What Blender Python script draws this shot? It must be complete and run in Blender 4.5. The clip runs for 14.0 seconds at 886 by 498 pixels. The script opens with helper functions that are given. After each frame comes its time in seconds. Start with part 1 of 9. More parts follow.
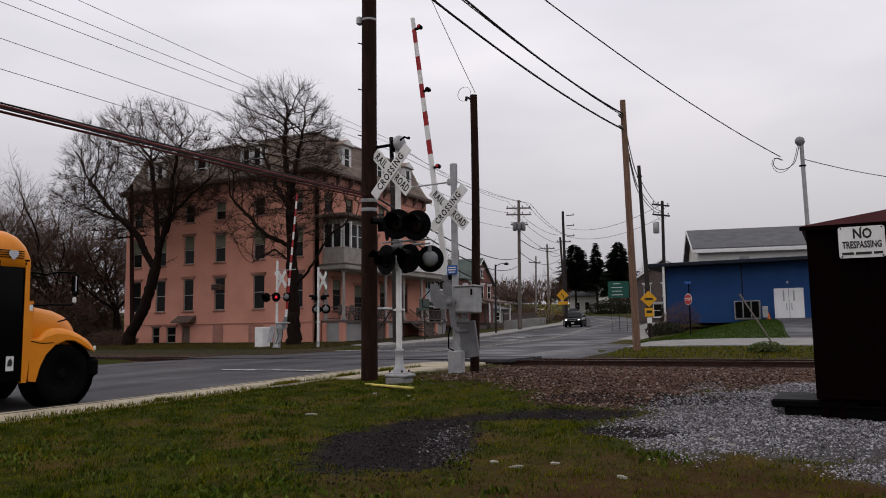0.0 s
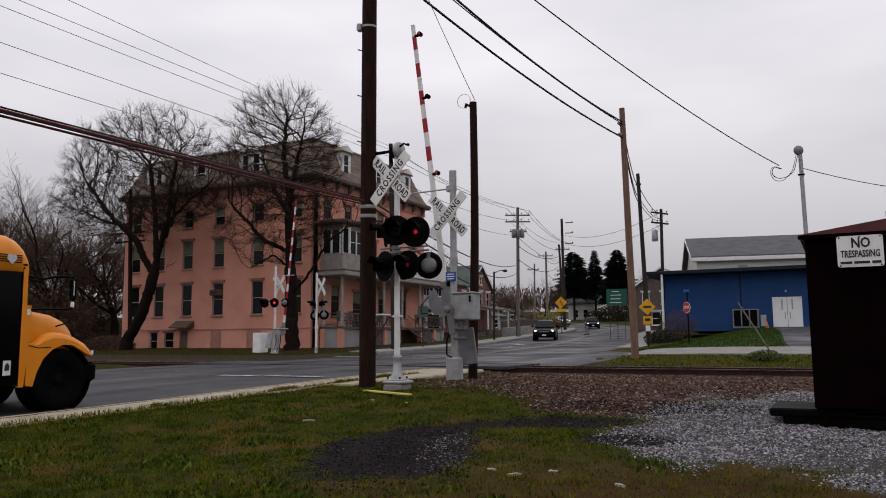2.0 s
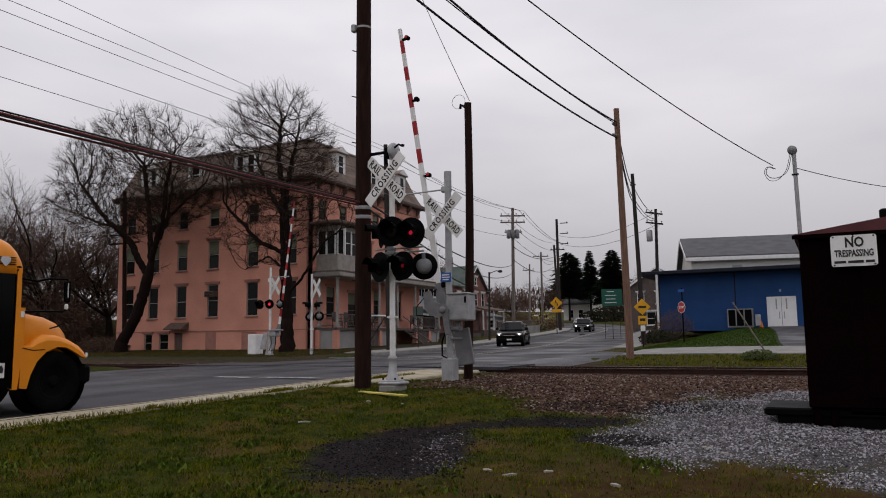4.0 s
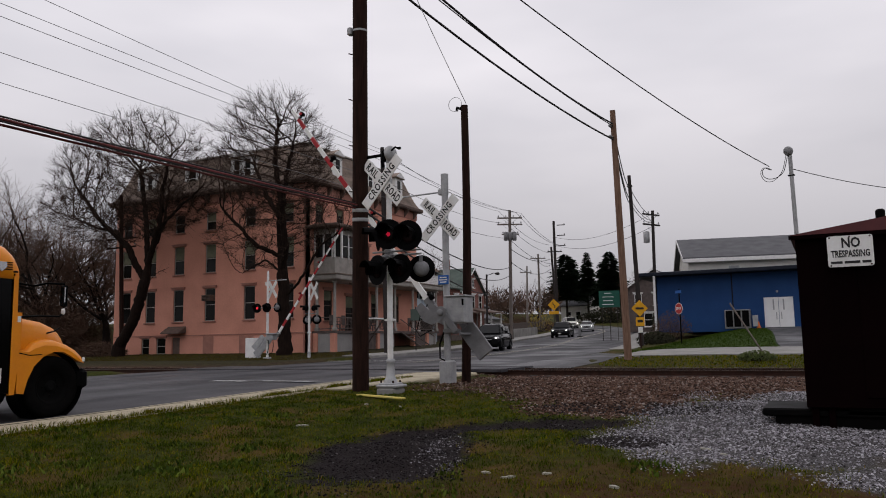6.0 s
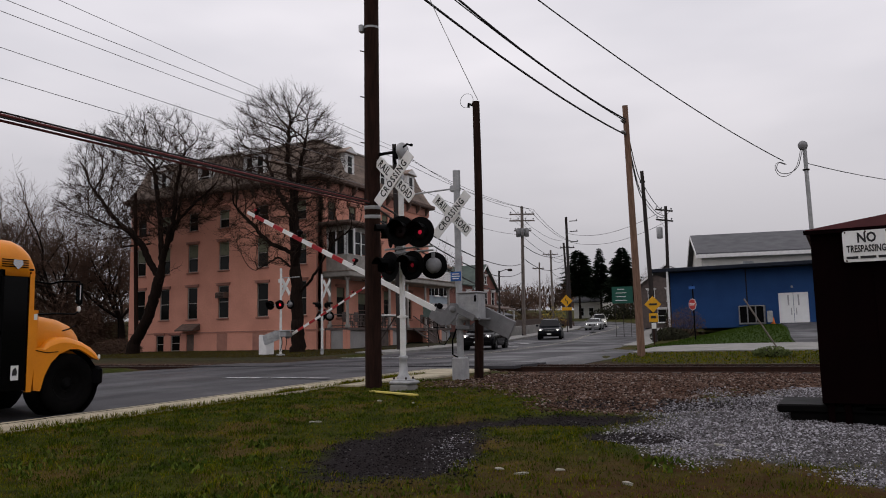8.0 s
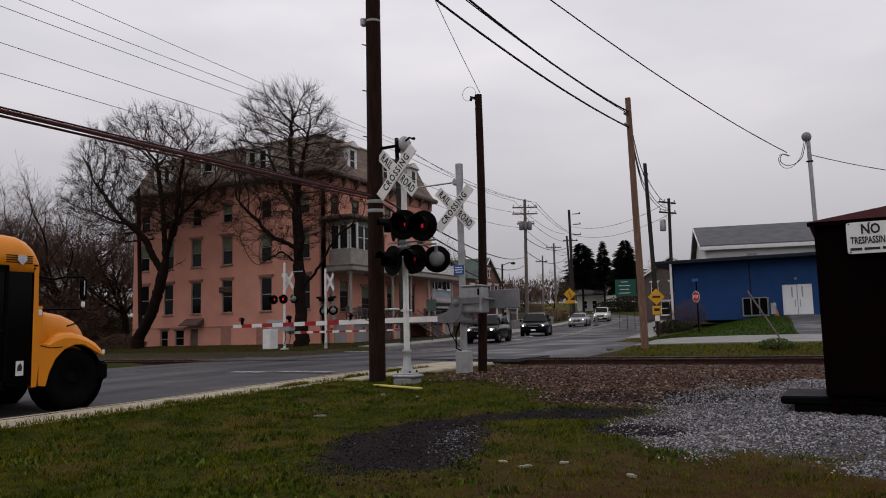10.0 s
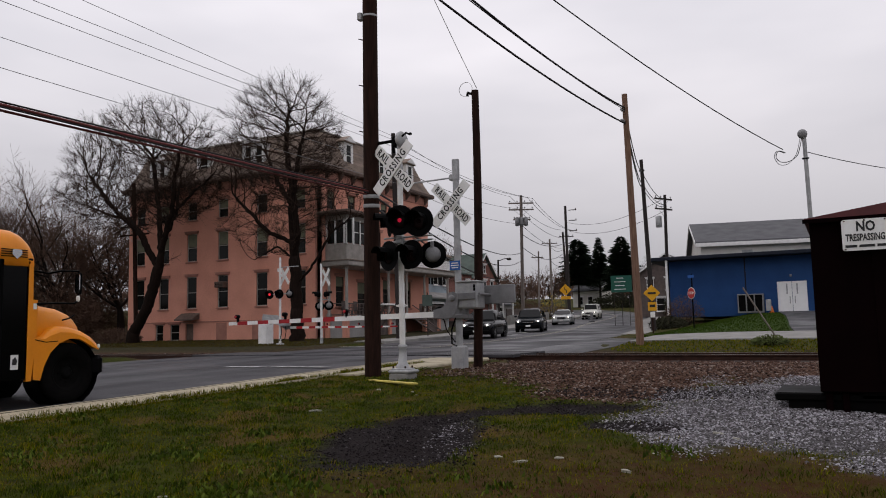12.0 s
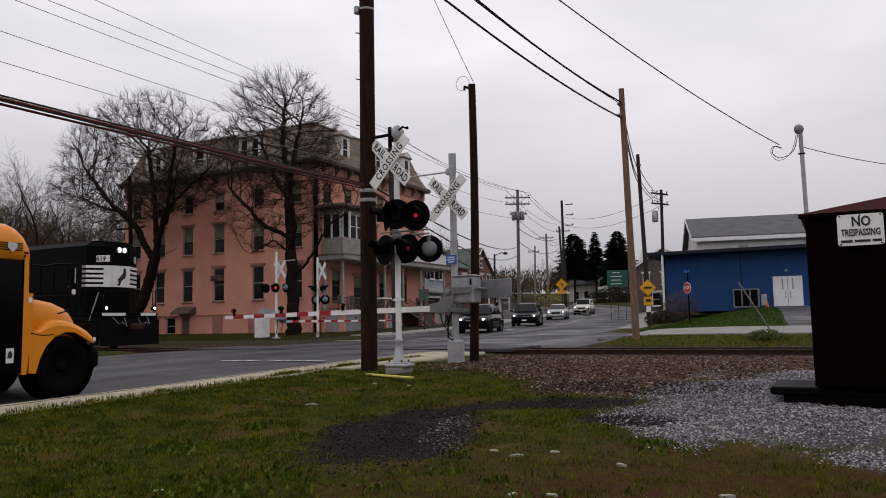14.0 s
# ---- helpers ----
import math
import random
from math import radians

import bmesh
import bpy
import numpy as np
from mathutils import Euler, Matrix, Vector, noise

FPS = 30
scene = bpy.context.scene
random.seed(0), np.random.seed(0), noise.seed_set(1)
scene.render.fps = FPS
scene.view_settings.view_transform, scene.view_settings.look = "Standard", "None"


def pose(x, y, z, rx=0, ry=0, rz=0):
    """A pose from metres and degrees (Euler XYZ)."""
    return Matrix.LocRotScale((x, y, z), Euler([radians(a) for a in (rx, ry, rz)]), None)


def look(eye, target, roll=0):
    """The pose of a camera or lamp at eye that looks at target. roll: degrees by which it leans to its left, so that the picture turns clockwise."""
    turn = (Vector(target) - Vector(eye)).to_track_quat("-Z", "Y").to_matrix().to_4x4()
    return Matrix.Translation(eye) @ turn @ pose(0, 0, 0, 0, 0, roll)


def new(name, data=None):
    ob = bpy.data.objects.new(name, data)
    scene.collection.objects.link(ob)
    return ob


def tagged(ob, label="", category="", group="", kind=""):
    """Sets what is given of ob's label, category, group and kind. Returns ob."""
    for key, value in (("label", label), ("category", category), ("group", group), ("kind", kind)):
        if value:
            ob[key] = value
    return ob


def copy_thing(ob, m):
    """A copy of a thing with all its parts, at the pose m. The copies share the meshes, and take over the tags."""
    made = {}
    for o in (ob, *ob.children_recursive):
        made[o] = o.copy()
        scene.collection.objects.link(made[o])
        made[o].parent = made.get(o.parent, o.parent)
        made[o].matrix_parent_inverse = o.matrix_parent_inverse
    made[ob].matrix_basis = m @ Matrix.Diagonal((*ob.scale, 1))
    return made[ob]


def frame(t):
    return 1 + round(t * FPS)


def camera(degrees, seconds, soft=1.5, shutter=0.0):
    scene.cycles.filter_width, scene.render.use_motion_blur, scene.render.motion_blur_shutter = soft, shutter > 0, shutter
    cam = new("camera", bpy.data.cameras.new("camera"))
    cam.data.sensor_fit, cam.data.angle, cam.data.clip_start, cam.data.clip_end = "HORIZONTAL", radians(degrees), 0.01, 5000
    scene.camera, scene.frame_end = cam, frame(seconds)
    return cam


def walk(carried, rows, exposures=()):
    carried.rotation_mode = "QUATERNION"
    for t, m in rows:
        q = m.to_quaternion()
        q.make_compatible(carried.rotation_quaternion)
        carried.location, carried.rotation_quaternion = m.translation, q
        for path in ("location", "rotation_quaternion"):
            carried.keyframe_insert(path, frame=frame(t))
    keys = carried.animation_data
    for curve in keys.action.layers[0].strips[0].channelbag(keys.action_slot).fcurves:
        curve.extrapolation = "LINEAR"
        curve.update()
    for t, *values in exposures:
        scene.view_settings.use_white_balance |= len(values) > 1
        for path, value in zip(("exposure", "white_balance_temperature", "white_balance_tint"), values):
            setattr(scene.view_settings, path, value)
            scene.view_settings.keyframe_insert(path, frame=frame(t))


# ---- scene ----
cam = camera(60.3, 14.0, soft=1.0)


# the camera stands in one place by the roadside, held by hand
EYE = (0.0, 0.0, 1.35)
TURNS = [(0, 27.33, 6.15, -0.79), (0.5, 27.14, 6.42, -0.84), (1, 26.99, 6.42, -0.68), (1.5, 27.22, 6.36, -0.45), (2, 27.23, 6.65, -0.46),
         (2.5, 27.29, 6.81, -0.56), (3, 27.31, 6.49, -0.41), (3.5, 27.06, 6.58, -0.49), (6, 26.65, 6.89, -1.01), (6.5, 26.76, 6.64, -0.95),
         (7, 27.10, 6.69, -1.00), (7.5, 27.66, 6.75, -1.08), (8, 27.58, 6.65, -1.14), (10.5, 27.85, 6.14, -1.43), (11, 27.74, 6.12, -1.45),
         (11.5, 27.69, 5.87, -1.30), (12, 27.53, 5.83, -1.21), (12.5, 27.26, 5.26, -0.96), (13, 27.36, 5.06, -1.09), (13.5, 27.31, 5.28, -1.04),
         (14, 27.27, 5.39, -1.10)]


def facing(yaw, pitch, roll):
    y, p = radians(yaw), radians(pitch)
    ahead = Vector((-math.sin(y) * math.cos(p), math.cos(y) * math.cos(p), math.sin(p)))
    return look(EYE, Vector(EYE) + ahead, roll)


walk(cam, [(t, facing(a, b, c)) for t, a, b, c in TURNS], [(t, e, 6450, 12) for t, e in ((0, 0.03), (1, 0.05), (2.1, 0.05), (2.5, -0.04), (3.6, -0.06), (6, -0.05), (8.2, -0.04), (10.5, -0.12), (11.5, 0.0), (12.5, 0.05), (13, 0.04), (14, 0.09))])

# ---- world and light: a grey overcast afternoon ----
SUN_WAY = Vector((-0.12, -0.30, 0.95))
world = bpy.data.worlds.new("overcast")
scene.world = world
world.use_nodes = True
wn, wl = world.node_tree.nodes, world.node_tree.links
wn.clear()
sky = wn.new("ShaderNodeTexSky")
sky.sky_type, sky.sun_disc = "NISHITA", False
sky.sun_elevation, sky.sun_rotation = radians(71), radians(202)
grey = wn.new("ShaderNodeHueSaturation")
grey.inputs["Saturation"].default_value, grey.inputs["Value"].default_value = 0.25, 0.10
wl.new(sky.outputs[0], grey.inputs["Color"])
wcoord = wn.new("ShaderNodeTexCoord")
wmap = wn.new("ShaderNodeMapping")
wmap.inputs["Scale"].default_value = (1.0, 1.0, 3.5)
wl.new(wcoord.outputs["Generated"], wmap.inputs["Vector"])
cloud = wn.new("ShaderNodeTexNoise")
cloud.inputs["Scale"].default_value, cloud.inputs["Detail"].default_value, cloud.inputs["Roughness"].default_value = 1.6, 4.0, 0.5
wl.new(wmap.outputs[0], cloud.inputs["Vector"])
deck = wn.new("ShaderNodeValToRGB")
deck.color_ramp.elements[0].position, deck.color_ramp.elements[0].color = 0.33, (0.70, 0.69, 0.735, 1)
deck.color_ramp.elements[1].position, deck.color_ramp.elements[1].color = 0.67, (0.95, 0.92, 0.955, 1)
wl.new(cloud.outputs["Fac"], deck.inputs["Fac"])
# the cloud is a little thinner towards the hidden sun
toward = wn.new("ShaderNodeVectorMath")
toward.operation = "DOT_PRODUCT"
wl.new(wcoord.outputs["Generated"], toward.inputs[0])
toward.inputs[1].default_value = SUN_WAY
thin = wn.new("ShaderNodeMapRange")
thin.inputs["From Min"].default_value, thin.inputs["From Max"].default_value = -0.9, 0.85
thin.inputs["To Min"].default_value, thin.inputs["To Max"].default_value = 0.84, 1.0
wl.new(toward.outputs["Value"], thin.inputs["Value"])
# towards the horizon the deck is thicker and greyer
wsep = wn.new("ShaderNodeSeparateXYZ")
wl.new(wcoord.outputs["Generated"], wsep.inputs[0])
low = wn.new("ShaderNodeMapRange")
low.interpolation_type = "SMOOTHSTEP"
low.inputs["From Min"].default_value, low.inputs["From Max"].default_value = 0.0, 0.40
low.inputs["To Min"].default_value, low.inputs["To Max"].default_value = 0.55, 1.07
wl.new(wsep.outputs["Z"], low.inputs["Value"])
both = wn.new("ShaderNodeMath")
both.operation = "MULTIPLY"
wl.new(thin.outputs[0], both.inputs[0])
wl.new(low.outputs[0], both.inputs[1])
shade = wn.new("ShaderNodeVectorMath")
shade.operation = "SCALE"
wl.new(deck.outputs[0], shade.inputs[0])
wl.new(both.outputs[0], shade.inputs["Scale"])
over = wn.new("ShaderNodeMix")
over.data_type = "RGBA"
over.inputs["Factor"].default_value = 0.93
wl.new(grey.outputs[0], over.inputs["A"])
wl.new(shade.outputs[0], over.inputs["B"])
back = wn.new("ShaderNodeBackground")
back.inputs["Strength"].default_value = 1.0
wl.new(over.outputs["Result"], back.inputs["Color"])
wout = wn.new("ShaderNodeOutputWorld")
wl.new(back.outputs[0], wout.inputs["Surface"])

sun = new("sun", bpy.data.lights.new("sun", "SUN"))
sun.data.energy, sun.data.angle, sun.data.color = 0.42, radians(30), (1.0, 0.97, 0.93)
sun.matrix_world = look(SUN_WAY * 80, (0, 0, 0))
scene.view_settings.exposure = 0.0


# ---- materials ----
def nodes_of(name):
    m = bpy.data.materials.new(name)
    m.use_nodes = True
    nt = m.node_tree
    return m, nt.nodes, nt.links, nt.nodes["Principled BSDF"]


def surface(name, c1, c2=None, rough=0.7, scale=6.0, bump=0.15, metal=0.0, fine=60.0, stretch=(1, 1, 1), stain=0.35, vary=0.0, distance=0.01, spec=0.25):
    """Two colours mixed by broad and fine noise, with fine relief and uneven gloss."""
    m, n, l, p = nodes_of(name)
    c2 = c2 or tuple(v * 0.7 for v in c1)
    co = n.new("ShaderNodeTexCoord")
    mp = n.new("ShaderNodeMapping")
    mp.inputs["Scale"].default_value = stretch
    l.new(co.outputs["Object"], mp.inputs["Vector"])
    a, b = n.new("ShaderNodeTexNoise"), n.new("ShaderNodeTexNoise")
    for tex, s, d in ((a, scale, 5.0), (b, fine, 3.0)):
        tex.inputs["Scale"].default_value, tex.inputs["Detail"].default_value = s, d
        l.new(mp.outputs[0], tex.inputs["Vector"])
    add = n.new("ShaderNodeMath")
    add.operation = "MULTIPLY_ADD"
    l.new(b.outputs["Fac"], add.inputs[0])
    add.inputs[1].default_value = stain
    l.new(a.outputs["Fac"], add.inputs[2])
    ramp = n.new("ShaderNodeMapRange")
    ramp.inputs["From Min"].default_value, ramp.inputs["From Max"].default_value = 0.35 + stain * 0.35, 0.65 + stain * 0.65
    l.new(add.outputs[0], ramp.inputs["Value"])
    mix = n.new("ShaderNodeMix")
    mix.data_type = "RGBA"
    mix.inputs["A"].default_value, mix.inputs["B"].default_value = (*c1, 1), (*c2, 1)
    l.new(ramp.outputs[0], mix.inputs["Factor"])
    col = mix.outputs["Result"]
    if vary:
        info = n.new("ShaderNodeObjectInfo")
        hsv = n.new("ShaderNodeHueSaturation")
        mr = n.new("ShaderNodeMapRange")
        mr.inputs["To Min"].default_value, mr.inputs["To Max"].default_value = 1 - vary, 1 + vary
        l.new(info.outputs["Random"], mr.inputs["Value"])
        l.new(mr.outputs[0], hsv.inputs["Value"])
        l.new(col, hsv.inputs["Color"])
        col = hsv.outputs[0]
    l.new(col, p.inputs["Base Color"])
    p.inputs["Metallic"].default_value = metal
    p.inputs["Specular IOR Level"].default_value = spec
    rr = n.new("ShaderNodeMapRange")
    rr.inputs["To Min"].default_value, rr.inputs["To Max"].default_value = max(rough - 0.1, 0.02), min(rough + 0.1, 1)
    l.new(a.outputs["Fac"], rr.inputs["Value"])
    l.new(rr.outputs[0], p.inputs["Roughness"])
    if bump:
        bp = n.new("ShaderNodeBump")
        bp.inputs["Strength"].default_value, bp.inputs["Distance"].default_value = bump, distance
        l.new(add.outputs[0], bp.inputs["Height"])
        l.new(bp.outputs[0], p.inputs["Normal"])
    return m


def glow(name, colour, strength):
    m, n, l, p = nodes_of(name)
    p.inputs["Base Color"].default_value = (*(0.06 * c for c in colour), 1)
    p.inputs["Emission Color"].default_value = (*colour, 1)
    p.inputs["Emission Strength"].default_value = strength
    return m


def glass(name, colour=(0.02, 0.022, 0.025), rough=0.06, spec=0.22):
    m, n, l, p = nodes_of(name)
    p.inputs["Base Color"].default_value = (*colour, 1)
    p.inputs["Roughness"].default_value = rough
    p.inputs["Specular IOR Level"].default_value = spec
    return m


def clear_glass(name):
    m, n, l, p = nodes_of(name)
    p.inputs["Base Color"].default_value = (0.35, 0.37, 0.38, 1)
    p.inputs["Roughness"].default_value = 0.02
    p.inputs["Transmission Weight"].default_value = 1.0
    p.inputs["IOR"].default_value = 1.05
    return m


M = {
    "bus_yellow": surface("bus_yellow", (0.82, 0.275, 0.004), (0.72, 0.23, 0.004), 0.34, 2.0, 0.02, fine=30, spec=0.4),
    "black_paint": surface("black_paint", (0.0022, 0.0022, 0.0024), (0.0035, 0.0035, 0.0037), 0.5, 4, 0.05, spec=0.03),
    "black_steel": surface("black_steel", (0.002, 0.002, 0.0021), (0.004, 0.0034, 0.003), 0.55, 3, 0.1, spec=0.04),
    "rubber": surface("rubber", (0.003, 0.003, 0.003), (0.006, 0.0056, 0.0052), 0.85, 12, 0.2, spec=0.03),
    "dark_glass": glass("dark_glass", (0.002, 0.002, 0.0022), 0.10, 0.10),
    "bus_glass": clear_glass("bus_glass"),
    "window_glass": glass("window_glass", (0.008, 0.008, 0.007), 0.10, 0.12),
    "galvanised": surface("galvanised", (0.42, 0.425, 0.43), (0.29, 0.295, 0.30), 0.5, 5, 0.1, metal=0.25, fine=40),
    "aluminium": surface("aluminium", (0.62, 0.62, 0.63), (0.48, 0.48, 0.49), 0.45, 5, 0.08, metal=0.2, fine=40),
    "gate_grey": surface("gate_grey", (0.22, 0.22, 0.225), (0.14, 0.14, 0.145), 0.55, 4, 0.15, metal=0.1, fine=30),
    "white_paint": surface("white_paint", (0.78, 0.78, 0.77), (0.62, 0.61, 0.58), 0.55, 5, 0.1),
    "sign_white": surface("sign_white", (0.80, 0.80, 0.79), (0.68, 0.67, 0.64), 0.5, 4, 0.03, fine=25),
    "sign_black": surface("sign_black", (0.012, 0.012, 0.012), (0.03, 0.03, 0.03), 0.5, 10, 0.0),
    "red_stripe": surface("red_stripe", (0.38, 0.018, 0.022), (0.28, 0.015, 0.02), 0.5, 5, 0.05),
    "red_lens": surface("red_lens", (0.009, 0.001, 0.0015), (0.006, 0.001, 0.001), 0.4, 5, 0.0, spec=0.1),
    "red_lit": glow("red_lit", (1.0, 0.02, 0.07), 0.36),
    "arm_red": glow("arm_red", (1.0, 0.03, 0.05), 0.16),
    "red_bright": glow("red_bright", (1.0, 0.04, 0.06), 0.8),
    "lamp_white": glow("lamp_white", (1.0, 0.95, 0.85), 4.0),
    "pole_brown": surface("pole_brown", (0.034, 0.016, 0.012), (0.014, 0.008, 0.006), 0.85, 3, 0.5, fine=25, stretch=(6, 6, 0.5), spec=0.08),
    "pole_tan": surface("pole_tan", (0.24, 0.145, 0.10), (0.14, 0.082, 0.056), 0.85, 3, 0.4, fine=25, stretch=(6, 6, 0.5)),
    "pole_grey": surface("pole_grey", (0.20, 0.17, 0.15), (0.12, 0.10, 0.09), 0.85, 3, 0.4, fine=25, stretch=(6, 6, 0.5)),
    "pole_dark": surface("pole_dark", (0.05, 0.042, 0.04), (0.03, 0.026, 0.025), 0.85, 3, 0.4, fine=25, stretch=(6, 6, 0.5), spec=0.08),
    "cable": surface("cable", (0.014, 0.013, 0.014), (0.02, 0.018, 0.018), 0.7, 8, 0.0),
    "cable_red": surface("cable_red", (0.15, 0.030, 0.028), (0.08, 0.020, 0.019), 0.7, 8, 0.0),
    "wire_grey": surface("wire_grey", (0.19, 0.187, 0.195), (0.14, 0.138, 0.145), 0.7, 8, 0.0),
    "door_white": surface("door_white", (0.84, 0.84, 0.84), (0.78, 0.78, 0.78), 0.45, 2, 0.02, stain=0.1),
    "concrete": surface("concrete", (0.44, 0.385, 0.275), (0.27, 0.235, 0.165), 0.85, 2.5, 0.3, fine=40, vary=0.06),
    "concrete_grey": surface("concrete_grey", (0.28, 0.27, 0.255), (0.19, 0.185, 0.175), 0.85, 1.5, 0.3, fine=30, vary=0.06),
    "pink": surface("pink", (0.69, 0.322, 0.234), (0.53, 0.238, 0.172), 0.85, 0.5, 0.25, fine=9, stain=0.5),
    "pink_trim": surface("pink_trim", (0.40, 0.19, 0.14), (0.30, 0.14, 0.11), 0.8, 2, 0.15, fine=12),
    "slate": surface("slate", (0.26, 0.195, 0.155), (0.15, 0.115, 0.095), 0.8, 1.2, 0.3, fine=18, vary=0.22),
    "brown_trim": surface("brown_trim", (0.14, 0.094, 0.074), (0.085, 0.058, 0.048), 0.75, 3, 0.2, fine=20),
    "cream_trim": surface("cream_trim", (0.36, 0.33, 0.30), (0.25, 0.23, 0.21), 0.7, 3, 0.15, fine=20),
    "white_trim": surface("white_trim", (0.80, 0.79, 0.78), (0.66, 0.65, 0.64), 0.6, 3, 0.1, fine=20),
    # olive tint laid over upper panes as their reflection
    "blind": surface("blind", (0.17, 0.17, 0.11), (0.11, 0.115, 0.08), 0.8, 2, 0.1, fine=20),
    "porch_wood": surface("porch_wood", (0.13, 0.10, 0.09), (0.08, 0.065, 0.06), 0.75, 3, 0.2, fine=20),
    "bark": surface("bark", (0.018, 0.011, 0.008), (0.008, 0.005, 0.004), 0.95, 3, 0.6, fine=20, stretch=(4, 4, 0.8), spec=0.08),
    "twig": surface("twig", (0.046, 0.029, 0.021), (0.026, 0.016, 0.012), 0.95, 3, 0.0, spec=0.08),
    # far trees: paler copies of twig and bark, distance haze put into the colour
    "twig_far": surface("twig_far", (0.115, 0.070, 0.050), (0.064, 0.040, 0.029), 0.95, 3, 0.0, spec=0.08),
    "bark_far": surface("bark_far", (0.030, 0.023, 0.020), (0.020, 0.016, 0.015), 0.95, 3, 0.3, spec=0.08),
    "spruce": surface("spruce", (0.014, 0.022, 0.012), (0.007, 0.012, 0.007), 0.9, 3, 0.2, fine=14, spec=0.08),
    "bush": surface("bush", (0.026, 0.026, 0.014), (0.014, 0.014, 0.009), 0.9, 3, 0.3, fine=14, spec=0.08),
    "forsythia": surface("forsythia", (0.34, 0.25, 0.03), (0.16, 0.12, 0.03), 0.9, 3, 0.2),
    "blue_wall": surface("blue_wall", (0.010, 0.056, 0.185), (0.008, 0.044, 0.150), 0.6, 0.6, 0.05, fine=8, stain=0.4),
    "blue_trim": surface("blue_trim", (0.006, 0.010, 0.022), (0.005, 0.008, 0.016), 0.6, 2, 0.1),
    "grey_roof": surface("grey_roof", (0.105, 0.105, 0.112), (0.075, 0.075, 0.082), 0.85, 1, 0.3, fine=14),
    "white_wall": surface("white_wall", (0.66, 0.645, 0.60), (0.55, 0.535, 0.49), 0.7, 0.8, 0.1, fine=10),
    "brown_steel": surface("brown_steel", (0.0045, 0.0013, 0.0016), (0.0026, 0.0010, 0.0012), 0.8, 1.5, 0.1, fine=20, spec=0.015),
    "maroon_roof": surface("maroon_roof", (0.10, 0.026, 0.028), (0.07, 0.020, 0.022), 0.6, 2, 0.1, fine=20),
    "rust": surface("rust", (0.045, 0.018, 0.011), (0.020, 0.010, 0.007), 0.85, 6, 0.4, fine=50),
    "rail_top": surface("rail_top", (0.30, 0.27, 0.25), (0.16, 0.13, 0.11), 0.35, 8, 0.05, metal=0.8),
    "sleeper": surface("sleeper", (0.045, 0.033, 0.027), (0.026, 0.02, 0.018), 0.9, 4, 0.5, fine=30, vary=0.2),
    "yellow_paint": surface("yellow_paint", (0.62, 0.50, 0.10), (0.46, 0.38, 0.11), 0.7, 4, 0.2, fine=30),
    "sign_yellow": surface("sign_yellow", (0.72, 0.36, 0.012), (0.60, 0.30, 0.012), 0.5, 4, 0.0),
    "sign_green": surface("sign_green", (0.014, 0.10, 0.07), (0.012, 0.085, 0.06), 0.5, 4, 0.0),
    "sign_blue": surface("sign_blue", (0.03, 0.13, 0.42), (0.025, 0.10, 0.34), 0.5, 4, 0.0),
    "sign_red": surface("sign_red", (0.46, 0.05, 0.05), (0.38, 0.04, 0.04), 0.5, 4, 0.0),
    "brick_red": surface("brick_red", (0.27, 0.125, 0.10), (0.20, 0.090, 0.074), 0.85, 2, 0.3, fine=14),
    "siding_blue": surface("siding_blue", (0.36, 0.42, 0.46), (0.28, 0.33, 0.37), 0.7, 1, 0.1, fine=10),
    "siding_grey": surface("siding_grey", (0.33, 0.32, 0.31), (0.25, 0.24, 0.235), 0.7, 1, 0.1, fine=10),
    "green_roof": surface("green_roof", (0.09, 0.115, 0.10), (0.06, 0.08, 0.07), 0.85, 1, 0.2, fine=12),
    "car_black": surface("car_black", (0.003, 0.003, 0.0035), (0.0045, 0.0045, 0.005), 0.12, 3, 0.0, spec=0.10),
    "car_grey": surface("car_grey", (0.007, 0.0085, 0.011), (0.009, 0.011, 0.013), 0.14, 3, 0.0, spec=0.12),
    "car_silver": surface("car_silver", (0.42, 0.43, 0.42), (0.36, 0.37, 0.37), 0.3, 3, 0.0, metal=0.4, spec=0.25),
    "car_white": surface("car_white", (0.62, 0.61, 0.56), (0.54, 0.53, 0.49), 0.3, 3, 0.0, spec=0.25),
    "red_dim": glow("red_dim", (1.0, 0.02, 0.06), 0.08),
    "car_glass": surface("car_glass", (0.003, 0.0035, 0.004), (0.004, 0.0045, 0.005), 0.06, 3, 0.0, spec=0.20),
    "chrome": surface("chrome", (0.55, 0.55, 0.56), (0.45, 0.45, 0.46), 0.15, 3, 0.0, metal=0.9),
    "litter": surface("litter", (0.42, 0.41, 0.35), (0.22, 0.21, 0.17), 0.8, 8, 0.1),
    "orange": surface("orange", (0.62, 0.16, 0.02), (0.50, 0.12, 0.02), 0.6, 4, 0.0),
    "weed": surface("weed", (0.075, 0.095, 0.020), (0.045, 0.062, 0.015), 0.8, 5, 0.1),
}


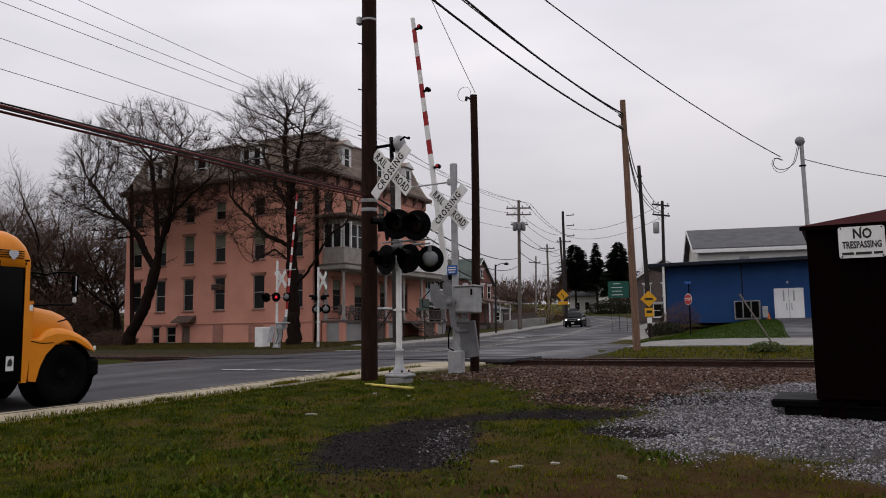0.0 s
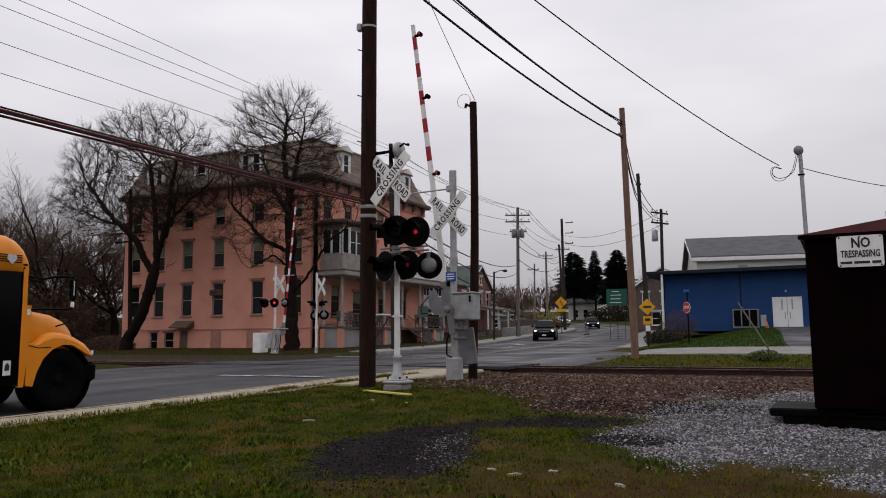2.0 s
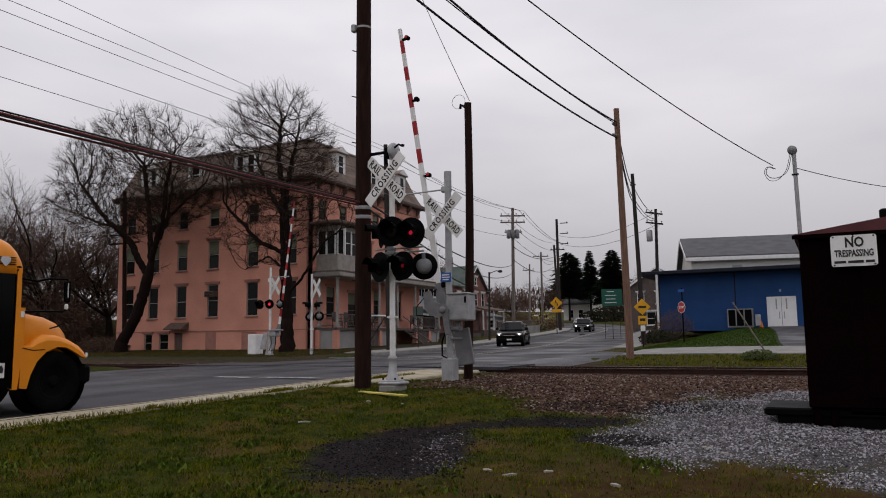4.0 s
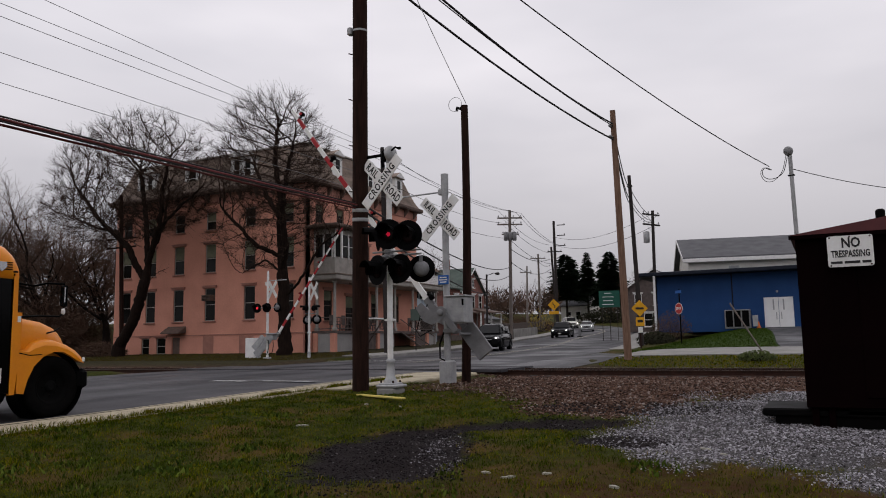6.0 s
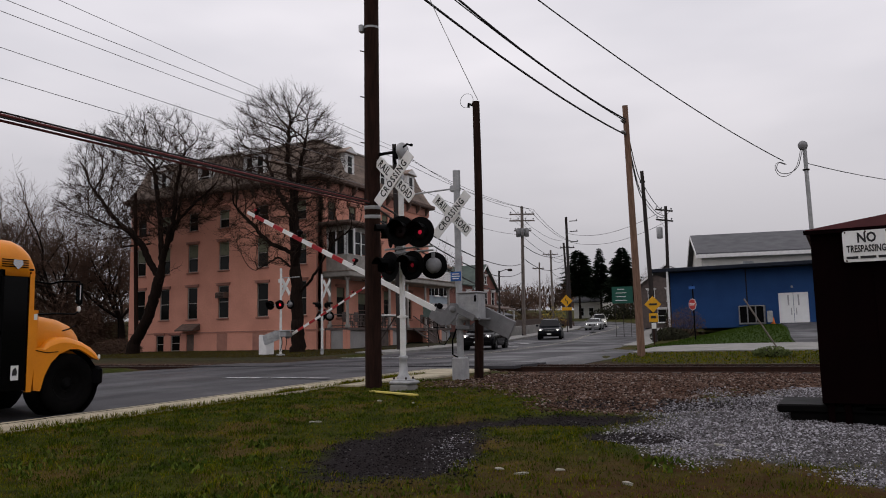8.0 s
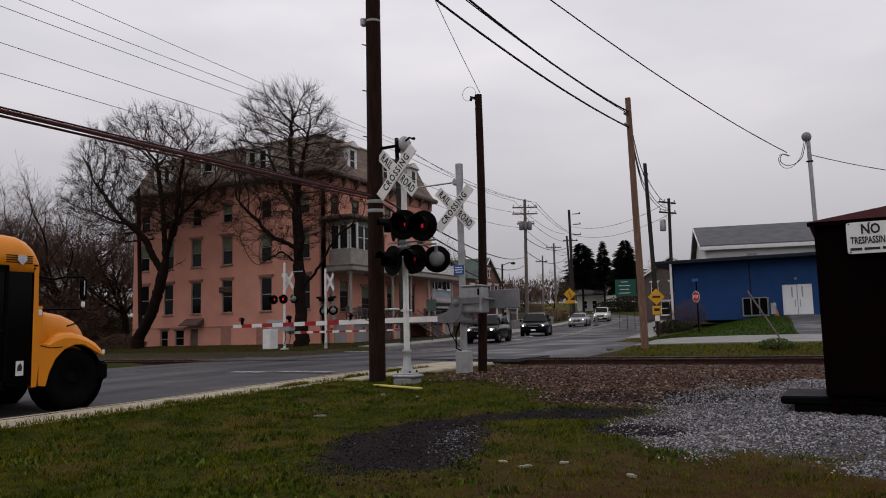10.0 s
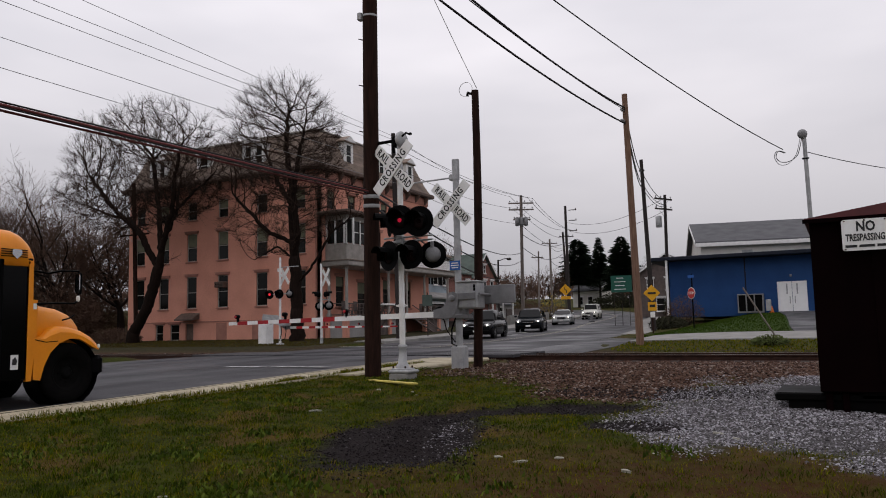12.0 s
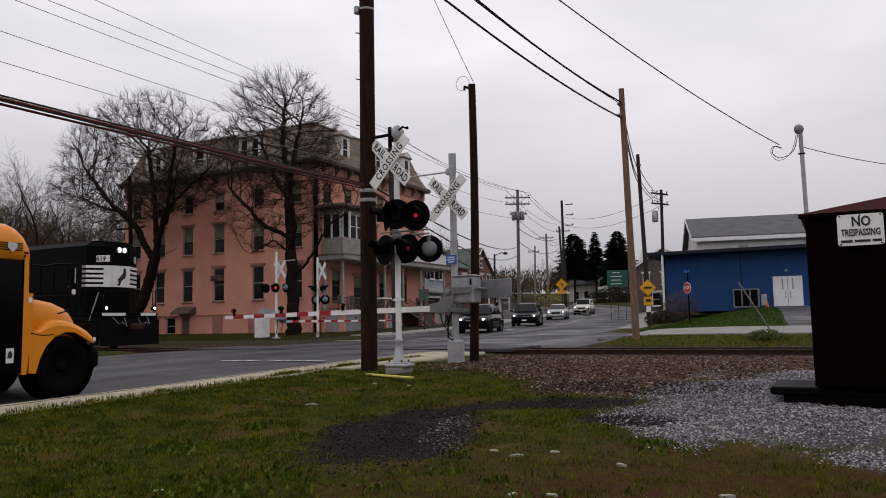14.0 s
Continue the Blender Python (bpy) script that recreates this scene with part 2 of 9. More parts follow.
# ---- mesh building ----
class Geo:
    """Collects vertices and faces of one mesh, each face with a material slot."""

    def __init__(self):
        self.v, self.f, self.s, self.slot, self.round = [], [], [], 0, []

    def add(self, verts, faces, smooth=False):
        o = len(self.v)
        self.v += [tuple(p) for p in verts]
        for f in faces:
            self.f.append(tuple(o + i for i in f))
            self.s.append(self.slot)
            self.round.append(smooth)
        return self

    def box(self, c, size, rz=0.0, m=None, bevel=0.0):
        """A box at its centre c; with a bevel its upright edges and its rims are cut."""
        x, y, z = (v / 2 for v in size)
        if bevel:
            b = min(bevel, x * 0.9, y * 0.9, z * 0.9)
            ring = lambda a, d, h: [(-a, -d + b, h), (-a + b, -d, h), (a - b, -d, h), (a, -d + b, h), (a, d - b, h), (a - b, d, h), (-a + b, d, h), (-a, d - b, h)]
            vs = ring(x - b, y - b, -z) + ring(x, y, -z + b) + ring(x, y, z - b) + ring(x - b, y - b, z)
            fs = [tuple(range(7, -1, -1)), tuple(range(24, 32))]
            for k in range(3):
                fs += [(8 * k + i, 8 * k + (i + 1) % 8, 8 * k + 8 + (i + 1) % 8, 8 * k + 8 + i) for i in range(8)]
        else:
            vs = [(-x, -y, -z), (x, -y, -z), (x, y, -z), (-x, y, -z), (-x, -y, z), (x, -y, z), (x, y, z), (-x, y, z)]
            fs = [(3, 2, 1, 0), (4, 5, 6, 7), (0, 1, 5, 4), (1, 2, 6, 5), (2, 3, 7, 6), (3, 0, 4, 7)]
        mat4 = Matrix.Translation(c) @ (m if m is not None else Matrix.Rotation(radians(rz), 4, "Z"))
        return self.add([mat4 @ Vector(p) for p in vs], fs)

    def tube(self, pts, radii, seg=8, cap=True, smooth=True):
        pts = [Vector(p) for p in pts]
        if not hasattr(radii, "__len__"):
            radii = [radii] * len(pts)
        vs, fs, n = [], [], len(pts)
        side = None
        for i, p in enumerate(pts):
            d = (pts[min(i + 1, n - 1)] - pts[max(i - 1, 0)])
            d = d.normalized() if d.length > 1e-9 else Vector((0, 0, 1))
            if side is None:
                side = d.orthogonal().normalized()
            side = (side - d * side.dot(d))
            side = side.normalized() if side.length > 1e-6 else d.orthogonal().normalized()
            up = d.cross(side)
            for k in range(seg):
                a = 2 * math.pi * k / seg
                vs.append(p + (side * math.cos(a) + up * math.sin(a)) * radii[i])
        for i in range(n - 1):
            for k in range(seg):
                fs.append((i * seg + k, i * seg + (k + 1) % seg, (i + 1) * seg + (k + 1) % seg, (i + 1) * seg + k))
        self.add(vs, fs, smooth)
        if cap and seg > 3:
            self.add(vs[:seg], [tuple(range(seg - 1, -1, -1))])
            self.add(vs[-seg:], [tuple(range(seg))])
        return self

    def cyl(self, a, b, r0, r1=None, seg=12, cap=True):
        return self.tube([a, b], [r0, r0 if r1 is None else r1], seg, cap)

    def lathe(self, origin, axis, profile, seg=20, close=True):
        """profile: (distance along the axis, radius) pairs."""
        o, ax = Vector(origin), Vector(axis).normalized()
        side = ax.orthogonal().normalized()
        up = ax.cross(side)
        vs, fs = [], []
        for d, r in profile:
            for k in range(seg):
                a = 2 * math.pi * k / seg
                vs.append(o + ax * d + (side * math.cos(a) + up * math.sin(a)) * r)
        for i in range(len(profile) - 1):
            for k in range(seg):
                fs.append((i * seg + k, i * seg + (k + 1) % seg, (i + 1) * seg + (k + 1) % seg, (i + 1) * seg + k))
        self.add(vs, fs, True)
        if close:
            self.add(vs[:seg], [tuple(range(seg - 1, -1, -1))])
            self.add(vs[-seg:], [tuple(range(seg))])
        return self

    def prism(self, outline, a, b, axis="x"):
        """An outline of (u, w) pairs pushed from a to b along an axis: x has (y, z), y has (x, z), z has (x, y)."""
        place = {"x": lambda u, w, d: (d, u, w), "y": lambda u, w, d: (u, d, w), "z": lambda u, w, d: (u, w, d)}[axis]
        n = len(outline)
        vs = [place(u, w, a) for u, w in outline] + [place(u, w, b) for u, w in outline]
        fs = [tuple(range(n)), tuple(range(2 * n - 1, n - 1, -1))] + [(i, (i + 1) % n, n + (i + 1) % n, n + i) for i in range(n)]
        return self.add(vs, fs)

    def loft(self, rings, smooth=True, cap=True):
        n = len(rings[0])
        vs = [p for r in rings for p in r]
        fs = [(i * n + k, i * n + (k + 1) % n, (i + 1) * n + (k + 1) % n, (i + 1) * n + k) for i in range(len(rings) - 1) for k in range(n)]
        self.add(vs, fs, smooth)
        if cap:
            self.add(rings[0], [tuple(range(n - 1, -1, -1))])
            self.add(rings[-1], [tuple(range(n))])
        return self

    def mesh(self, name, materials):
        me = bpy.data.meshes.new(name)
        me.from_pydata(self.v, [], self.f)
        for m in materials if isinstance(materials, (list, tuple)) else [materials]:
            me.materials.append(M[m] if isinstance(m, str) else m)
        me.polygons.foreach_set("material_index", self.s)
        me.polygons.foreach_set("use_smooth", self.round)
        me.update()
        bm = bmesh.new()
        bm.from_mesh(me)
        if len(bm.faces) < 20000:
            bmesh.ops.recalc_face_normals(bm, faces=bm.faces)
        bm.to_mesh(me)
        bm.free()
        return me


def part(name, geo, material, parent, label="", at=None):
    ob = new(name, geo if isinstance(geo, bpy.types.Mesh) else geo.mesh(name, material))
    if parent is not None:
        ob.parent = parent
    if at is not None:
        ob.matrix_basis = at
    return tagged(ob, label)


def thing(name, label, category, at=None, group="", kind=""):
    ob = new(name)
    ob.empty_display_size = 0.2
    if at is not None:
        ob.matrix_basis = at
    return tagged(ob, label, category, group, kind)


def solid(name, geo, material, label, category="", group="", kind="", at=None):
    return tagged(part(name, geo, material, None, "", at), label, category, group, kind)


def lettering(name, text, size, material, parent, at, label="", stretch=1.0, thick=0.002, bold=0.032, spacing=1.0):
    """Raised letters as a mesh, centred, reading along x with z up in their own space."""
    cu = bpy.data.curves.new(name, "FONT")
    cu.body, cu.size, cu.align_x, cu.align_y, cu.extrude = text, size, "CENTER", "CENTER", thick
    cu.resolution_u, cu.offset, cu.space_character = 2, size * bold, spacing
    tmp = bpy.data.objects.new(name, cu)
    scene.collection.objects.link(tmp)
    dg = bpy.context.evaluated_depsgraph_get()
    me = bpy.data.meshes.new_from_object(tmp.evaluated_get(dg))
    bpy.data.objects.remove(tmp)
    me.transform(Matrix.Rotation(radians(90), 4, "X") @ Matrix.Diagonal((stretch, 1, 1, 1)))
    me.materials.clear()
    me.materials.append(M[material])
    ob = part(name, me, None, parent, label, at)
    return ob


# ---- the lie of the land ----
ROAD_Z = [(-3000, -2), (-400, -0.5), (-60, 0.0), (0, 0.14), (8, 0.24), (14, 0.36), (20, 0.42), (26, 0.42), (32, 0.46), (40, 0.61), (52, 0.89),
          (73, 1.42), (85, 1.78), (110, 2.7), (140, 4.2), (300, 11), (3000, 40)]
SIDE_Z = [(-3000, -2), (-20, -0.2), (0, 0.0), (5, 0.05), (10, 0.22), (14, 0.40), (17, 0.38), (20, 0.23), (26, 0.25), (29, 0.64), (35, 0.9),
          (40, 1.1), (60, 1.9), (100, 2.6), (140, 4.2), (300, 11), (3000, 40)]
ROAD_LINE = [(-16, -400, 6), (-16, -20, 6), (-16, 20, 6), (-16, 35, 5.8), (-16.3, 45, 5.2), (-17.6, 54, 5), (-20.4, 66, 4.8), (-22.2, 75, 4.6),
             (-24.0, 88, 4.6), (-25.0, 95, 4.6), (-27.2, 102, 4.6), (-30.5, 110, 4.6), (-32.5, 114, 4.6), (-37.5, 122.5, 4.6), (-44, 129, 4.6), (-53, 134, 4.6), (-66, 138, 4.6), (-90, 142, 4.6), (-150, 148, 4.6)]
TRACK_Y, RAIL_Z = 22.92, 0.43


def smooth(a, b, v):
    k = np.clip((v - a) / (b - a), 0, 1)
    return k * k * (3 - 2 * k)


def road_points():
    """The road's middle line, finely stepped, with its half width and a sideways unit vector."""
    pts = []
    for (x0, y0, w0), (x1, y1, w1) in zip(ROAD_LINE, ROAD_LINE[1:]):
        n = max(1, int(math.hypot(x1 - x0, y1 - y0) / 2.0)) if y0 > -30 else 4
        pts += [(x0 + (x1 - x0) * i / n, y0 + (y1 - y0) * i / n, w0 + (w1 - w0) * i / n) for i in range(n)]
    pts.append(ROAD_LINE[-1])
    for _ in range(6):
        pts = [pts[0]] + [tuple((a[i] + 2 * b[i] + c[i]) / 4 for i in range(3)) for a, b, c in zip(pts, pts[1:], pts[2:])] + [pts[-1]]
    out = []
    for i, p in enumerate(pts):
        a, b = pts[max(i - 1, 0)], pts[min(i + 1, len(pts) - 1)]
        d = Vector((b[0] - a[0], b[1] - a[1])).normalized()
        out.append((p[0], p[1], p[2], d.y, -d.x))
    return out


ROAD_PTS = road_points()
TY, TZ = zip(*ROAD_Z)
SY, SZ = zip(*SIDE_Z)


def from_road(x, y):
    """Distance from the road's edge (negative on it), for arrays."""
    best = np.full(np.shape(x), 1e9)
    for (x0, y0, w0, _, _), (x1, y1, w1, _, _) in zip(ROAD_PTS, ROAD_PTS[1:]):
        dx, dy = x1 - x0, y1 - y0
        k = np.clip(((x - x0) * dx + (y - y0) * dy) / (dx * dx + dy * dy), 0, 1)
        best = np.minimum(best, np.hypot(x - x0 - k * dx, y - y0 - k * dy) - (w0 + (w1 - w0) * k))
    return best


def ground_height(x, y):
    x, y = np.asarray(x, float), np.asarray(y, float)
    r, s = np.interp(y, TY, TZ), np.interp(y, SY, SZ)
    off = from_road(x, y)
    right = smooth(-10, -5.0, x)
    z = (r + 0.11) * (1 - right) + s * right
    bed = smooth(4.2, 2.2, np.abs(y - TRACK_Y))
    z = z * (1 - bed) + 0.25 * bed
    z += smooth(-48, -200, x) * 3.0 * smooth(26, 60, y)
    return np.where(off < 0.02, r - 0.14, z + (r - 0.14 - z) * smooth(0.25, 0.02, off))


def gz(x, y):
    return float(ground_height(np.array([x]), np.array([y]))[0])


# patches of bare ground: middle, half sizes, turn
DIRT = [(-4.45, 7.5, 0.92, 1.75, 17), (-4.5, 9.3, 0.5, 1.35, -40), (-3.3, 10.0, 0.95, 0.45, 20), (-2.7, 11.7, 1.5, 0.75, 8), (-2.25, 8.9, 0.55, 0.55, 0)]
GRAVEL = [(0.7, 11.2, 3.1, 3.6, 0), (-0.95, 9.2, 1.6, 1.6, 25), (0.70, 7.45, 0.85, 0.95, 0)]


def in_patch(x, y, patch):
    cx, cy, rx, ry, a = patch
    c, s = math.cos(radians(a)), math.sin(radians(a))
    u, w = (x - cx) * c + (y - cy) * s, -(x - cx) * s + (y - cy) * c
    return np.hypot(u / rx, w / ry)


def ground_material():
    m, n, l, p = nodes_of("ground_cover")
    co = n.new("ShaderNodeTexCoord")

    def noise_tex(scale, detail=4.0, rough=0.55):
        t = n.new("ShaderNodeTexNoise")
        t.inputs["Scale"].default_value, t.inputs["Detail"].default_value, t.inputs["Roughness"].default_value = scale, detail, rough
        l.new(co.outputs["Object"], t.inputs["Vector"])
        return t.outputs["Fac"]

    def maths(op, a, b=None, c=None):
        k = n.new("ShaderNodeMath")
        k.operation = op
        for i, v in enumerate((a, b, c)):
            if v is None:
                continue
            if isinstance(v, (int, float)):
                k.inputs[i].default_value = v
            else:
                l.new(v, k.inputs[i])
        return k.outputs[0]

    def ramped(v, a, b):
        r = n.new("ShaderNodeMapRange")
        r.interpolation_type = "SMOOTHSTEP"
        r.inputs["From Min"].default_value, r.inputs["From Max"].default_value = a, b
        l.new(v, r.inputs["Value"])
        return r.outputs[0]

    def mixed(f, a, b):
        k = n.new("ShaderNodeMix")
        k.data_type = "RGBA"
        l.new(f, k.inputs["Factor"])
        for s, v in (("A", a), ("B", b)):
            if isinstance(v, tuple):
                k.inputs[s].default_value = (*v, 1)
            else:
                l.new(v, k.inputs[s])
        return k.outputs["Result"]

    sep = n.new("ShaderNodeSeparateXYZ")
    l.new(co.outputs["Object"], sep.inputs[0])
    x, y = sep.outputs["X"], sep.outputs["Y"]
    n1, n2, n3 = noise_tex(0.9), noise_tex(7.0), noise_tex(60.0, 3.0)
    wob = maths("MULTIPLY_ADD", noise_tex(1.6, 5.0), 0.9, -0.45)

    def patch(cx, cy, rx, ry, a, lo=1.12, hi=0.82):
        c, s = math.cos(radians(a)), math.sin(radians(a))
        dx, dy = maths("SUBTRACT", x, cx), maths("SUBTRACT", y, cy)
        u = maths("DIVIDE", maths("ADD", maths("MULTIPLY", dx, c), maths("MULTIPLY", dy, s)), rx)
        w = maths("DIVIDE", maths("SUBTRACT", maths("MULTIPLY", dy, c), maths("MULTIPLY", dx, s)), ry)
        d = maths("SQRT", maths("ADD", maths("MULTIPLY", u, u), maths("MULTIPLY", w, w)))
        return ramped(maths("ADD", d, wob), lo, hi)

    grass = mixed(ramped(n2, 0.3, 0.7), (0.014, 0.018, 0.001), (0.036, 0.042, 0.002))
    grass = mixed(ramped(n1, 0.48, 0.66), grass, (0.070, 0.042, 0.012))
    dry = patch(-0.6, 4.6, 3.4, 3.2, 0, 1.4, 0.5)
    grass = mixed(dry, grass, mixed(ramped(n2, 0.35, 0.65), (0.040, 0.015, 0.006), (0.044, 0.030, 0.005)))
    soil = mixed(ramped(n3, 0.35, 0.7), (0.006, 0.0045, 0.0045), (0.022, 0.0165, 0.0165))
    stones = mixed(ramped(n3, 0.4, 0.65), (0.026, 0.023, 0.023), (0.12, 0.115, 0.118))
    earth = mixed(ramped(n3, 0.4, 0.65), (0.036, 0.019, 0.013), (0.105, 0.064, 0.048))
    col = grass
    strip = maths("MULTIPLY", ramped(y, 25.0, 25.6), ramped(maths("ADD", y, maths("MULTIPLY", wob, 3.0)), 32.0, 30.4))
    col = mixed(strip, col, mixed(ramped(n2, 0.35, 0.65), (0.026, 0.017, 0.012), (0.056, 0.043, 0.022)))
    # olive grass between the track and the path
    grassy = maths("MULTIPLY", ramped(maths("ADD", y, maths("MULTIPLY", wob, 2.0)), 26.3, 27.2), maths("MULTIPLY", ramped(y, 30.2, 29.8), ramped(x, -9.0, -8.0)))
    col = mixed(grassy, col, mixed(ramped(n2, 0.35, 0.65), (0.030, 0.028, 0.008), (0.050, 0.050, 0.013)))
    # brown stony ground along the track
    bed = ramped(maths("ADD", maths("ADD", y, maths("MULTIPLY", maths("MULTIPLY", ramped(x, -5.6, -3.4), ramped(x, -1.8, -2.8)), 2.6)), maths("MULTIPLY", wob, 2.5)), 12.9, 14.2)
    bed = maths("MULTIPLY", bed, ramped(y, 26.6, 25.6))
    left_of = ramped(x, -8.0, -6.4)
    near_track = maths("MULTIPLY", ramped(y, 18.6, 20.0), ramped(y, 26.6, 25.6))
    bed = maths("MAXIMUM", maths("MULTIPLY", bed, left_of), near_track)
    col = mixed(bed, col, earth)
    lawn = maths("MULTIPLY", maths("MULTIPLY", ramped(y, 34.0, 34.4), ramped(x, -8.6, -7.8)), ramped(y, 75.0, 70.0))
    col = mixed(lawn, col, mixed(ramped(n2, 0.3, 0.7), (0.018, 0.036, 0.004), (0.030, 0.052, 0.007)))
    verge = maths("MULTIPLY", ramped(x, -22.0, -23.0), maths("MULTIPLY", ramped(y, 26.0, 27.0), ramped(y, 60.0, 50.0)))
    col = mixed(verge, col, mixed(ramped(n2, 0.35, 0.65), (0.022, 0.018, 0.011), (0.038, 0.036, 0.014)))
    for q in GRAVEL:
        col = mixed(patch(*q), col, stones)
    col = mixed(patch(0.3, 3.9, 2.6, 1.7, -10), col, mixed(ramped(n3, 0.35, 0.7), (0.020, 0.010, 0.006), (0.060, 0.032, 0.020)))
    for q in DIRT:
        col = mixed(patch(*q), col, soil)
    l.new(col, p.inputs["Base Color"])
    p.inputs["Roughness"].default_value = 0.95
    p.inputs["Specular IOR Level"].default_value = 0.08
    bp = n.new("ShaderNodeBump")
    bp.inputs["Strength"].default_value, bp.inputs["Distance"].default_value = 0.6, 0.03
    l.new(maths("ADD", n2, maths("MULTIPLY", n3, 0.5)), bp.inputs["Height"])
    l.new(bp.outputs[0], p.inputs["Normal"])
    return m


def road_material():
    m, n, l, p = nodes_of("wet_asphalt")
    co = n.new("ShaderNodeTexCoord")
    mp = n.new("ShaderNodeMapping")
    mp.inputs["Scale"].default_value = (1, 0.10, 1)
    l.new(co.outputs["Object"], mp.inputs["Vector"])
    a, b, c = (n.new("ShaderNodeTexNoise") for _ in range(3))
    for t, s, d, vec in ((a, 0.9, 4, mp.outputs[0]), (b, 90, 2, co.outputs["Object"]), (c, 0.35, 5, co.outputs["Object"])):
        t.inputs["Scale"].default_value, t.inputs["Detail"].default_value = s, d
        l.new(vec, t.inputs["Vector"])
    ramp = n.new("ShaderNodeValToRGB")
    ramp.color_ramp.elements[0].position, ramp.color_ramp.elements[0].color = 0.35, (0.022, 0.021, 0.025, 1)
    ramp.color_ramp.elements[1].position, ramp.color_ramp.elements[1].color = 0.68, (0.084, 0.081, 0.089, 1)
    l.new(a.outputs["Fac"], ramp.inputs["Fac"])
    mix = n.new("ShaderNodeMix")
    mix.data_type, mix.blend_type = "RGBA", "MULTIPLY"
    mix.inputs["Factor"].default_value = 0.5
    l.new(ramp.outputs[0], mix.inputs["A"])
    l.new(b.outputs["Fac"], mix.inputs["B"])
    l.new(mix.outputs["Result"], p.inputs["Base Color"])
    rr = n.new("ShaderNodeMapRange")
    rr.inputs["From Min"].default_value, rr.inputs["From Max"].default_value = 0.35, 0.65
    rr.inputs["To Min"].default_value, rr.inputs["To Max"].default_value = 0.42, 0.85
    p.inputs["Specular IOR Level"].default_value = 0.30
    l.new(c.outputs["Fac"], rr.inputs["Value"])
    l.new(rr.outputs[0], p.inputs["Roughness"])
    bp = n.new("ShaderNodeBump")
    bp.inputs["Strength"].default_value, bp.inputs["Distance"].default_value = 0.25, 0.008
    l.new(b.outputs["Fac"], bp.inputs["Height"])
    l.new(bp.outputs[0], p.inputs["Normal"])
    return m


M["ground"], M["road"] = ground_material(), road_material()


def steps(*runs):
    out = []
    for a, b, s in runs:
        n = max(1, round((b - a) / s))
        out += [a + (b - a) * i / n for i in range(n)]
    return out + [runs[-1][1]]


def build_ground():
    xs = steps((-3000, -600, 600), (-600, -200, 100), (-200, -60, 14), (-60, -30, 2.0), (-30, -10.6, 0.6), (-10.6, -9.0, 0.2), (-9.0, 3, 0.16), (3, 12, 0.8), (12, 60, 6), (60, 300, 40), (300, 3000, 450))
    ys = steps((-3000, -300, 450), (-300, -40, 40), (-40, 2, 3), (2, 15, 0.16), (15, 31, 0.4), (31, 70, 1.5), (70, 160, 3), (160, 400, 40), (400, 3000, 400))
    X, Y = np.meshgrid(np.array(xs), np.array(ys))
    Z = ground_height(X, Y)
    bumps = np.zeros_like(Z)
    near = (X > -9) & (X < 5) & (Y > 2) & (Y < 21)
    for j, i in zip(*np.nonzero(near)):
        q = Vector((X[j, i], Y[j, i], 0))
        bumps[j, i] = 0.05 * noise.noise(q * 0.8) + 0.028 * noise.noise(q * 2.6)
    Z += bumps * smooth(-9.0, -8.2, X)
    for q in DIRT:
        Z -= 0.05 * smooth(1.1, 0.6, in_patch(X, Y, q))
    h, w = X.shape
    idx = np.arange(h * w).reshape(h, w)
    faces = np.stack([idx[:-1, :-1], idx[:-1, 1:], idx[1:, 1:], idx[1:, :-1]], -1).reshape(-1, 4)
    me = bpy.data.meshes.new("ground")
    me.from_pydata(np.stack([X, Y, Z], -1).reshape(-1, 3).tolist(), [], faces.tolist())
    me.polygons.foreach_set("use_smooth", [True] * len(faces))
    me.materials.append(M["ground"])
    tagged(new("ground", me), "rough spring grass with bare dark earth and stony patches", "ground", kind="structure")


build_ground()


def near_ground(x, y):
    q = Vector((x, y, 0))
    z = gz(x, y)
    if -9 < x < 5 and 2 < y < 21:
        z += (0.05 * noise.noise(q * 0.8) + 0.028 * noise.noise(q * 2.6)) * float(smooth(-9.0, -8.2, np.array(x)))
    for p in DIRT:
        z -= 0.05 * float(smooth(1.1, 0.6, in_patch(np.array(x), np.array(y), p)))
    return z


def road_z(y):
    return float(np.interp(y, TY, TZ))


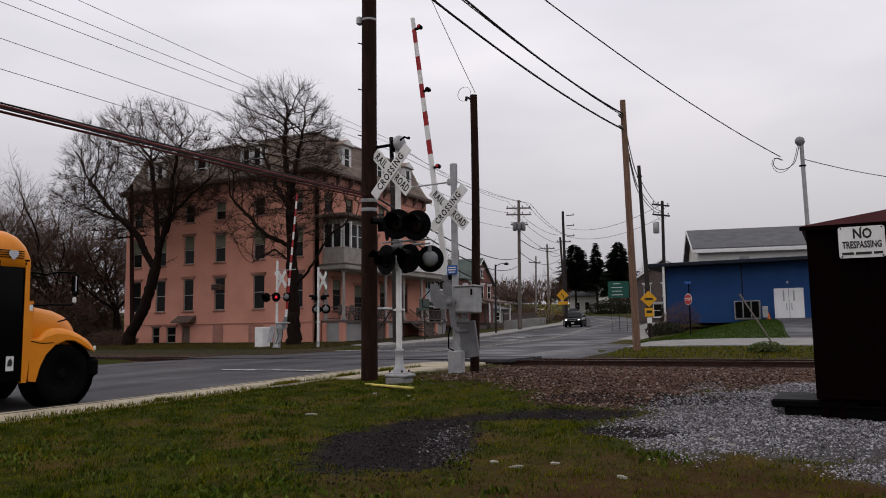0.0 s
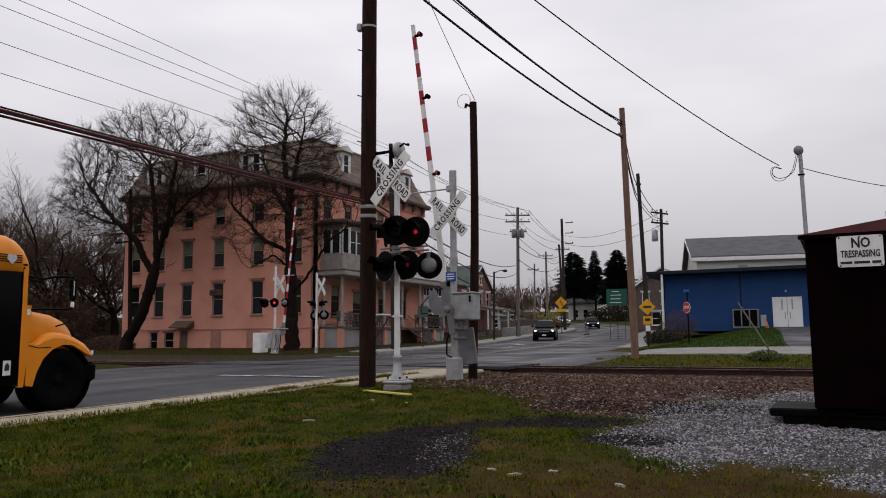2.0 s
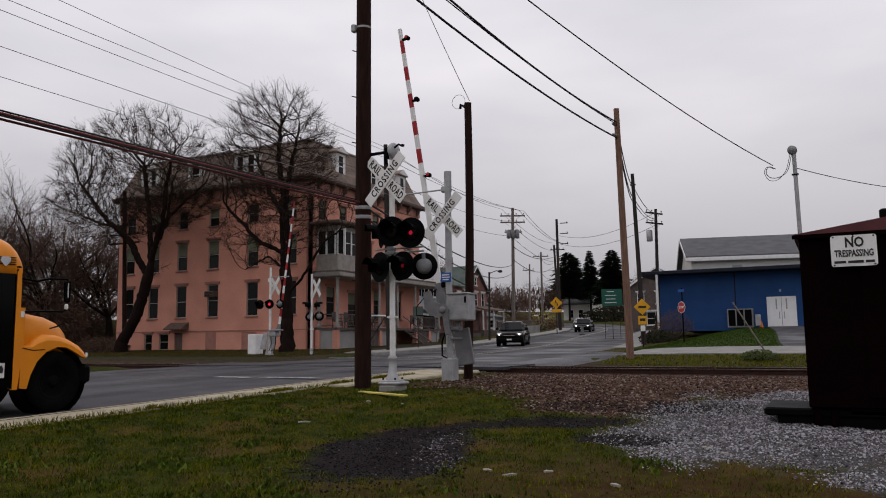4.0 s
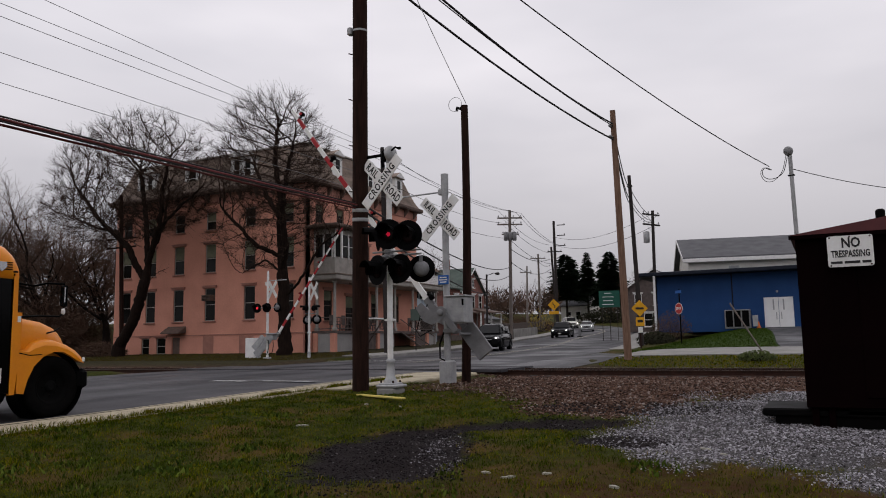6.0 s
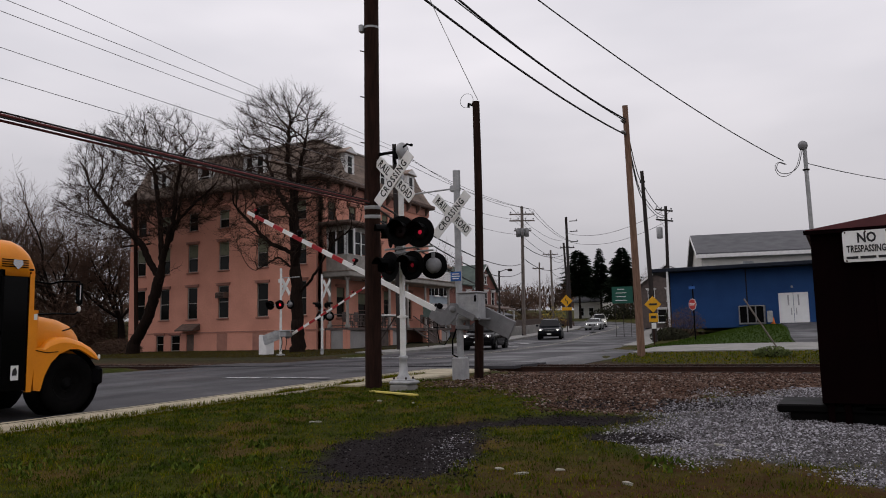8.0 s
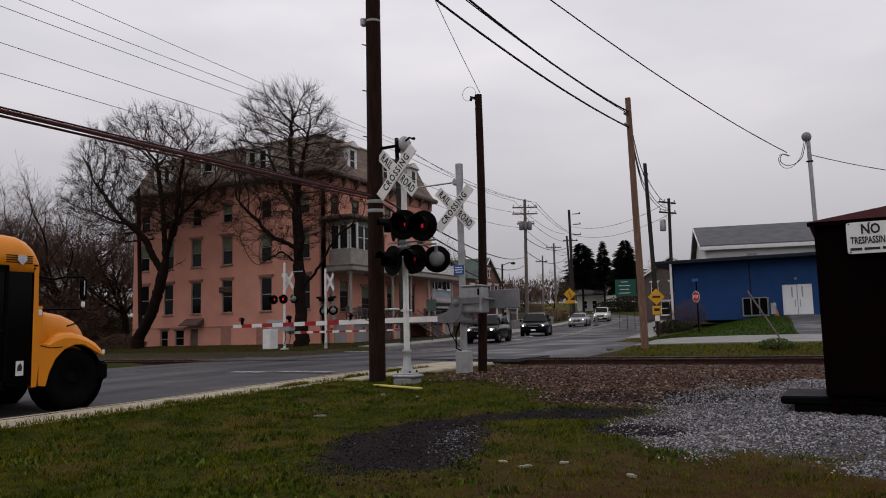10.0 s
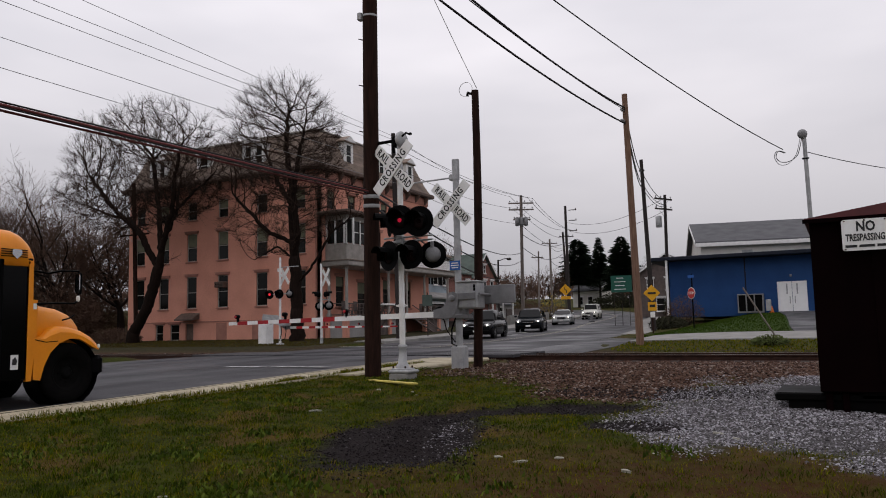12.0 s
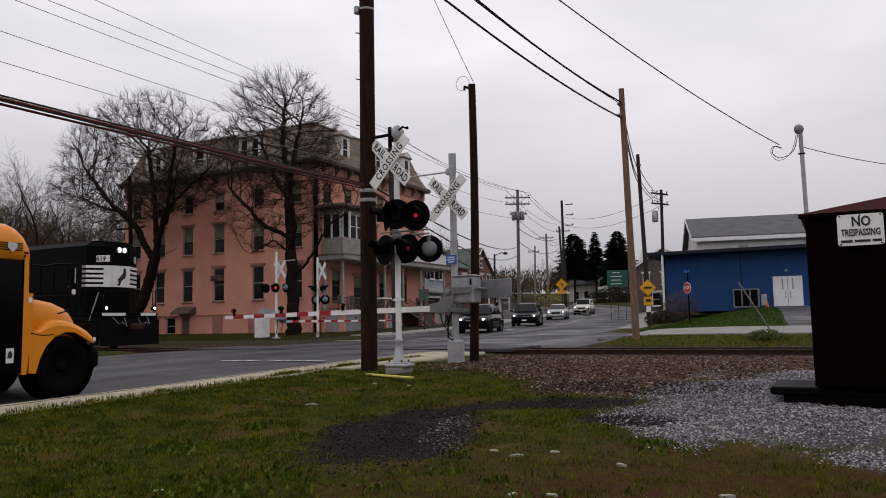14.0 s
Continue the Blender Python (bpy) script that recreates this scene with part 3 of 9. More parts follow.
def build_road():
    g = Geo()
    vs, fs = [], []
    cross = (-1.0, -0.97, -0.5, 0.0, 0.5, 0.97, 1.0)
    for x, y, w, sx, sy in ROAD_PTS:
        for k in cross:
            px, py = x + sx * w * k, y + sy * w * k
            vs.append((px, py, road_z(py) + 0.04 * (1 - k * k)))
    n = len(cross)
    for i in range(len(ROAD_PTS) - 1):
        fs += [(i * n + k, i * n + k + 1, (i + 1) * n + k + 1, (i + 1) * n + k) for k in range(n - 1)]
    g.add(vs, fs, True)
    tagged(part("road", g, "road", None), "damp dark grey asphalt road with faint wheel tracks", "road", kind="structure")
    # painted lines: two stop lines and the pair of middle lines
    for name, boxes, mat, label in (
            ("stop_line", [(-14.0, 15.45, 1.25, 0.42), (-12.3, 15.6, 1.75, 0.30)], "white_paint", "worn white painted stop line"),
            ("stop_line", [(-19.4, 30.6, 4.6, 0.45)], "white_paint", "worn white painted stop line")):
        g = Geo()
        for x, y, w, d in boxes:
            g.add([(x - w / 2, y - d / 2, road_z(y) + 0.047), (x + w / 2, y - d / 2, road_z(y) + 0.047), (x + w / 2, y + d / 2, road_z(y) + 0.047), (x - w / 2, y + d / 2, road_z(y) + 0.047)], [(0, 1, 2, 3)])
        tagged(part(name, g, worn_white, None), label, "road marking", kind="structure")
    for off, mat in ((-0.12, "worn"), (0.12, "worn")):
        g = Geo()
        run = [(x, y, sx, sy) for x, y, w, sx, sy in ROAD_PTS if 28 < y and y < 125]
        vs, fs = [], []
        for x, y, sx, sy in run:
            for o in (off - 0.055, off + 0.055):
                vs.append((x + sx * o, y + sy * o, road_z(y + sy * o) + 0.047))
        fs = [(2 * i, 2 * i + 1, 2 * i + 3, 2 * i + 2) for i in range(len(run) - 1)]
        g.add(vs, fs)
        tagged(part("middle_line", g, worn_yellow, None), "faded yellow painted middle line", "road marking", kind="structure")


def worn_paint(name, colour):
    m, n, l, p = nodes_of(name)
    co = n.new("ShaderNodeTexCoord")
    t = n.new("ShaderNodeTexNoise")
    t.inputs["Scale"].default_value, t.inputs["Detail"].default_value = 5, 6
    l.new(co.outputs["Object"], t.inputs["Vector"])
    r = n.new("ShaderNodeMapRange")
    r.inputs["From Min"].default_value, r.inputs["From Max"].default_value = 0.42, 0.60
    l.new(t.outputs["Fac"], r.inputs["Value"])
    mix = n.new("ShaderNodeMix")
    mix.data_type = "RGBA"
    mix.inputs["A"].default_value, mix.inputs["B"].default_value = (*colour, 1), (0.08, 0.078, 0.08, 1)
    l.new(r.outputs[0], mix.inputs["Factor"])
    l.new(mix.outputs["Result"], p.inputs["Base Color"])
    p.inputs["Roughness"].default_value = 0.6
    return m


worn_white, worn_yellow = worn_paint("worn_white", (0.55, 0.55, 0.54)), worn_paint("worn_yellow", (0.34, 0.30, 0.20))
build_road()


def build_track():
    track = thing("railway_track", "single railway track with rusty rails on dark sleepers", "railway track", kind="structure")
    head = [(-0.035, 0.0), (-0.035, -0.035), (-0.012, -0.05), (-0.012, -0.14), (-0.07, -0.155), (-0.07, -0.17), (0.07, -0.17), (0.07, -0.155), (0.012, -0.14), (0.012, -0.05), (0.035, -0.035), (0.035, 0.0)]
    for y in (TRACK_Y - 0.7175, TRACK_Y + 0.7175):
        g = Geo()
        g.prism([(y + u, RAIL_Z + w) for u, w in head], -140, 90, "x")
        rail = part("rail", g, "rust", track, "rust-brown steel rail")
        g = Geo()
        g.box((-25, y, RAIL_Z + 0.004), (230, 0.05, 0.006))
        part("running_surface", g, "rail_top", rail, "worn bright running surface")
    me = Geo().box((0, 0, 0), (0.22, 2.6, 0.16), bevel=0.015).mesh("sleeper", "sleeper")
    for i in range(120):
        x = -62 + i * 0.55
        if not -23.5 < x < -8.6 and x < 8:
            part("sleeper", me, None, track, "", pose(x, TRACK_Y + random.uniform(-0.03, 0.03), RAIL_Z - 0.235, 0, 0, random.uniform(-1.5, 1.5)))
    # rubber crossing panels in the road
    for name, y, w in (("gauge_panel", TRACK_Y, 1.20), ("outer_panel", TRACK_Y - 1.12, 0.58), ("outer_panel", TRACK_Y + 1.12, 0.58)):
        for k in range(6):
            g = Geo().box((-21.0 + k * 2.2, y, RAIL_Z + 0.005), (2.17, w, 0.10), bevel=0.01)
            part(name, g, "road", track, "worn dark crossing panel")


build_track()


def build_kerbs():
    kerb = thing("kerb", "pale concrete kerb strip beside the road", "kerb", kind="structure")
    y = -14.0
    while y < 18.0:
        ln = 1.9
        za, zb = road_z(y) + 0.13, road_z(y + ln) + 0.13
        x0, x1 = -10.02 + random.uniform(-0.015, 0.015), -9.02 + random.uniform(-0.03, 0.03) + 0.8 * float(smooth(11.0, 15.5, np.array(y + 0.9)))
        g = Geo()
        b = 0.03
        ends = []
        for yy, zz in ((y, za), (y + ln - 0.012, zb)):
            ends.append([(x0, yy, zz - 0.3), (x1, yy, zz - 0.3), (x1, yy, zz - b), (x1 - b, yy, zz), (x0 + b, yy, zz), (x0, yy, zz - b)])
        g.loft(ends, smooth=False)
        stone = part("kerbstone", g, "concrete", kerb)
        if y > -2:
            xj = -9.84 + random.uniform(-0.03, 0.03)
            part("open_joint", Geo().loft([[(xj, y, za + 0.004), (xj + 0.025, y, za + 0.004), (xj + 0.02, y, za - 0.01), (xj, y, za - 0.01)], [(xj + 0.01, y + ln - 0.012, zb + 0.004), (xj + 0.04, y + ln - 0.012, zb + 0.004), (xj + 0.035, y + ln - 0.012, zb - 0.01), (xj + 0.01, y + ln - 0.012, zb - 0.01)]], False), "black_paint", stone)
        y += ln
    pave = thing("far_pavement", "grey concrete pavement along the far side of the road", "pavement", kind="structure")
    pts = [p for p in ROAD_PTS if 33 < p[1] < 104]
    for a, b in zip(pts, pts[1:]):
        g = Geo()
        ends = []
        for (x, y, w, sx, sy), cut in ((a, 0.0), (b, 0.012)):
            z = road_z(y) + 0.15
            o, i = w + 1.9, w - 0.02
            ends.append([(x - sx * o, y - sy * o - cut, z - 0.3), (x - sx * i, y - sy * i - cut, z - 0.3), (x - sx * i, y - sy * i - cut, z - 0.02), (x - sx * (i + 0.02), y - sy * (i + 0.02) - cut, z), (x - sx * o, y - sy * o - cut, z + 0.02)])
        g.loft(ends, smooth=False)
        part("paving_slab", g, "concrete_grey", pave)
    # concrete path and apron on the near side beyond the track
    pts = [p for p in ROAD_PTS if 41 < p[1] < 100]
    for a, b in zip(pts, pts[1:]):
        g = Geo()
        ends = []
        for x, y, w, sx, sy in (a, b):
            z = road_z(y) + 0.14
            o, i = w + 1.3, w - 0.02
            ends.append([(x + sx * i, y + sy * i, z - 0.3), (x + sx * o, y + sy * o, z - 0.3), (x + sx * o, y + sy * o, z), (x + sx * i, y + sy * i, z)])
        g.loft(ends, smooth=False)
        part("paving_slab", g, "concrete_grey", pave)
    # asphalt apron where a side lane meets the road beyond the track
    g = Geo()
    ends = []
    for y, x1 in ((25.2, -8.6), (27.0, -7.6), (29.5, -7.0), (32.0, -7.4), (34.0, -8.6), (35.2, -9.2)):
        xm = (x1 - 10.0) / 2
        ends.append([(-10.7, y, road_z(y) - 0.3), (x1, y, gz(x1, y) - 0.3), (x1, y, gz(x1, y) + 0.012), (xm, y, gz(xm, y) + 0.03), (-9.7, y, gz(-9.7, y) + 0.03), (-10.7, y, road_z(y) + 0.012)])
    g.loft(ends, smooth=False)
    tagged(part("apron", g, "road", None), "damp asphalt apron beside the crossing", "road", kind="structure")
    g = Geo()
    ends = []
    for x in (-7.4, -6.5, -4.0, 0.0, 6.0, 14.0):
        ends.append([(x, 29.5, gz(x, 29.5) - 0.2), (x, 33.8, gz(x, 33.8) - 0.2), (x, 33.8, gz(x, 33.8) + 0.05), (x, 29.5, gz(x, 29.5) + 0.05)])
    g.loft(ends, smooth=False)
    drive = Geo()
    drive.loft([[(a, y, gz(a, y) - 0.2), (c, y, gz(c, y) - 0.2), (c, y, gz(c, y) + 0.05), (a, y, gz(a, y) + 0.05)] for y, a, c in ((33.8, -1.8, 4.0), (38.0, -2.2, 4.0), (44.0, -2.6, 3.0), (52.0, -3.2, 1.0), (59.9, -4.1, -1.6))], smooth=False)
    tagged(part("door_drive", drive, "road", None), "dark asphalt drive up to the white doors", "drive", kind="structure")
    tagged(part("side_path", g, "concrete_grey", None), "pale grey concrete path crossing the grass", "path", kind="structure")


build_kerbs()


# ---- the bus ----
def build_bus():
    """Right side along x = 0 facing +x, wheels on z = 0, front bumper at y = 0.55, front axle at y = 0."""
    bus = thing("school_bus", "yellow school bus with black trim, waiting at the kerb", "bus", at=pose(-11.12, 8.2, road_z(8.2) + 0.01))
    W = 2.38

    def section(y, top, r=0.34, low=0.42):
        pts = [(0.0, low), (0.0, top - r)]
        pts += [(-r * 0.75 * (1 - math.cos(a)) - 0.0, top - r + r * math.sin(a)) for a in [math.pi / 2 * k / 6 for k in range(1, 7)]]
        pts += [(-W - x, z) for x, z in reversed(pts)]
        return [(x, y, z) for x, z in pts]

    # the shell is cut for windows and the door: lower side, pillars and roof are separate plates
    roof = Geo()
    rings = []
    for y, top, r in ((-7.6, 2.60, 0.30), (-7.5, 2.72, 0.34), (-1.25, 2.74, 0.34), (-0.95, 2.72, 0.34), (-0.80, 2.66, 0.33), (-0.70, 2.56, 0.30), (-0.65, 2.42, 0.22)):
        s = section(y, top, r, 2.16)
        rings.append(s)
    roof.loft(rings)
    roof_ob = part("roof", roof, "bus_yellow", bus, "domed yellow roof with a raised front cap")
    # amber and red warning lamps in the black front band
    g = Geo()
    for k, z in enumerate((2.30, 2.335, 2.37, 2.405)):
        g.box((0.005, -0.98, z), (0.012, 0.42, 0.014))
    part("vent_slats", g, "black_paint", roof_ob, "dark vent slats")
    g = Geo()
    g.prism([(-1.02, 2.41), (-0.88, 2.41), (-0.87, 2.34), (-0.95, 2.26), (-1.03, 2.34)], 0.004, 0.03, "x")
    part("emblem", g, "chrome", roof_ob, "bright shield-shaped emblem")
    g = Geo()
    g.box((-0.02, -0.71, 2.27), (0.05, 0.10, 0.05), bevel=0.015)
    part("marker_lamp", g, "red_lens", roof_ob)
    side = Geo()
    side.box((-0.02, -4.75, 1.0), (0.05, 5.7, 1.0), bevel=0.01)
    part("side_panel", side, "bus_yellow", bus, "yellow ribbed side panel")
    for z in (0.72, 1.05, 1.42):
        part("rub_rail", Geo().box((0.012, -4.75, z), (0.02, 5.7, 0.07), bevel=0.006), "black_paint", bus, "black rub rail")
    far = Geo()
    far.box((-W + 0.02, -4.1, 1.0), (0.05, 7.0, 1.1))
    part("far_side_panel", far, "bus_yellow", bus)
    for x in (-W + 0.02,):
        for k in range(7):
            part("far_pillar", Geo().box((x, -7.3 + k * 1.07, 1.86), (0.05, 0.12, 0.75)), "bus_yellow", bus)
    for k in range(5):
        part("window_pillar", Geo().box((-0.02, -7.5 + k * 1.12, 1.86), (0.05, 0.12, 0.75)), "black_paint", bus)
        part("window_pane", Geo().box((-0.03, -6.94 + k * 1.12, 1.86), (0.012, 1.0, 0.70)), "bus_glass", bus)
    part("window_pane", Geo().box((-W + 0.03, -4.2, 1.86), (0.012, 6.6, 0.70)), "bus_glass", bus)
    part("rear_panel", Geo().box((-W / 2, -7.58, 1.4), (W - 0.05, 0.05, 1.9)), "bus_yellow", bus)
    floor_ = Geo().box((-W / 2, -4.1, 0.62), (W - 0.1, 6.95, 0.08))
    part("floor_deck", floor_, "black_paint", bus)
    # entrance door, dark two-leaf, set in a yellow front pillar
    door = part("entrance_door", Geo().box((-0.015, -1.16, 1.33), (0.05, 0.05, 1.82), bevel=0.008).box((-0.015, -1.55, 2.2), (0.05, 0.82, 0.10)).box((-0.015, -1.55, 0.45), (0.05, 0.82, 0.12)).box((-0.015, -0.73, 1.33), (0.05, 0.02, 1.82)).box((-0.015, -1.95, 1.33), (0.05, 0.05, 1.82)).box((-0.015, -1.55, 1.30), (0.05, 0.78, 0.06)), "black_paint", bus, "black two-leaf entrance door with tall panes")
    for y, h, z in ((-1.55, 0.82, 1.74), (-1.55, 0.72, 0.90)):
        part("door_pane", Geo().box((-0.02, y, z), (0.012, 0.72, h)), "dark_glass", door)
    part("door_leaf", Geo().box((-0.02, -0.95, 1.33), (0.02, 0.40, 1.80)), "dark_glass", door)
    st = part("sticker", Geo().box((0.012, -0.93, 0.70), (0.006, 0.12, 0.22)), "sign_white", door, "small white notice sticker")
    part("sticker_mark", Geo().prism([(-0.97, 0.66), (-0.90, 0.66), (-0.89, 0.72), (-0.92, 0.78), (-0.96, 0.74)], 0.015, 0.02, "x"), "sign_black", st)
    pil = Geo()
    pil.prism([(-0.74, 0.40), (-0.66, 0.40), (-0.62, 0.80), (-0.60, 1.55), (-0.63, 1.64), (-0.66, 1.64), (-0.67, 2.20), (-0.74, 2.20)], -0.04, 0.02, "x")
    part("front_pillar", pil, "bus_yellow", bus, "yellow front door pillar")
    pilf = Geo()
    pilf.prism([(-0.74, 0.40), (-0.66, 0.40), (-0.55, 1.55), (-0.66, 2.20), (-0.74, 2.20)], -W, -W + 0.06, "x")
    part("front_pillar", pilf, "bus_yellow", bus)
    part("decal", Geo().box((0.022, -0.63, 1.545), (0.006, 0.055, 0.09)), "sign_white", bus, "small pale decal")
    part("windscreen", Geo().loft([[(-0.05, -0.62, 1.66), (-W + 0.05, -0.62, 1.66), (-W + 0.05, -0.60, 1.66), (-0.05, -0.60, 1.66)], [(-0.05, -0.70, 2.3), (-W + 0.05, -0.70, 2.3), (-W + 0.05, -0.68, 2.3), (-0.05, -0.68, 2.3)]], False), "bus_glass", bus)
    part("cowl", Geo().box((-W / 2, -0.60, 1.15), (W - 0.06, 0.10, 1.0)), "bus_yellow", bus)
    part("dashboard", Geo().box((-W / 2, -0.85, 1.45), (W - 0.2, 0.4, 0.3), bevel=0.05), "black_paint", bus)
    for k, x in enumerate((-0.55, -1.75)):
        for y in (-2.2, -3.2, -4.2, -5.2, -6.2):
            part("seat_back", Geo().box((x, y, 1.15), (0.85, 0.12, 0.95), bevel=0.05), "black_paint", bus)
    # bonnet: lofted, dropping to the front
    hood = Geo()
    rings = []
    for y, z, inset in ((-0.60, 1.61, 0.10), (-0.42, 1.595, 0.12), (-0.08, 1.545, 0.16), (0.20, 1.45, 0.22), (0.34, 1.36, 0.27), (0.44, 1.20, 0.31), (0.46, 0.70, 0.33)):
        a, b = -inset, -W + inset
        rings.append([(a, y, 0.66), (a, y, z - 0.26), (a - 0.03, y, z - 0.12), (a - 0.12, y, z - 0.03), (a - 0.35, y, z), (b + 0.35, y, z), (b + 0.12, y, z - 0.03), (b + 0.03, y, z - 0.12), (b, y, z - 0.26), (b, y, 0.66)])
    hood.loft(rings)
    hood_ob = part("bonnet", hood, "bus_yellow", bus, "sloping yellow bonnet")
    part("grille", Geo().box((-W / 2, 0.385, 0.95), (1.1, 0.03, 0.45), bevel=0.02), "black_paint", hood_ob)
    part("bonnet_latch", Geo().tube([(-0.20, -0.02, 1.33), (-0.15, 0.10, 1.37), (-0.20, 0.22, 1.42)], 0.012, 6), "black_paint", hood_ob)
    # wings: deep shouldered pressings cut by the wheel arch
    outline = [(-0.62, 0.42), (-0.50, 0.40), (-0.44, 0.62), (-0.34, 0.82), (-0.18, 0.97), (0.0, 1.035), (0.16, 1.03), (0.30, 0.96), (0.44, 0.88), (0.57, 0.84),
               (0.575, 0.90), (0.54, 0.97), (0.43, 1.07), (0.23, 1.17), (0.03, 1.23), (-0.18, 1.24), (-0.34, 1.19), (-0.44, 1.09), (-0.62, 1.06)]
    for sx, ox in ((1, 0.0), (-1, -W)):
        rings = []
        for x, cut, pull in ((-0.42, 0.0, 0.0), (-0.13, 0.0, 0.0), (-0.05, 0.02, 0.01), (-0.01, 0.055, 0.02), (0.012, 0.10, 0.025)):
            ring = []
            for k, (yy, zz) in enumerate(outline):
                upper = 9 < k < 18
                ring.append((ox + sx * x, yy - (pull if k in (9, 10, 11, 12) else 0), zz - (cut * (0.55 if k in (10, 17) else 1.0) if upper else 0)))
            rings.append(ring)
        wing_ob = part("front_wing", Geo().loft(rings), "bus_yellow", bus, "rounded yellow front wing")
        part("wing_seam", Geo().tube([(ox + sx * 0.014, -0.60, 1.03), (ox + sx * 0.014, -0.42, 0.99), (ox + sx * 0.014, -0.22, 1.0)], 0.008, 5), "black_paint", wing_ob)
        part("arch_liner", Geo().lathe((ox - sx * 0.42, 0.03, 0.485), (sx, 0, 0), [(0, 0.0), (0, 0.545), (0.38, 0.545)], 28, False), "black_paint", wing_ob)
        part("headlamp", Geo().lathe((ox + sx * -0.20, 0.50, 0.90), (0, 1, 0), [(0, 0.09), (0.04, 0.09), (0.06, 0.06), (0.065, 0.0)], 14), "chrome", wing_ob, "round clear headlamp")
        part("side_marker", Geo().box((ox + sx * 0.002, 0.545, 0.90), (0.02, 0.05, 0.07), bevel=0.008), "sign_white", wing_ob)
    part("front_bumper", Geo().box((-W / 2, 0.57, 0.58), (W + 0.02, 0.20, 0.34), bevel=0.06), "black_paint", bus, "black steel bumper")
    # front and rear wheels
    for y in (0.03, -5.9):
        for sx, ox in ((1, 0.0), (-1, -W)):
            wheel = part("wheel", Geo().lathe((ox - sx * 0.30, y, 0.485), (sx, 0, 0), [(0.0, 0.30), (0.0, 0.44), (0.03, 0.475), (0.06, 0.485), (0.20, 0.485), (0.235, 0.47), (0.25, 0.43), (0.25, 0.29), (0.20, 0.27), (0.20, 0.0)], 32, close=False), "rubber", bus, "black ribbed tyre")
            rim = part("rim", Geo().lathe((ox - sx * 0.30, y, 0.485), (sx, 0, 0), [(0.10, 0.0), (0.21, 0.0), (0.235, 0.07), (0.20, 0.10), (0.17, 0.12), (0.15, 0.20), (0.20, 0.235), (0.245, 0.28), (0.24, 0.30), (0.10, 0.30)], 24, close=False), "black_steel", wheel, "dark steel rim")
            for k in range(8):
                a = 2 * math.pi * k / 8
                part("wheel_nut", Geo().cyl((ox - sx * 0.12, y + 0.14 * math.cos(a), 0.485 + 0.14 * math.sin(a)), (ox - sx * 0.085, y + 0.14 * math.cos(a), 0.485 + 0.14 * math.sin(a)), 0.016, seg=6), "black_steel", wheel)
    # mirror arms with long mirrors
    arm = Geo()
    arm.tube([(-0.02, -0.66, 2.10), (0.0, -0.40, 2.07), (0.02, -0.20, 2.12), (0.02, 0.12, 2.13)], 0.016, 6)
    arm.tube([(0.0, -0.66, 1.58), (0.02, -0.30, 1.60), (0.02, 0.05, 1.60), (0.02, 0.13, 1.66)], 0.016, 6)
    arm.tube([(0.02, 0.12, 2.13), (0.02, 0.12, 1.62)], 0.014, 6)
    mir = part("mirror_arm", arm, "black_paint", bus, "black tubular mirror bracket")
    part("mirror", Geo().box((0.02, 0.13, 1.93), (0.10, 0.07, 0.36), bevel=0.02), "black_paint", mir)
    part("mirror_glass", Geo().box((0.02, 0.092, 1.93), (0.08, 0.012, 0.30)), "car_glass", mir)
    part("mirror_edge", Geo().box((0.072, 0.10, 1.95), (0.008, 0.02, 0.24)), "chrome", mir)
    part("small_mirror", Geo().box((0.03, 0.11, 1.68), (0.07, 0.05, 0.10), bevel=0.02), "white_trim", mir)
    part("exhaust_side", Geo().box((-0.15, -2.5, 0.45), (0.1, 1.2, 0.3), bevel=0.03), "black_paint", bus, "black step well box")


build_bus()


# ---- railway crossing signals ----
def crossbuck(parent, at, text=True):
    """Two white boards crossing at right angles, faces towards -y."""
    for turn, words, y in ((-45, ("CROSSING",), -0.012), (45, ("RAIL", "ROAD"), 0.012)):
        m = at @ pose(0, y, 0, 0, turn, 0)
        # board
        b = part("crossbuck_board", Geo().box((0, 0, 0), (1.22, 0.012, 0.225), bevel=0.005), "sign_white", parent, "white crossbuck board" if not text else "white crossbuck board with black letters", m)
        if not text:
            continue
        if len(words) == 1:
            lettering("letters", words[0], 0.205, "sign_black", b, pose(0, -0.008, 0), "black capital letters", 0.74, bold=0.022, spacing=1.22)
        else:
            lettering("letters", words[0], 0.21, "sign_black", b, pose(-0.36, -0.008, 0), "black capital letters", 0.70, bold=0.022, spacing=1.18)
            lettering("letters", words[1], 0.21, "sign_black", b, pose(0.36, -0.008, 0), "black capital letters", 0.64, bold=0.022, spacing=1.15)


BULBS = []


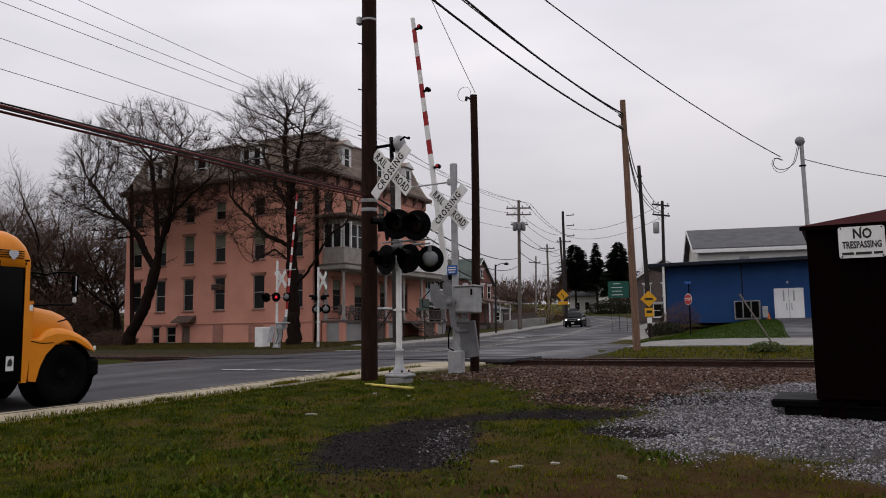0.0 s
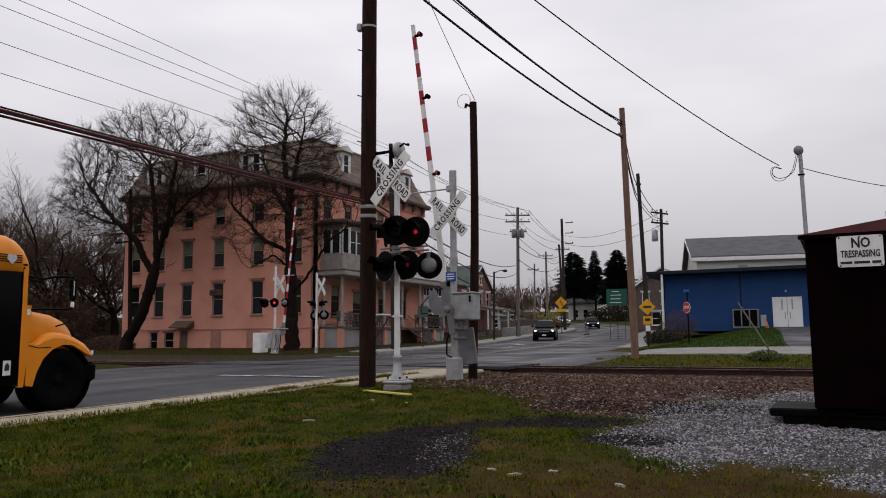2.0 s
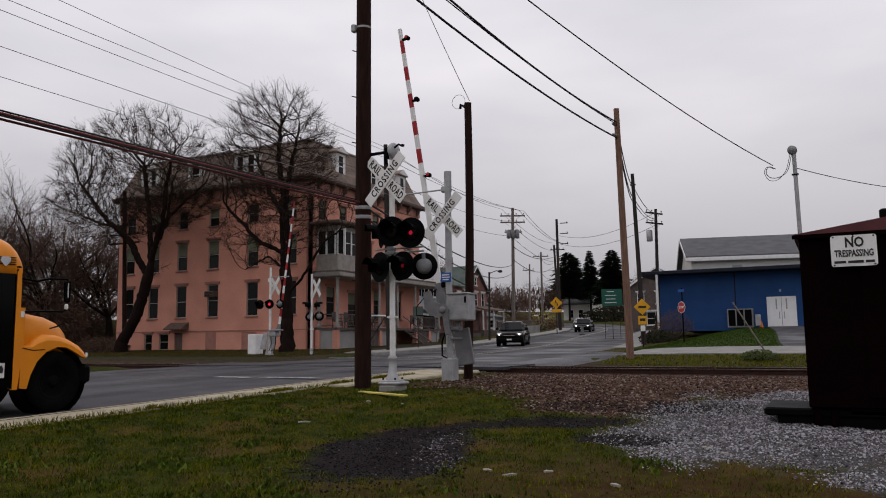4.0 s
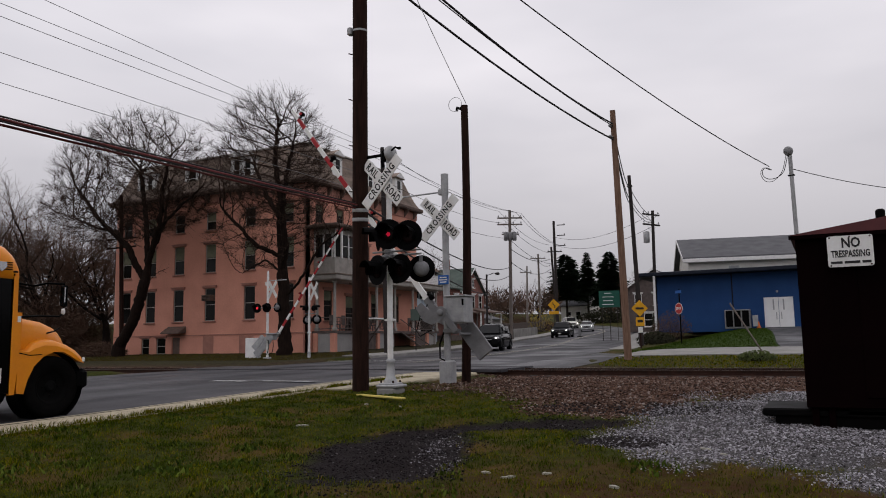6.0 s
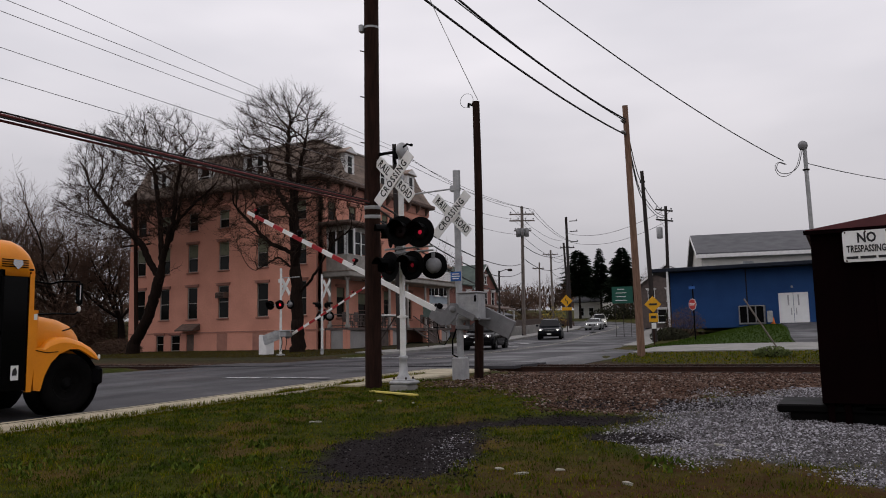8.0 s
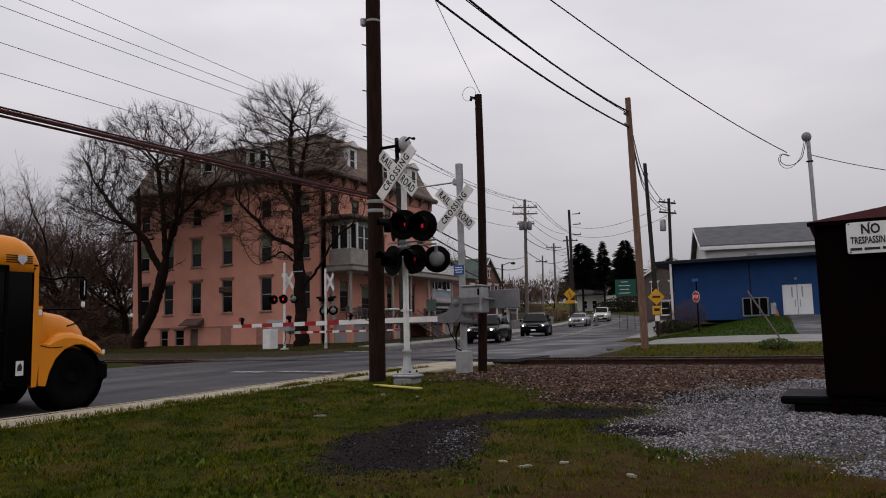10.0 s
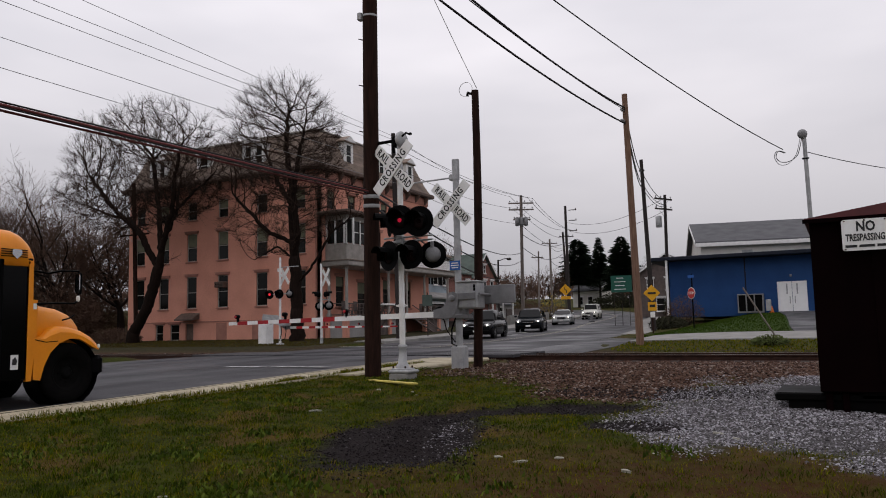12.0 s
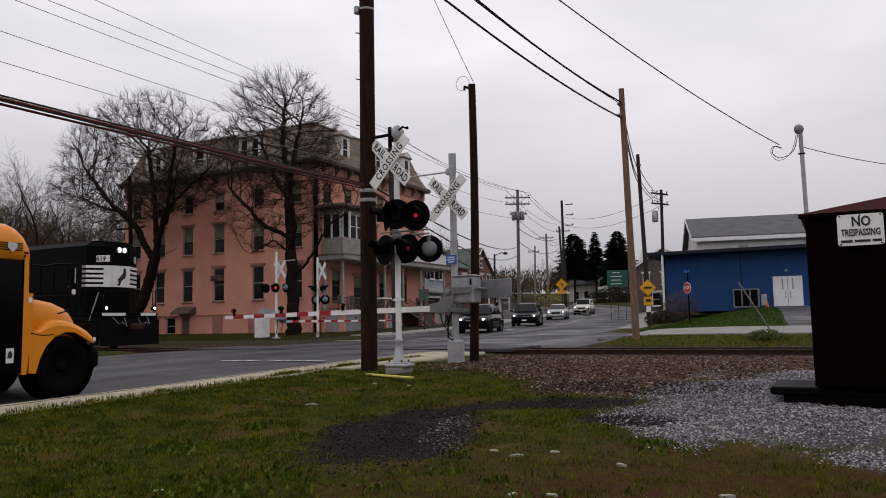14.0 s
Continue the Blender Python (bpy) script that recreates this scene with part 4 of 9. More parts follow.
def flasher(parent, at, phase, bright=False, lit=True, size=0.255, dim=False):
    """One round flashing unit facing -y in its own space: disc, hood, lens. The bulb behind the lens turns its lit half to the front."""
    unit = part("flashing_unit", Geo().lathe((0, 0.0, 0), (0, 1, 0), [(-0.006, size), (0.006, size), (0.006, 0.14), (0.10, 0.13), (0.14, 0.08), (0.15, 0.0)], 28, close=False).lathe((0, 0, 0), (0, 1, 0), [(-0.006, size), (-0.006, 0.152)], 28, close=False), "black_paint", parent, "round black flasher with a hood", at)
    hood = Geo()
    rows = []
    for d, r in ((0.0, 0.158), (-0.16, 0.165), (-0.30, 0.17)):
        rows.append([(r * math.cos(a), d - (0.0 if d == 0 else 0.0), r * math.sin(a)) for a in [radians(-35 + 250 * k / 14) for k in range(15)]])
    for a, b, cut in ((rows[0], rows[1], 15), (rows[1], rows[2], 15)):
        lo = 0 if b is rows[1] else 3
        hi = 14 if b is rows[1] else 11
        for k in range(lo, hi):
            hood.add([a[k], a[k + 1], b[k + 1], b[k]], [(0, 1, 2, 3)], True)
            hood.add([(p[0] * 0.975, p[1], p[2] * 0.975) for p in (a[k], a[k + 1], b[k + 1], b[k])], [(3, 2, 1, 0)], True)
    part("hood", hood, "black_paint", unit, "black visor hood")
    part("lens_ring", Geo().lathe((0, -0.012, 0), (0, 1, 0), [(0, 0.158), (-0.012, 0.155), (-0.012, 0.143), (0.0, 0.14)], 24, close=False), "black_paint", unit)
    part("lens", Geo().lathe((0, 0.012, 0), (0, -1, 0), [(0.0, 0.142), (0.012, 0.13), (0.02, 0.10), (0.022, 0.0425 if not bright else 0.0755)], 24, close=False), "red_lens", unit, "dark red lens")
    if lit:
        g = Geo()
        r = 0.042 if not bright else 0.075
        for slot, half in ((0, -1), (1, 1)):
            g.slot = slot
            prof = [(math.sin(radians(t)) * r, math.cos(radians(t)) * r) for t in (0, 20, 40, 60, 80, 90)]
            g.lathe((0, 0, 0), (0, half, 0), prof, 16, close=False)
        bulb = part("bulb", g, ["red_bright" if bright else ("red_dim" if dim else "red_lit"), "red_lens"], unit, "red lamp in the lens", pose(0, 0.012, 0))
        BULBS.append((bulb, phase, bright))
    return unit


def back_light(parent, at):
    """The back of a round unit, seen from behind."""
    u = part("flashing_unit", Geo().lathe((0, 0, 0), (0, 1, 0), [(-0.006, 0.255), (0.006, 0.255), (0.006, 0.14)], 28, close=False).lathe((0, 0, 0), (0, 1, 0), [(-0.006, 0.255), (-0.006, 0.0)], 28, close=False), "black_paint", parent, "round black flasher seen from behind", at)
    part("housing", Geo().lathe((0, 0.006, 0), (0, 1, 0), [(0, 0.15), (0.05, 0.145), (0.10, 0.11), (0.12, 0.05), (0.125, 0.0)], 20, close=False), "gate_grey", u, "grey cast lamp housing")
    part("housing_neck", Geo().tube([(0, 0.06, 0.10), (0, 0.07, 0.24)], 0.035, 8), "gate_grey", u)


def mast_base(parent, r=0.075):
    g = Geo()
    g.box((0, 0, 0.02), (0.34, 0.34, 0.04), bevel=0.015)
    g.lathe((0, 0, 0.06), (0, 0, 1), [(-0.02, 0.135), (0.03, 0.12), (0.08, 0.088), (0.26, r + 0.016), (0.33, r + 0.012), (0.36, r + 0.03), (0.40, r + 0.03), (0.42, r)], 16)
    part("base_casting", g, "galvanised", parent, "grey cast mast base")
    for sx in (-1, 1):
        for sy in (-1, 1):
            part("anchor_bolt", Geo().cyl((0.13 * sx, 0.13 * sy, 0.03), (0.13 * sx, 0.13 * sy, 0.08), 0.018, seg=6), "rust", parent)


def near_mast():
    x, y, z = -7.39, 12.45, 0.56
    mast = thing("crossing_signal", "white railway crossing mast with crossbuck and flashing units", "signal", at=pose(x, y, z, 0, 0, 0))
    part("foundation", Geo().box((0, 0, -0.25), (0.40, 0.40, 0.40), bevel=0.03), "concrete_grey", mast, "rough concrete foundation")
    part("base_plate", Geo().box((0.02, 0, -0.02), (0.46, 0.40, 0.06), bevel=0.02), "galvanised", mast, "low grey base plate")
    mast_base(mast, 0.058)
    part("mast", Geo().cyl((0, 0, 0.40), (0, 0, 4.22), 0.056, 0.054, 16).cyl((0, 0, 1.18), (0, 0, 1.23), 0.075, seg=16).box((0, 0, 1.205), (0.22, 0.05, 0.03)), "white_paint", mast, "white painted mast tube")
    bell = part("bell", Geo().lathe((0, 0.0, 4.40), (1, -0.25, 0), [(-0.02, 0.02), (0.0, 0.12), (0.03, 0.155), (0.07, 0.16), (0.10, 0.13), (0.11, 0.0)], 20).cyl((0, 0, 4.2), (0, 0, 4.34), 0.05, seg=10), "galvanised", mast, "grey crossing bell")
    part("bell_striker", Geo().tube([(0.08, -0.05, 4.45), (0.20, -0.08, 4.50), (0.27, -0.10, 4.46)], 0.02, 6).box((0.30, -0.10, 4.46), (0.06, 0.05, 0.05), bevel=0.01), "black_paint", bell)
    part("bell_box", Geo().box((-0.10, 0.02, 4.38), (0.10, 0.14, 0.22), bevel=0.02), "black_paint", bell)
    crossbuck(mast, pose(-0.08, -0.12, 3.84, 0, 0, -9))
    part("crossbuck_bracket", Geo().box((0, -0.05, 3.86), (0.16, 0.10, 0.10), bevel=0.01), "galvanised", mast)
    # upper pair on a short arm, lower pair turned to the side street
    for zz, name in ((2.50, "upper_arm"), (2.42, "lower_arm")):
        part("arm_pipe", Geo().tube([(-0.36, -0.02, zz), (0.70, -0.02, zz)], 0.019, 8).box((0, -0.02, zz), (0.15, 0.17, 0.09), bevel=0.02), "galvanised", mast, "grey cross arm")
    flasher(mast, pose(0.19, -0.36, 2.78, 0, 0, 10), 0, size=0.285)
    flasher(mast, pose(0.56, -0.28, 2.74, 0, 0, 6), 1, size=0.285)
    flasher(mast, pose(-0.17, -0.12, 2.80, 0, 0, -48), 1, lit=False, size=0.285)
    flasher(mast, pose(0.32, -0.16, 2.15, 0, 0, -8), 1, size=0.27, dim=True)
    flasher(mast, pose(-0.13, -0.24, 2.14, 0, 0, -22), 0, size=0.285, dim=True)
    back_light(mast, pose(0.66, 0.05, 2.14, 0, 0, 200))
    back_light(mast, pose(0.02, 0.24, 2.16, 0, 0, 160))
    return mast


def gate_mast():
    x, y, z = -7.32, 14.72, 0.54
    mast = thing("crossing_gate", "grey crossing gate mechanism with a red and white striped arm", "crossing gate", at=pose(x, y, z))
    part("foundation", Geo().box((0, 0, 0.14), (0.29, 0.29, 0.52), bevel=0.03), "galvanised", mast, "grey steel foundation")
    part("mast", Geo().cyl((0, 0, 0.3), (0, 0, 4.45), 0.075, 0.07, 16).cyl((0, 0, 4.0), (0, 0, 4.45), 0.082, seg=16), "galvanised", mast, "galvanised mast tube")
    crossbuck(mast, pose(-0.08, -0.12, 3.46, 0, 0, -5))
    part("side_bracket", Geo().tube([(-0.05, 0, 4.06), (-1.15, 0.0, 4.04)], 0.018, 6).box((-0.08, 0, 4.06), (0.14, 0.12, 0.14), bevel=0.02), "galvanised", mast, "thin grey stay rod")
    mech = part("gear_case", Geo().box((0.30, -0.02, 1.46), (0.48, 0.42, 0.56), bevel=0.025).box((0.30, -0.02, 1.755), (0.52, 0.46, 0.035), bevel=0.01), "galvanised", mast, "grey gate gear case")
    part("case_lock", Geo().box((0.49, -0.24, 1.62), (0.04, 0.04, 0.14), bevel=0.01), "black_paint", mech)
    part("case_door", Geo().box((0.30, -0.236, 1.45), (0.42, 0.012, 0.46), bevel=0.004), "galvanised", mech)
    part("case_neck", Geo().cyl((0.20, -0.02, 0.95), (0.20, -0.02, 1.20), 0.05, seg=10).box((0.12, -0.02, 1.02), (0.34, 0.22, 0.10), bevel=0.02), "gate_grey", mech)
    tag = part("notice_plate", Geo().box((-0.02, -0.10, 2.12), (0.25, 0.012, 0.20), bevel=0.006), "sign_blue", mast, "small blue emergency notice plate")
    g = Geo()
    for k, w in enumerate((0.17, 0.19, 0.15)):
        g.box((-0.02, -0.109, 2.17 - k * 0.05), (w, 0.004, 0.022))
    part("printed_bars", g, "sign_white", tag)
    part("conduit", Geo().tube([(-0.02, -0.12, 1.0), (-0.11, -0.14, 0.75), (-0.11, -0.14, 0.45), (0, -0.12, 0.4)], 0.018, 6), "black_paint", mast)
    # the moving arm, turning about the y axis at its pivot; the striped boom hangs below the pivot line
    side = [(0.13, 0.08), (0.03, 0.14), (-0.10, 0.10), (-0.15, -0.06), (-0.22, -0.18), (-0.40, -0.22), (-0.46, -0.23), (-0.46, -0.40), (-0.12, -0.43), (0.06, -0.33), (0.13, -0.12)]
    arm = part("gate_arm", Geo().prism(side, -0.31, -0.275, "y"), "gate_grey", mast, "swinging gate arm with counterweight", pose(0.0, 0, 1.41))
    part("side_plate", Geo().prism(side, 0.28, 0.315, "y"), "gate_grey", arm)
    part("pivot_cap", Geo().lathe((0, -0.31, 0), (0, -1, 0), [(0, 0.07), (0.03, 0.07), (0.045, 0.05), (0.05, 0.0)], 16), "gate_grey", arm)
    drop, plane, root, tip = -0.31, 0.345, -0.40, -6.84
    cuts = [root, -3.49] + [-3.49 - 0.34 * k for k in range(1, 10)] + [tip]
    for k, (a, b) in enumerate(zip(cuts, cuts[1:])):
        h0, h1 = (0.13 - 0.007 * (root - v) for v in (a, b))
        ends = [[(v, plane - 0.025, drop - h / 2), (v, plane + 0.025, drop - h / 2), (v, plane + 0.025, drop + h / 2), (v, plane - 0.025, drop + h / 2)] for v, h in ((a, h0), (b, h1))]
        part("arm_stripe", Geo().loft(ends, False), "sign_white" if k % 2 == 0 else "red_stripe", arm)
    part("arm_root", Geo().box((-0.52, plane, drop), (0.34, 0.07, 0.19), bevel=0.01), "gate_grey", arm)
    part("arm_clamp", Geo().box((-0.62, plane - 0.03, drop + 0.12), (0.12, 0.09, 0.12), bevel=0.02).box((-0.72, plane - 0.03, drop + 0.10), (0.05, 0.07, 0.07), bevel=0.01), "black_paint", arm)
    part("arm_cable", Geo().tube([(-0.55, plane - 0.05, drop - 0.05), (-0.45, plane - 0.08, drop - 0.35), (-0.25, plane - 0.08, drop - 0.62), (-0.05, 0.1, drop - 0.55), (0.0, 0.1, drop - 0.3)], 0.012, 6), "black_paint", arm, "slack black arm cable")
    for d in (-6.55, -5.00, -3.16):
        lamp = part("arm_lamp", Geo().lathe((d, plane, drop + 0.17), (0, 1, 0), [(-0.09, 0.04), (-0.08, 0.052), (0.02, 0.052), (0.05, 0.04), (0.06, 0.0)], 14).box((d, plane, drop + 0.08), (0.05, 0.05, 0.11)), "black_paint", arm, "small arm lamp")
        part("lamp_lens", Geo().lathe((d, plane - 0.09, drop + 0.17), (0, -1, 0), [(0, 0.036), (0.02, 0.030), (0.03, 0.0)], 12), "arm_red" if d != -5.00 else "red_lens", lamp)
    for yy in (-0.29, 0.30):
        part("weight_arm", Geo().box((0.28, yy, 0.03), (0.50, 0.03, 0.14), bevel=0.008), "gate_grey", arm)
    part("counterweight", Geo().box((0.80, 0.30, 0.06), (0.78, 0.07, 0.40), bevel=0.012), "gate_grey", arm, "grey slab counterweight")
    part("weight_tie", Geo().cyl((0.62, -0.27, 0.06), (0.62, 0.28, 0.06), 0.03, seg=8), "gate_grey", arm)
    return arm


def far_masts():
    """Masts on the far side of the track, seen from behind and from the side."""
    y = 32.6
    mast = thing("crossing_gate", "far crossing gate with a striped arm and lit red flasher", "crossing gate", at=pose(-26.93, y - 0.1, 0.30))
    part("foundation", Geo().box((0, 0, 0.14), (0.34, 0.34, 0.46), bevel=0.03), "galvanised", mast)
    part("mast", Geo().cyl((0, 0, 0.3), (0, 0, 4.95), 0.07, 0.062, 12).cyl((0, 0, 4.95), (0, 0, 5.0), 0.05, 0.02, 12), "white_paint", mast, "white painted mast tube")
    crossbuck(mast, pose(0.22, 0.12, 3.98, 0, 0, 158), text=False)
    part("crossbuck_bracket", Geo().box((0.05, 0.03, 4.0), (0.16, 0.14, 0.16), bevel=0.02).box((-0.08, 0.0, 4.3), (0.14, 0.14, 0.2), bevel=0.02), "white_paint", mast)
    part("stay_rod", Geo().tube([(0, 0, 4.45), (1.25, 0, 4.45)], 0.025, 6), "galvanised", mast)
    gear = part("gear_case", Geo().box((0.30, 0.0, 1.42), (0.46, 0.42, 0.30), bevel=0.03).box((0.42, -0.05, 1.60), (0.72, 0.46, 0.07), bevel=0.02), "galvanised", mast, "pale grey gate gear case")
    part("cable_loop", Geo().tube([(0.15, -0.1, 1.3), (0.20, -0.12, 0.9), (0.10, -0.12, 0.6), (0.02, -0.1, 0.5)], 0.02, 6).tube([(0.45, -0.1, 1.3), (0.50, -0.12, 0.95), (0.42, -0.12, 0.6), (0.15, -0.1, 0.5)], 0.018, 6), "black_paint", gear)
    part("arm_pipe", Geo().tube([(-0.75, 0, 3.0), (0.6, 0, 3.0)], 0.028, 8), "galvanised", mast)
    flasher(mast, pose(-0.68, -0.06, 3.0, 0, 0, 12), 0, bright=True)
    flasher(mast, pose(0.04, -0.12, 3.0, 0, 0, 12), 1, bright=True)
    back_light(mast, pose(0.62, 0.05, 3.0, 0, 0, 180))
    drop = -0.33
    side = [(-0.13, 0.08), (-0.03, 0.14), (0.10, 0.10), (0.15, -0.06), (0.22, -0.18), (0.46, -0.24), (0.46, -0.42), (0.12, -0.44), (-0.06, -0.33), (-0.13, -0.12)]
    arm = part("gate_arm", Geo().prism(side, 0.275, 0.31, "y"), "gate_grey", mast, "swinging gate arm with counterweight", pose(0.0, 0, 1.52))
    for k in range(16):
        a, b = 0.45 + k * 0.42, 0.45 + (k + 1) * 0.42
        part("arm_stripe", Geo().box(((a + b) / 2, 0.30, drop), (0.42, 0.05, 0.13 - 0.004 * k)), "sign_white" if k % 2 == 0 else "red_stripe", arm)
    part("counterweight", Geo().prism([(-0.05, -0.14), (-0.35, -0.18), (-1.50, -0.02), (-1.55, 0.06), (-1.48, 0.42), (-0.45, 0.34), (-0.05, 0.16)], 0.32, 0.38, "y"), "galvanised", arm, "pale grey slab counterweight")
    part("counterweight", Geo().prism([(-0.05, -0.12), (-0.35, -0.15), (-0.95, -0.05), (-0.95, 0.28), (-0.05, 0.14)], -0.34, -0.29, "y"), "galvanised", arm)
    for d in (6.9, 4.9, 2.9):
        lamp = part("arm_lamp", Geo().lathe((d, 0.30, drop + 0.15), (0, 1, 0), [(-0.06, 0.05), (0.02, 0.06), (0.06, 0.0)], 10), "black_paint", arm)
        part("lamp_lens", Geo().lathe((d, 0.24, drop + 0.15), (0, -1, 0), [(0, 0.045), (0.02, 0.03), (0.03, 0.0)], 10), "arm_red", lamp)
    second = thing("crossing_signal", "slim white crossing mast with crossbuck and flashing units", "signal", at=pose(-24.84, 33.38, 0.44))
    mast_base(second, 0.07)
    part("mast", Geo().cyl((0, 0, 0.40), (0, 0, 4.45), 0.066, 0.06, 12).cyl((0, 0, 1.45), (0, 0, 1.53), 0.11, seg=12), "white_paint", second, "white painted mast tube")
    crossbuck(second, pose(0.22, 0.12, 3.70, 0, 0, 152), text=False)
    flasher(second, pose(-0.16, -0.10, 2.78, 0, 0, -60), 0, lit=False)
    flasher(second, pose(0.25, 0.10, 2.78, 0, 0, 120), 0, lit=False)
    back_light(second, pose(-0.20, 0.12, 2.16, 0, 0, 215))
    back_light(second, pose(0.42, 0.10, 2.18, 0, 0, 215))
    part("arm_pipe", Geo().tube([(-0.25, 0, 2.5), (0.45, 0.05, 2.5)], 0.025, 8), "galvanised", second)
    cab = thing("signal_cabinet", "pale grey steel signal cabinet by the pink building", "cabinet", at=pose(-29.2, 34.0, 0.42))
    part("body", Geo().box((0, 0, 0.70), (0.62, 0.6, 1.2), bevel=0.02), "white_trim", cab)
    part("door", Geo().box((0.0, -0.31, 0.70), (0.54, 0.02, 1.1), bevel=0.006), "white_trim", cab)
    part("base", Geo().box((0, 0, 0.05), (0.7, 0.7, 0.12)), "concrete", cab)
    return arm


near_mast()
NEAR_ARM = gate_mast()
FAR_ARM = far_masts()


# ---- the dark relay cabinet ----
def rounded_plate(w, h, r, t):
    """A thin upright plate with rounded corners, its face towards -y."""
    rim = []
    for cx, cz, a0 in ((w / 2 - r, h / 2 - r, 0), (-w / 2 + r, h / 2 - r, 90), (-w / 2 + r, -h / 2 + r, 180), (w / 2 - r, -h / 2 + r, 270)):
        rim += [(cx + r * math.cos(radians(a0 + 22.5 * k)), cz + r * math.sin(radians(a0 + 22.5 * k))) for k in range(5)]
    return Geo().prism(rim, -t / 2, t / 2, "y")


def relay_cabinet():
    c = thing("relay_cabinet", "dark brown steel relay cabinet on legs with a low gable roof", "cabinet", at=pose(-0.31, 10.4, 0.27))
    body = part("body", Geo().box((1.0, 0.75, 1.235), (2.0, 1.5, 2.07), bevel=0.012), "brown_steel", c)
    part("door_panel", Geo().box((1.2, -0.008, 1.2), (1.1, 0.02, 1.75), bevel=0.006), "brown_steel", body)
    g = Geo()
    g.prism([(-0.05, 2.26), (-0.05, 2.31), (1.0, 2.46), (2.05, 2.31), (2.05, 2.26)], -0.06, 1.56, "y")
    roof = part("roof", g, "maroon_roof", c, "low maroon gable roof")
    part("roof_vent", Geo().box((0.95, 0.1, 2.50), (0.10, 0.14, 0.14), bevel=0.02), "black_steel", roof)
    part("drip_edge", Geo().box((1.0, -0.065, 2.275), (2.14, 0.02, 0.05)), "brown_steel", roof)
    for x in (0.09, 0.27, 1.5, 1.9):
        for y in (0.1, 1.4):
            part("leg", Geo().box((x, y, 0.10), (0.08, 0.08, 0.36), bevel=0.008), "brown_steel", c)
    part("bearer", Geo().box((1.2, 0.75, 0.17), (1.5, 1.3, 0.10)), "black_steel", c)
    sx, sz = 0.595, 2.07
    sign = part("no_trespassing_sign", rounded_plate(0.49, 0.375, 0.03, 0.008), "sign_white", c, "white metal sign with black capital letters", pose(sx, -0.085, sz))
    lettering("letters", "NO", 0.165, "sign_black", sign, pose(0.01, -0.007, 0.095), "", 0.78, bold=0.03)
    lettering("letters", "TRESPASSING", 0.115, "sign_black", sign, pose(0, -0.007, -0.035), "", 0.60, bold=0.028)
    x = -0.215
    for w in (0.125, 0.165, 0.095):
        part("small_print_bar", Geo().box((x + w / 2, -0.0065, -0.135), (w, 0.004, 0.030)), "sign_black", sign, "plain dark bar of small print")
        x += w + 0.022
    for x, z in ((-0.215, 0.17), (0, 0.172), (0.215, 0.17), (-0.215, -0.17), (0.215, -0.17)):
        part("rivet", Geo().lathe((x, -0.005, z), (0, -1, 0), [(0, 0.011), (0.006, 0.009), (0.008, 0.0)], 8), "rust", sign)
    # platform slab; the black box below it stands in for the shade underneath
    slab = solid("step_platform", Geo().box((0, 0, 0.09), (2.3, 1.2, 0.10), bevel=0.02).box((0.05, 0, -0.02), (2.1, 1.1, 0.14)), "black_steel", "low dark steel platform beside the cabinet, the shade below it filled in black", "platform", at=pose(0.32, 11.10, 0.31))
    return c


relay_cabinet()


# ---- buildings ----
def wall_with_openings(name, parent, at, width, z0, z1, openings, material, depth=0.22, label=""):
    """A wall along local x from 0 to width, its face at y = 0 towards -y, with openings (u0, u1, w0, w1) that go through it."""
    us = sorted({0.0, width, *[o[0] for o in openings], *[o[1] for o in openings]})
    ws = sorted({z0, z1, *[o[2] for o in openings], *[o[3] for o in openings]})
    g = Geo()
    for a, b in zip(us, us[1:]):
        for c, d in zip(ws, ws[1:]):
            mu, mw = (a + b) / 2, (c + d) / 2
            if any(o[0] < mu < o[1] and o[2] < mw < o[3] for o in openings):
                continue
            g.add([(a, 0, c), (b, 0, c), (b, 0, d), (a, 0, d)], [(0, 1, 2, 3)])
            g.add([(a, depth, c), (b, depth, c), (b, depth, d), (a, depth, d)], [(3, 2, 1, 0)])
    for a, b, c, d in openings:
        q = [(a, c), (b, c), (b, d), (a, d)]
        for (u, w), (u2, w2) in zip(q, q[1:] + q[:1]):
            g.add([(u, 0, w), (u, depth, w), (u2, depth, w2), (u2, 0, w2)], [(0, 1, 2, 3)])
    for u in (0, width):
        g.add([(u, 0, z0), (u, depth, z0), (u, depth, z1), (u, 0, z1)], [(0, 1, 2, 3)])
    return part(name, g, material, parent, label, at)


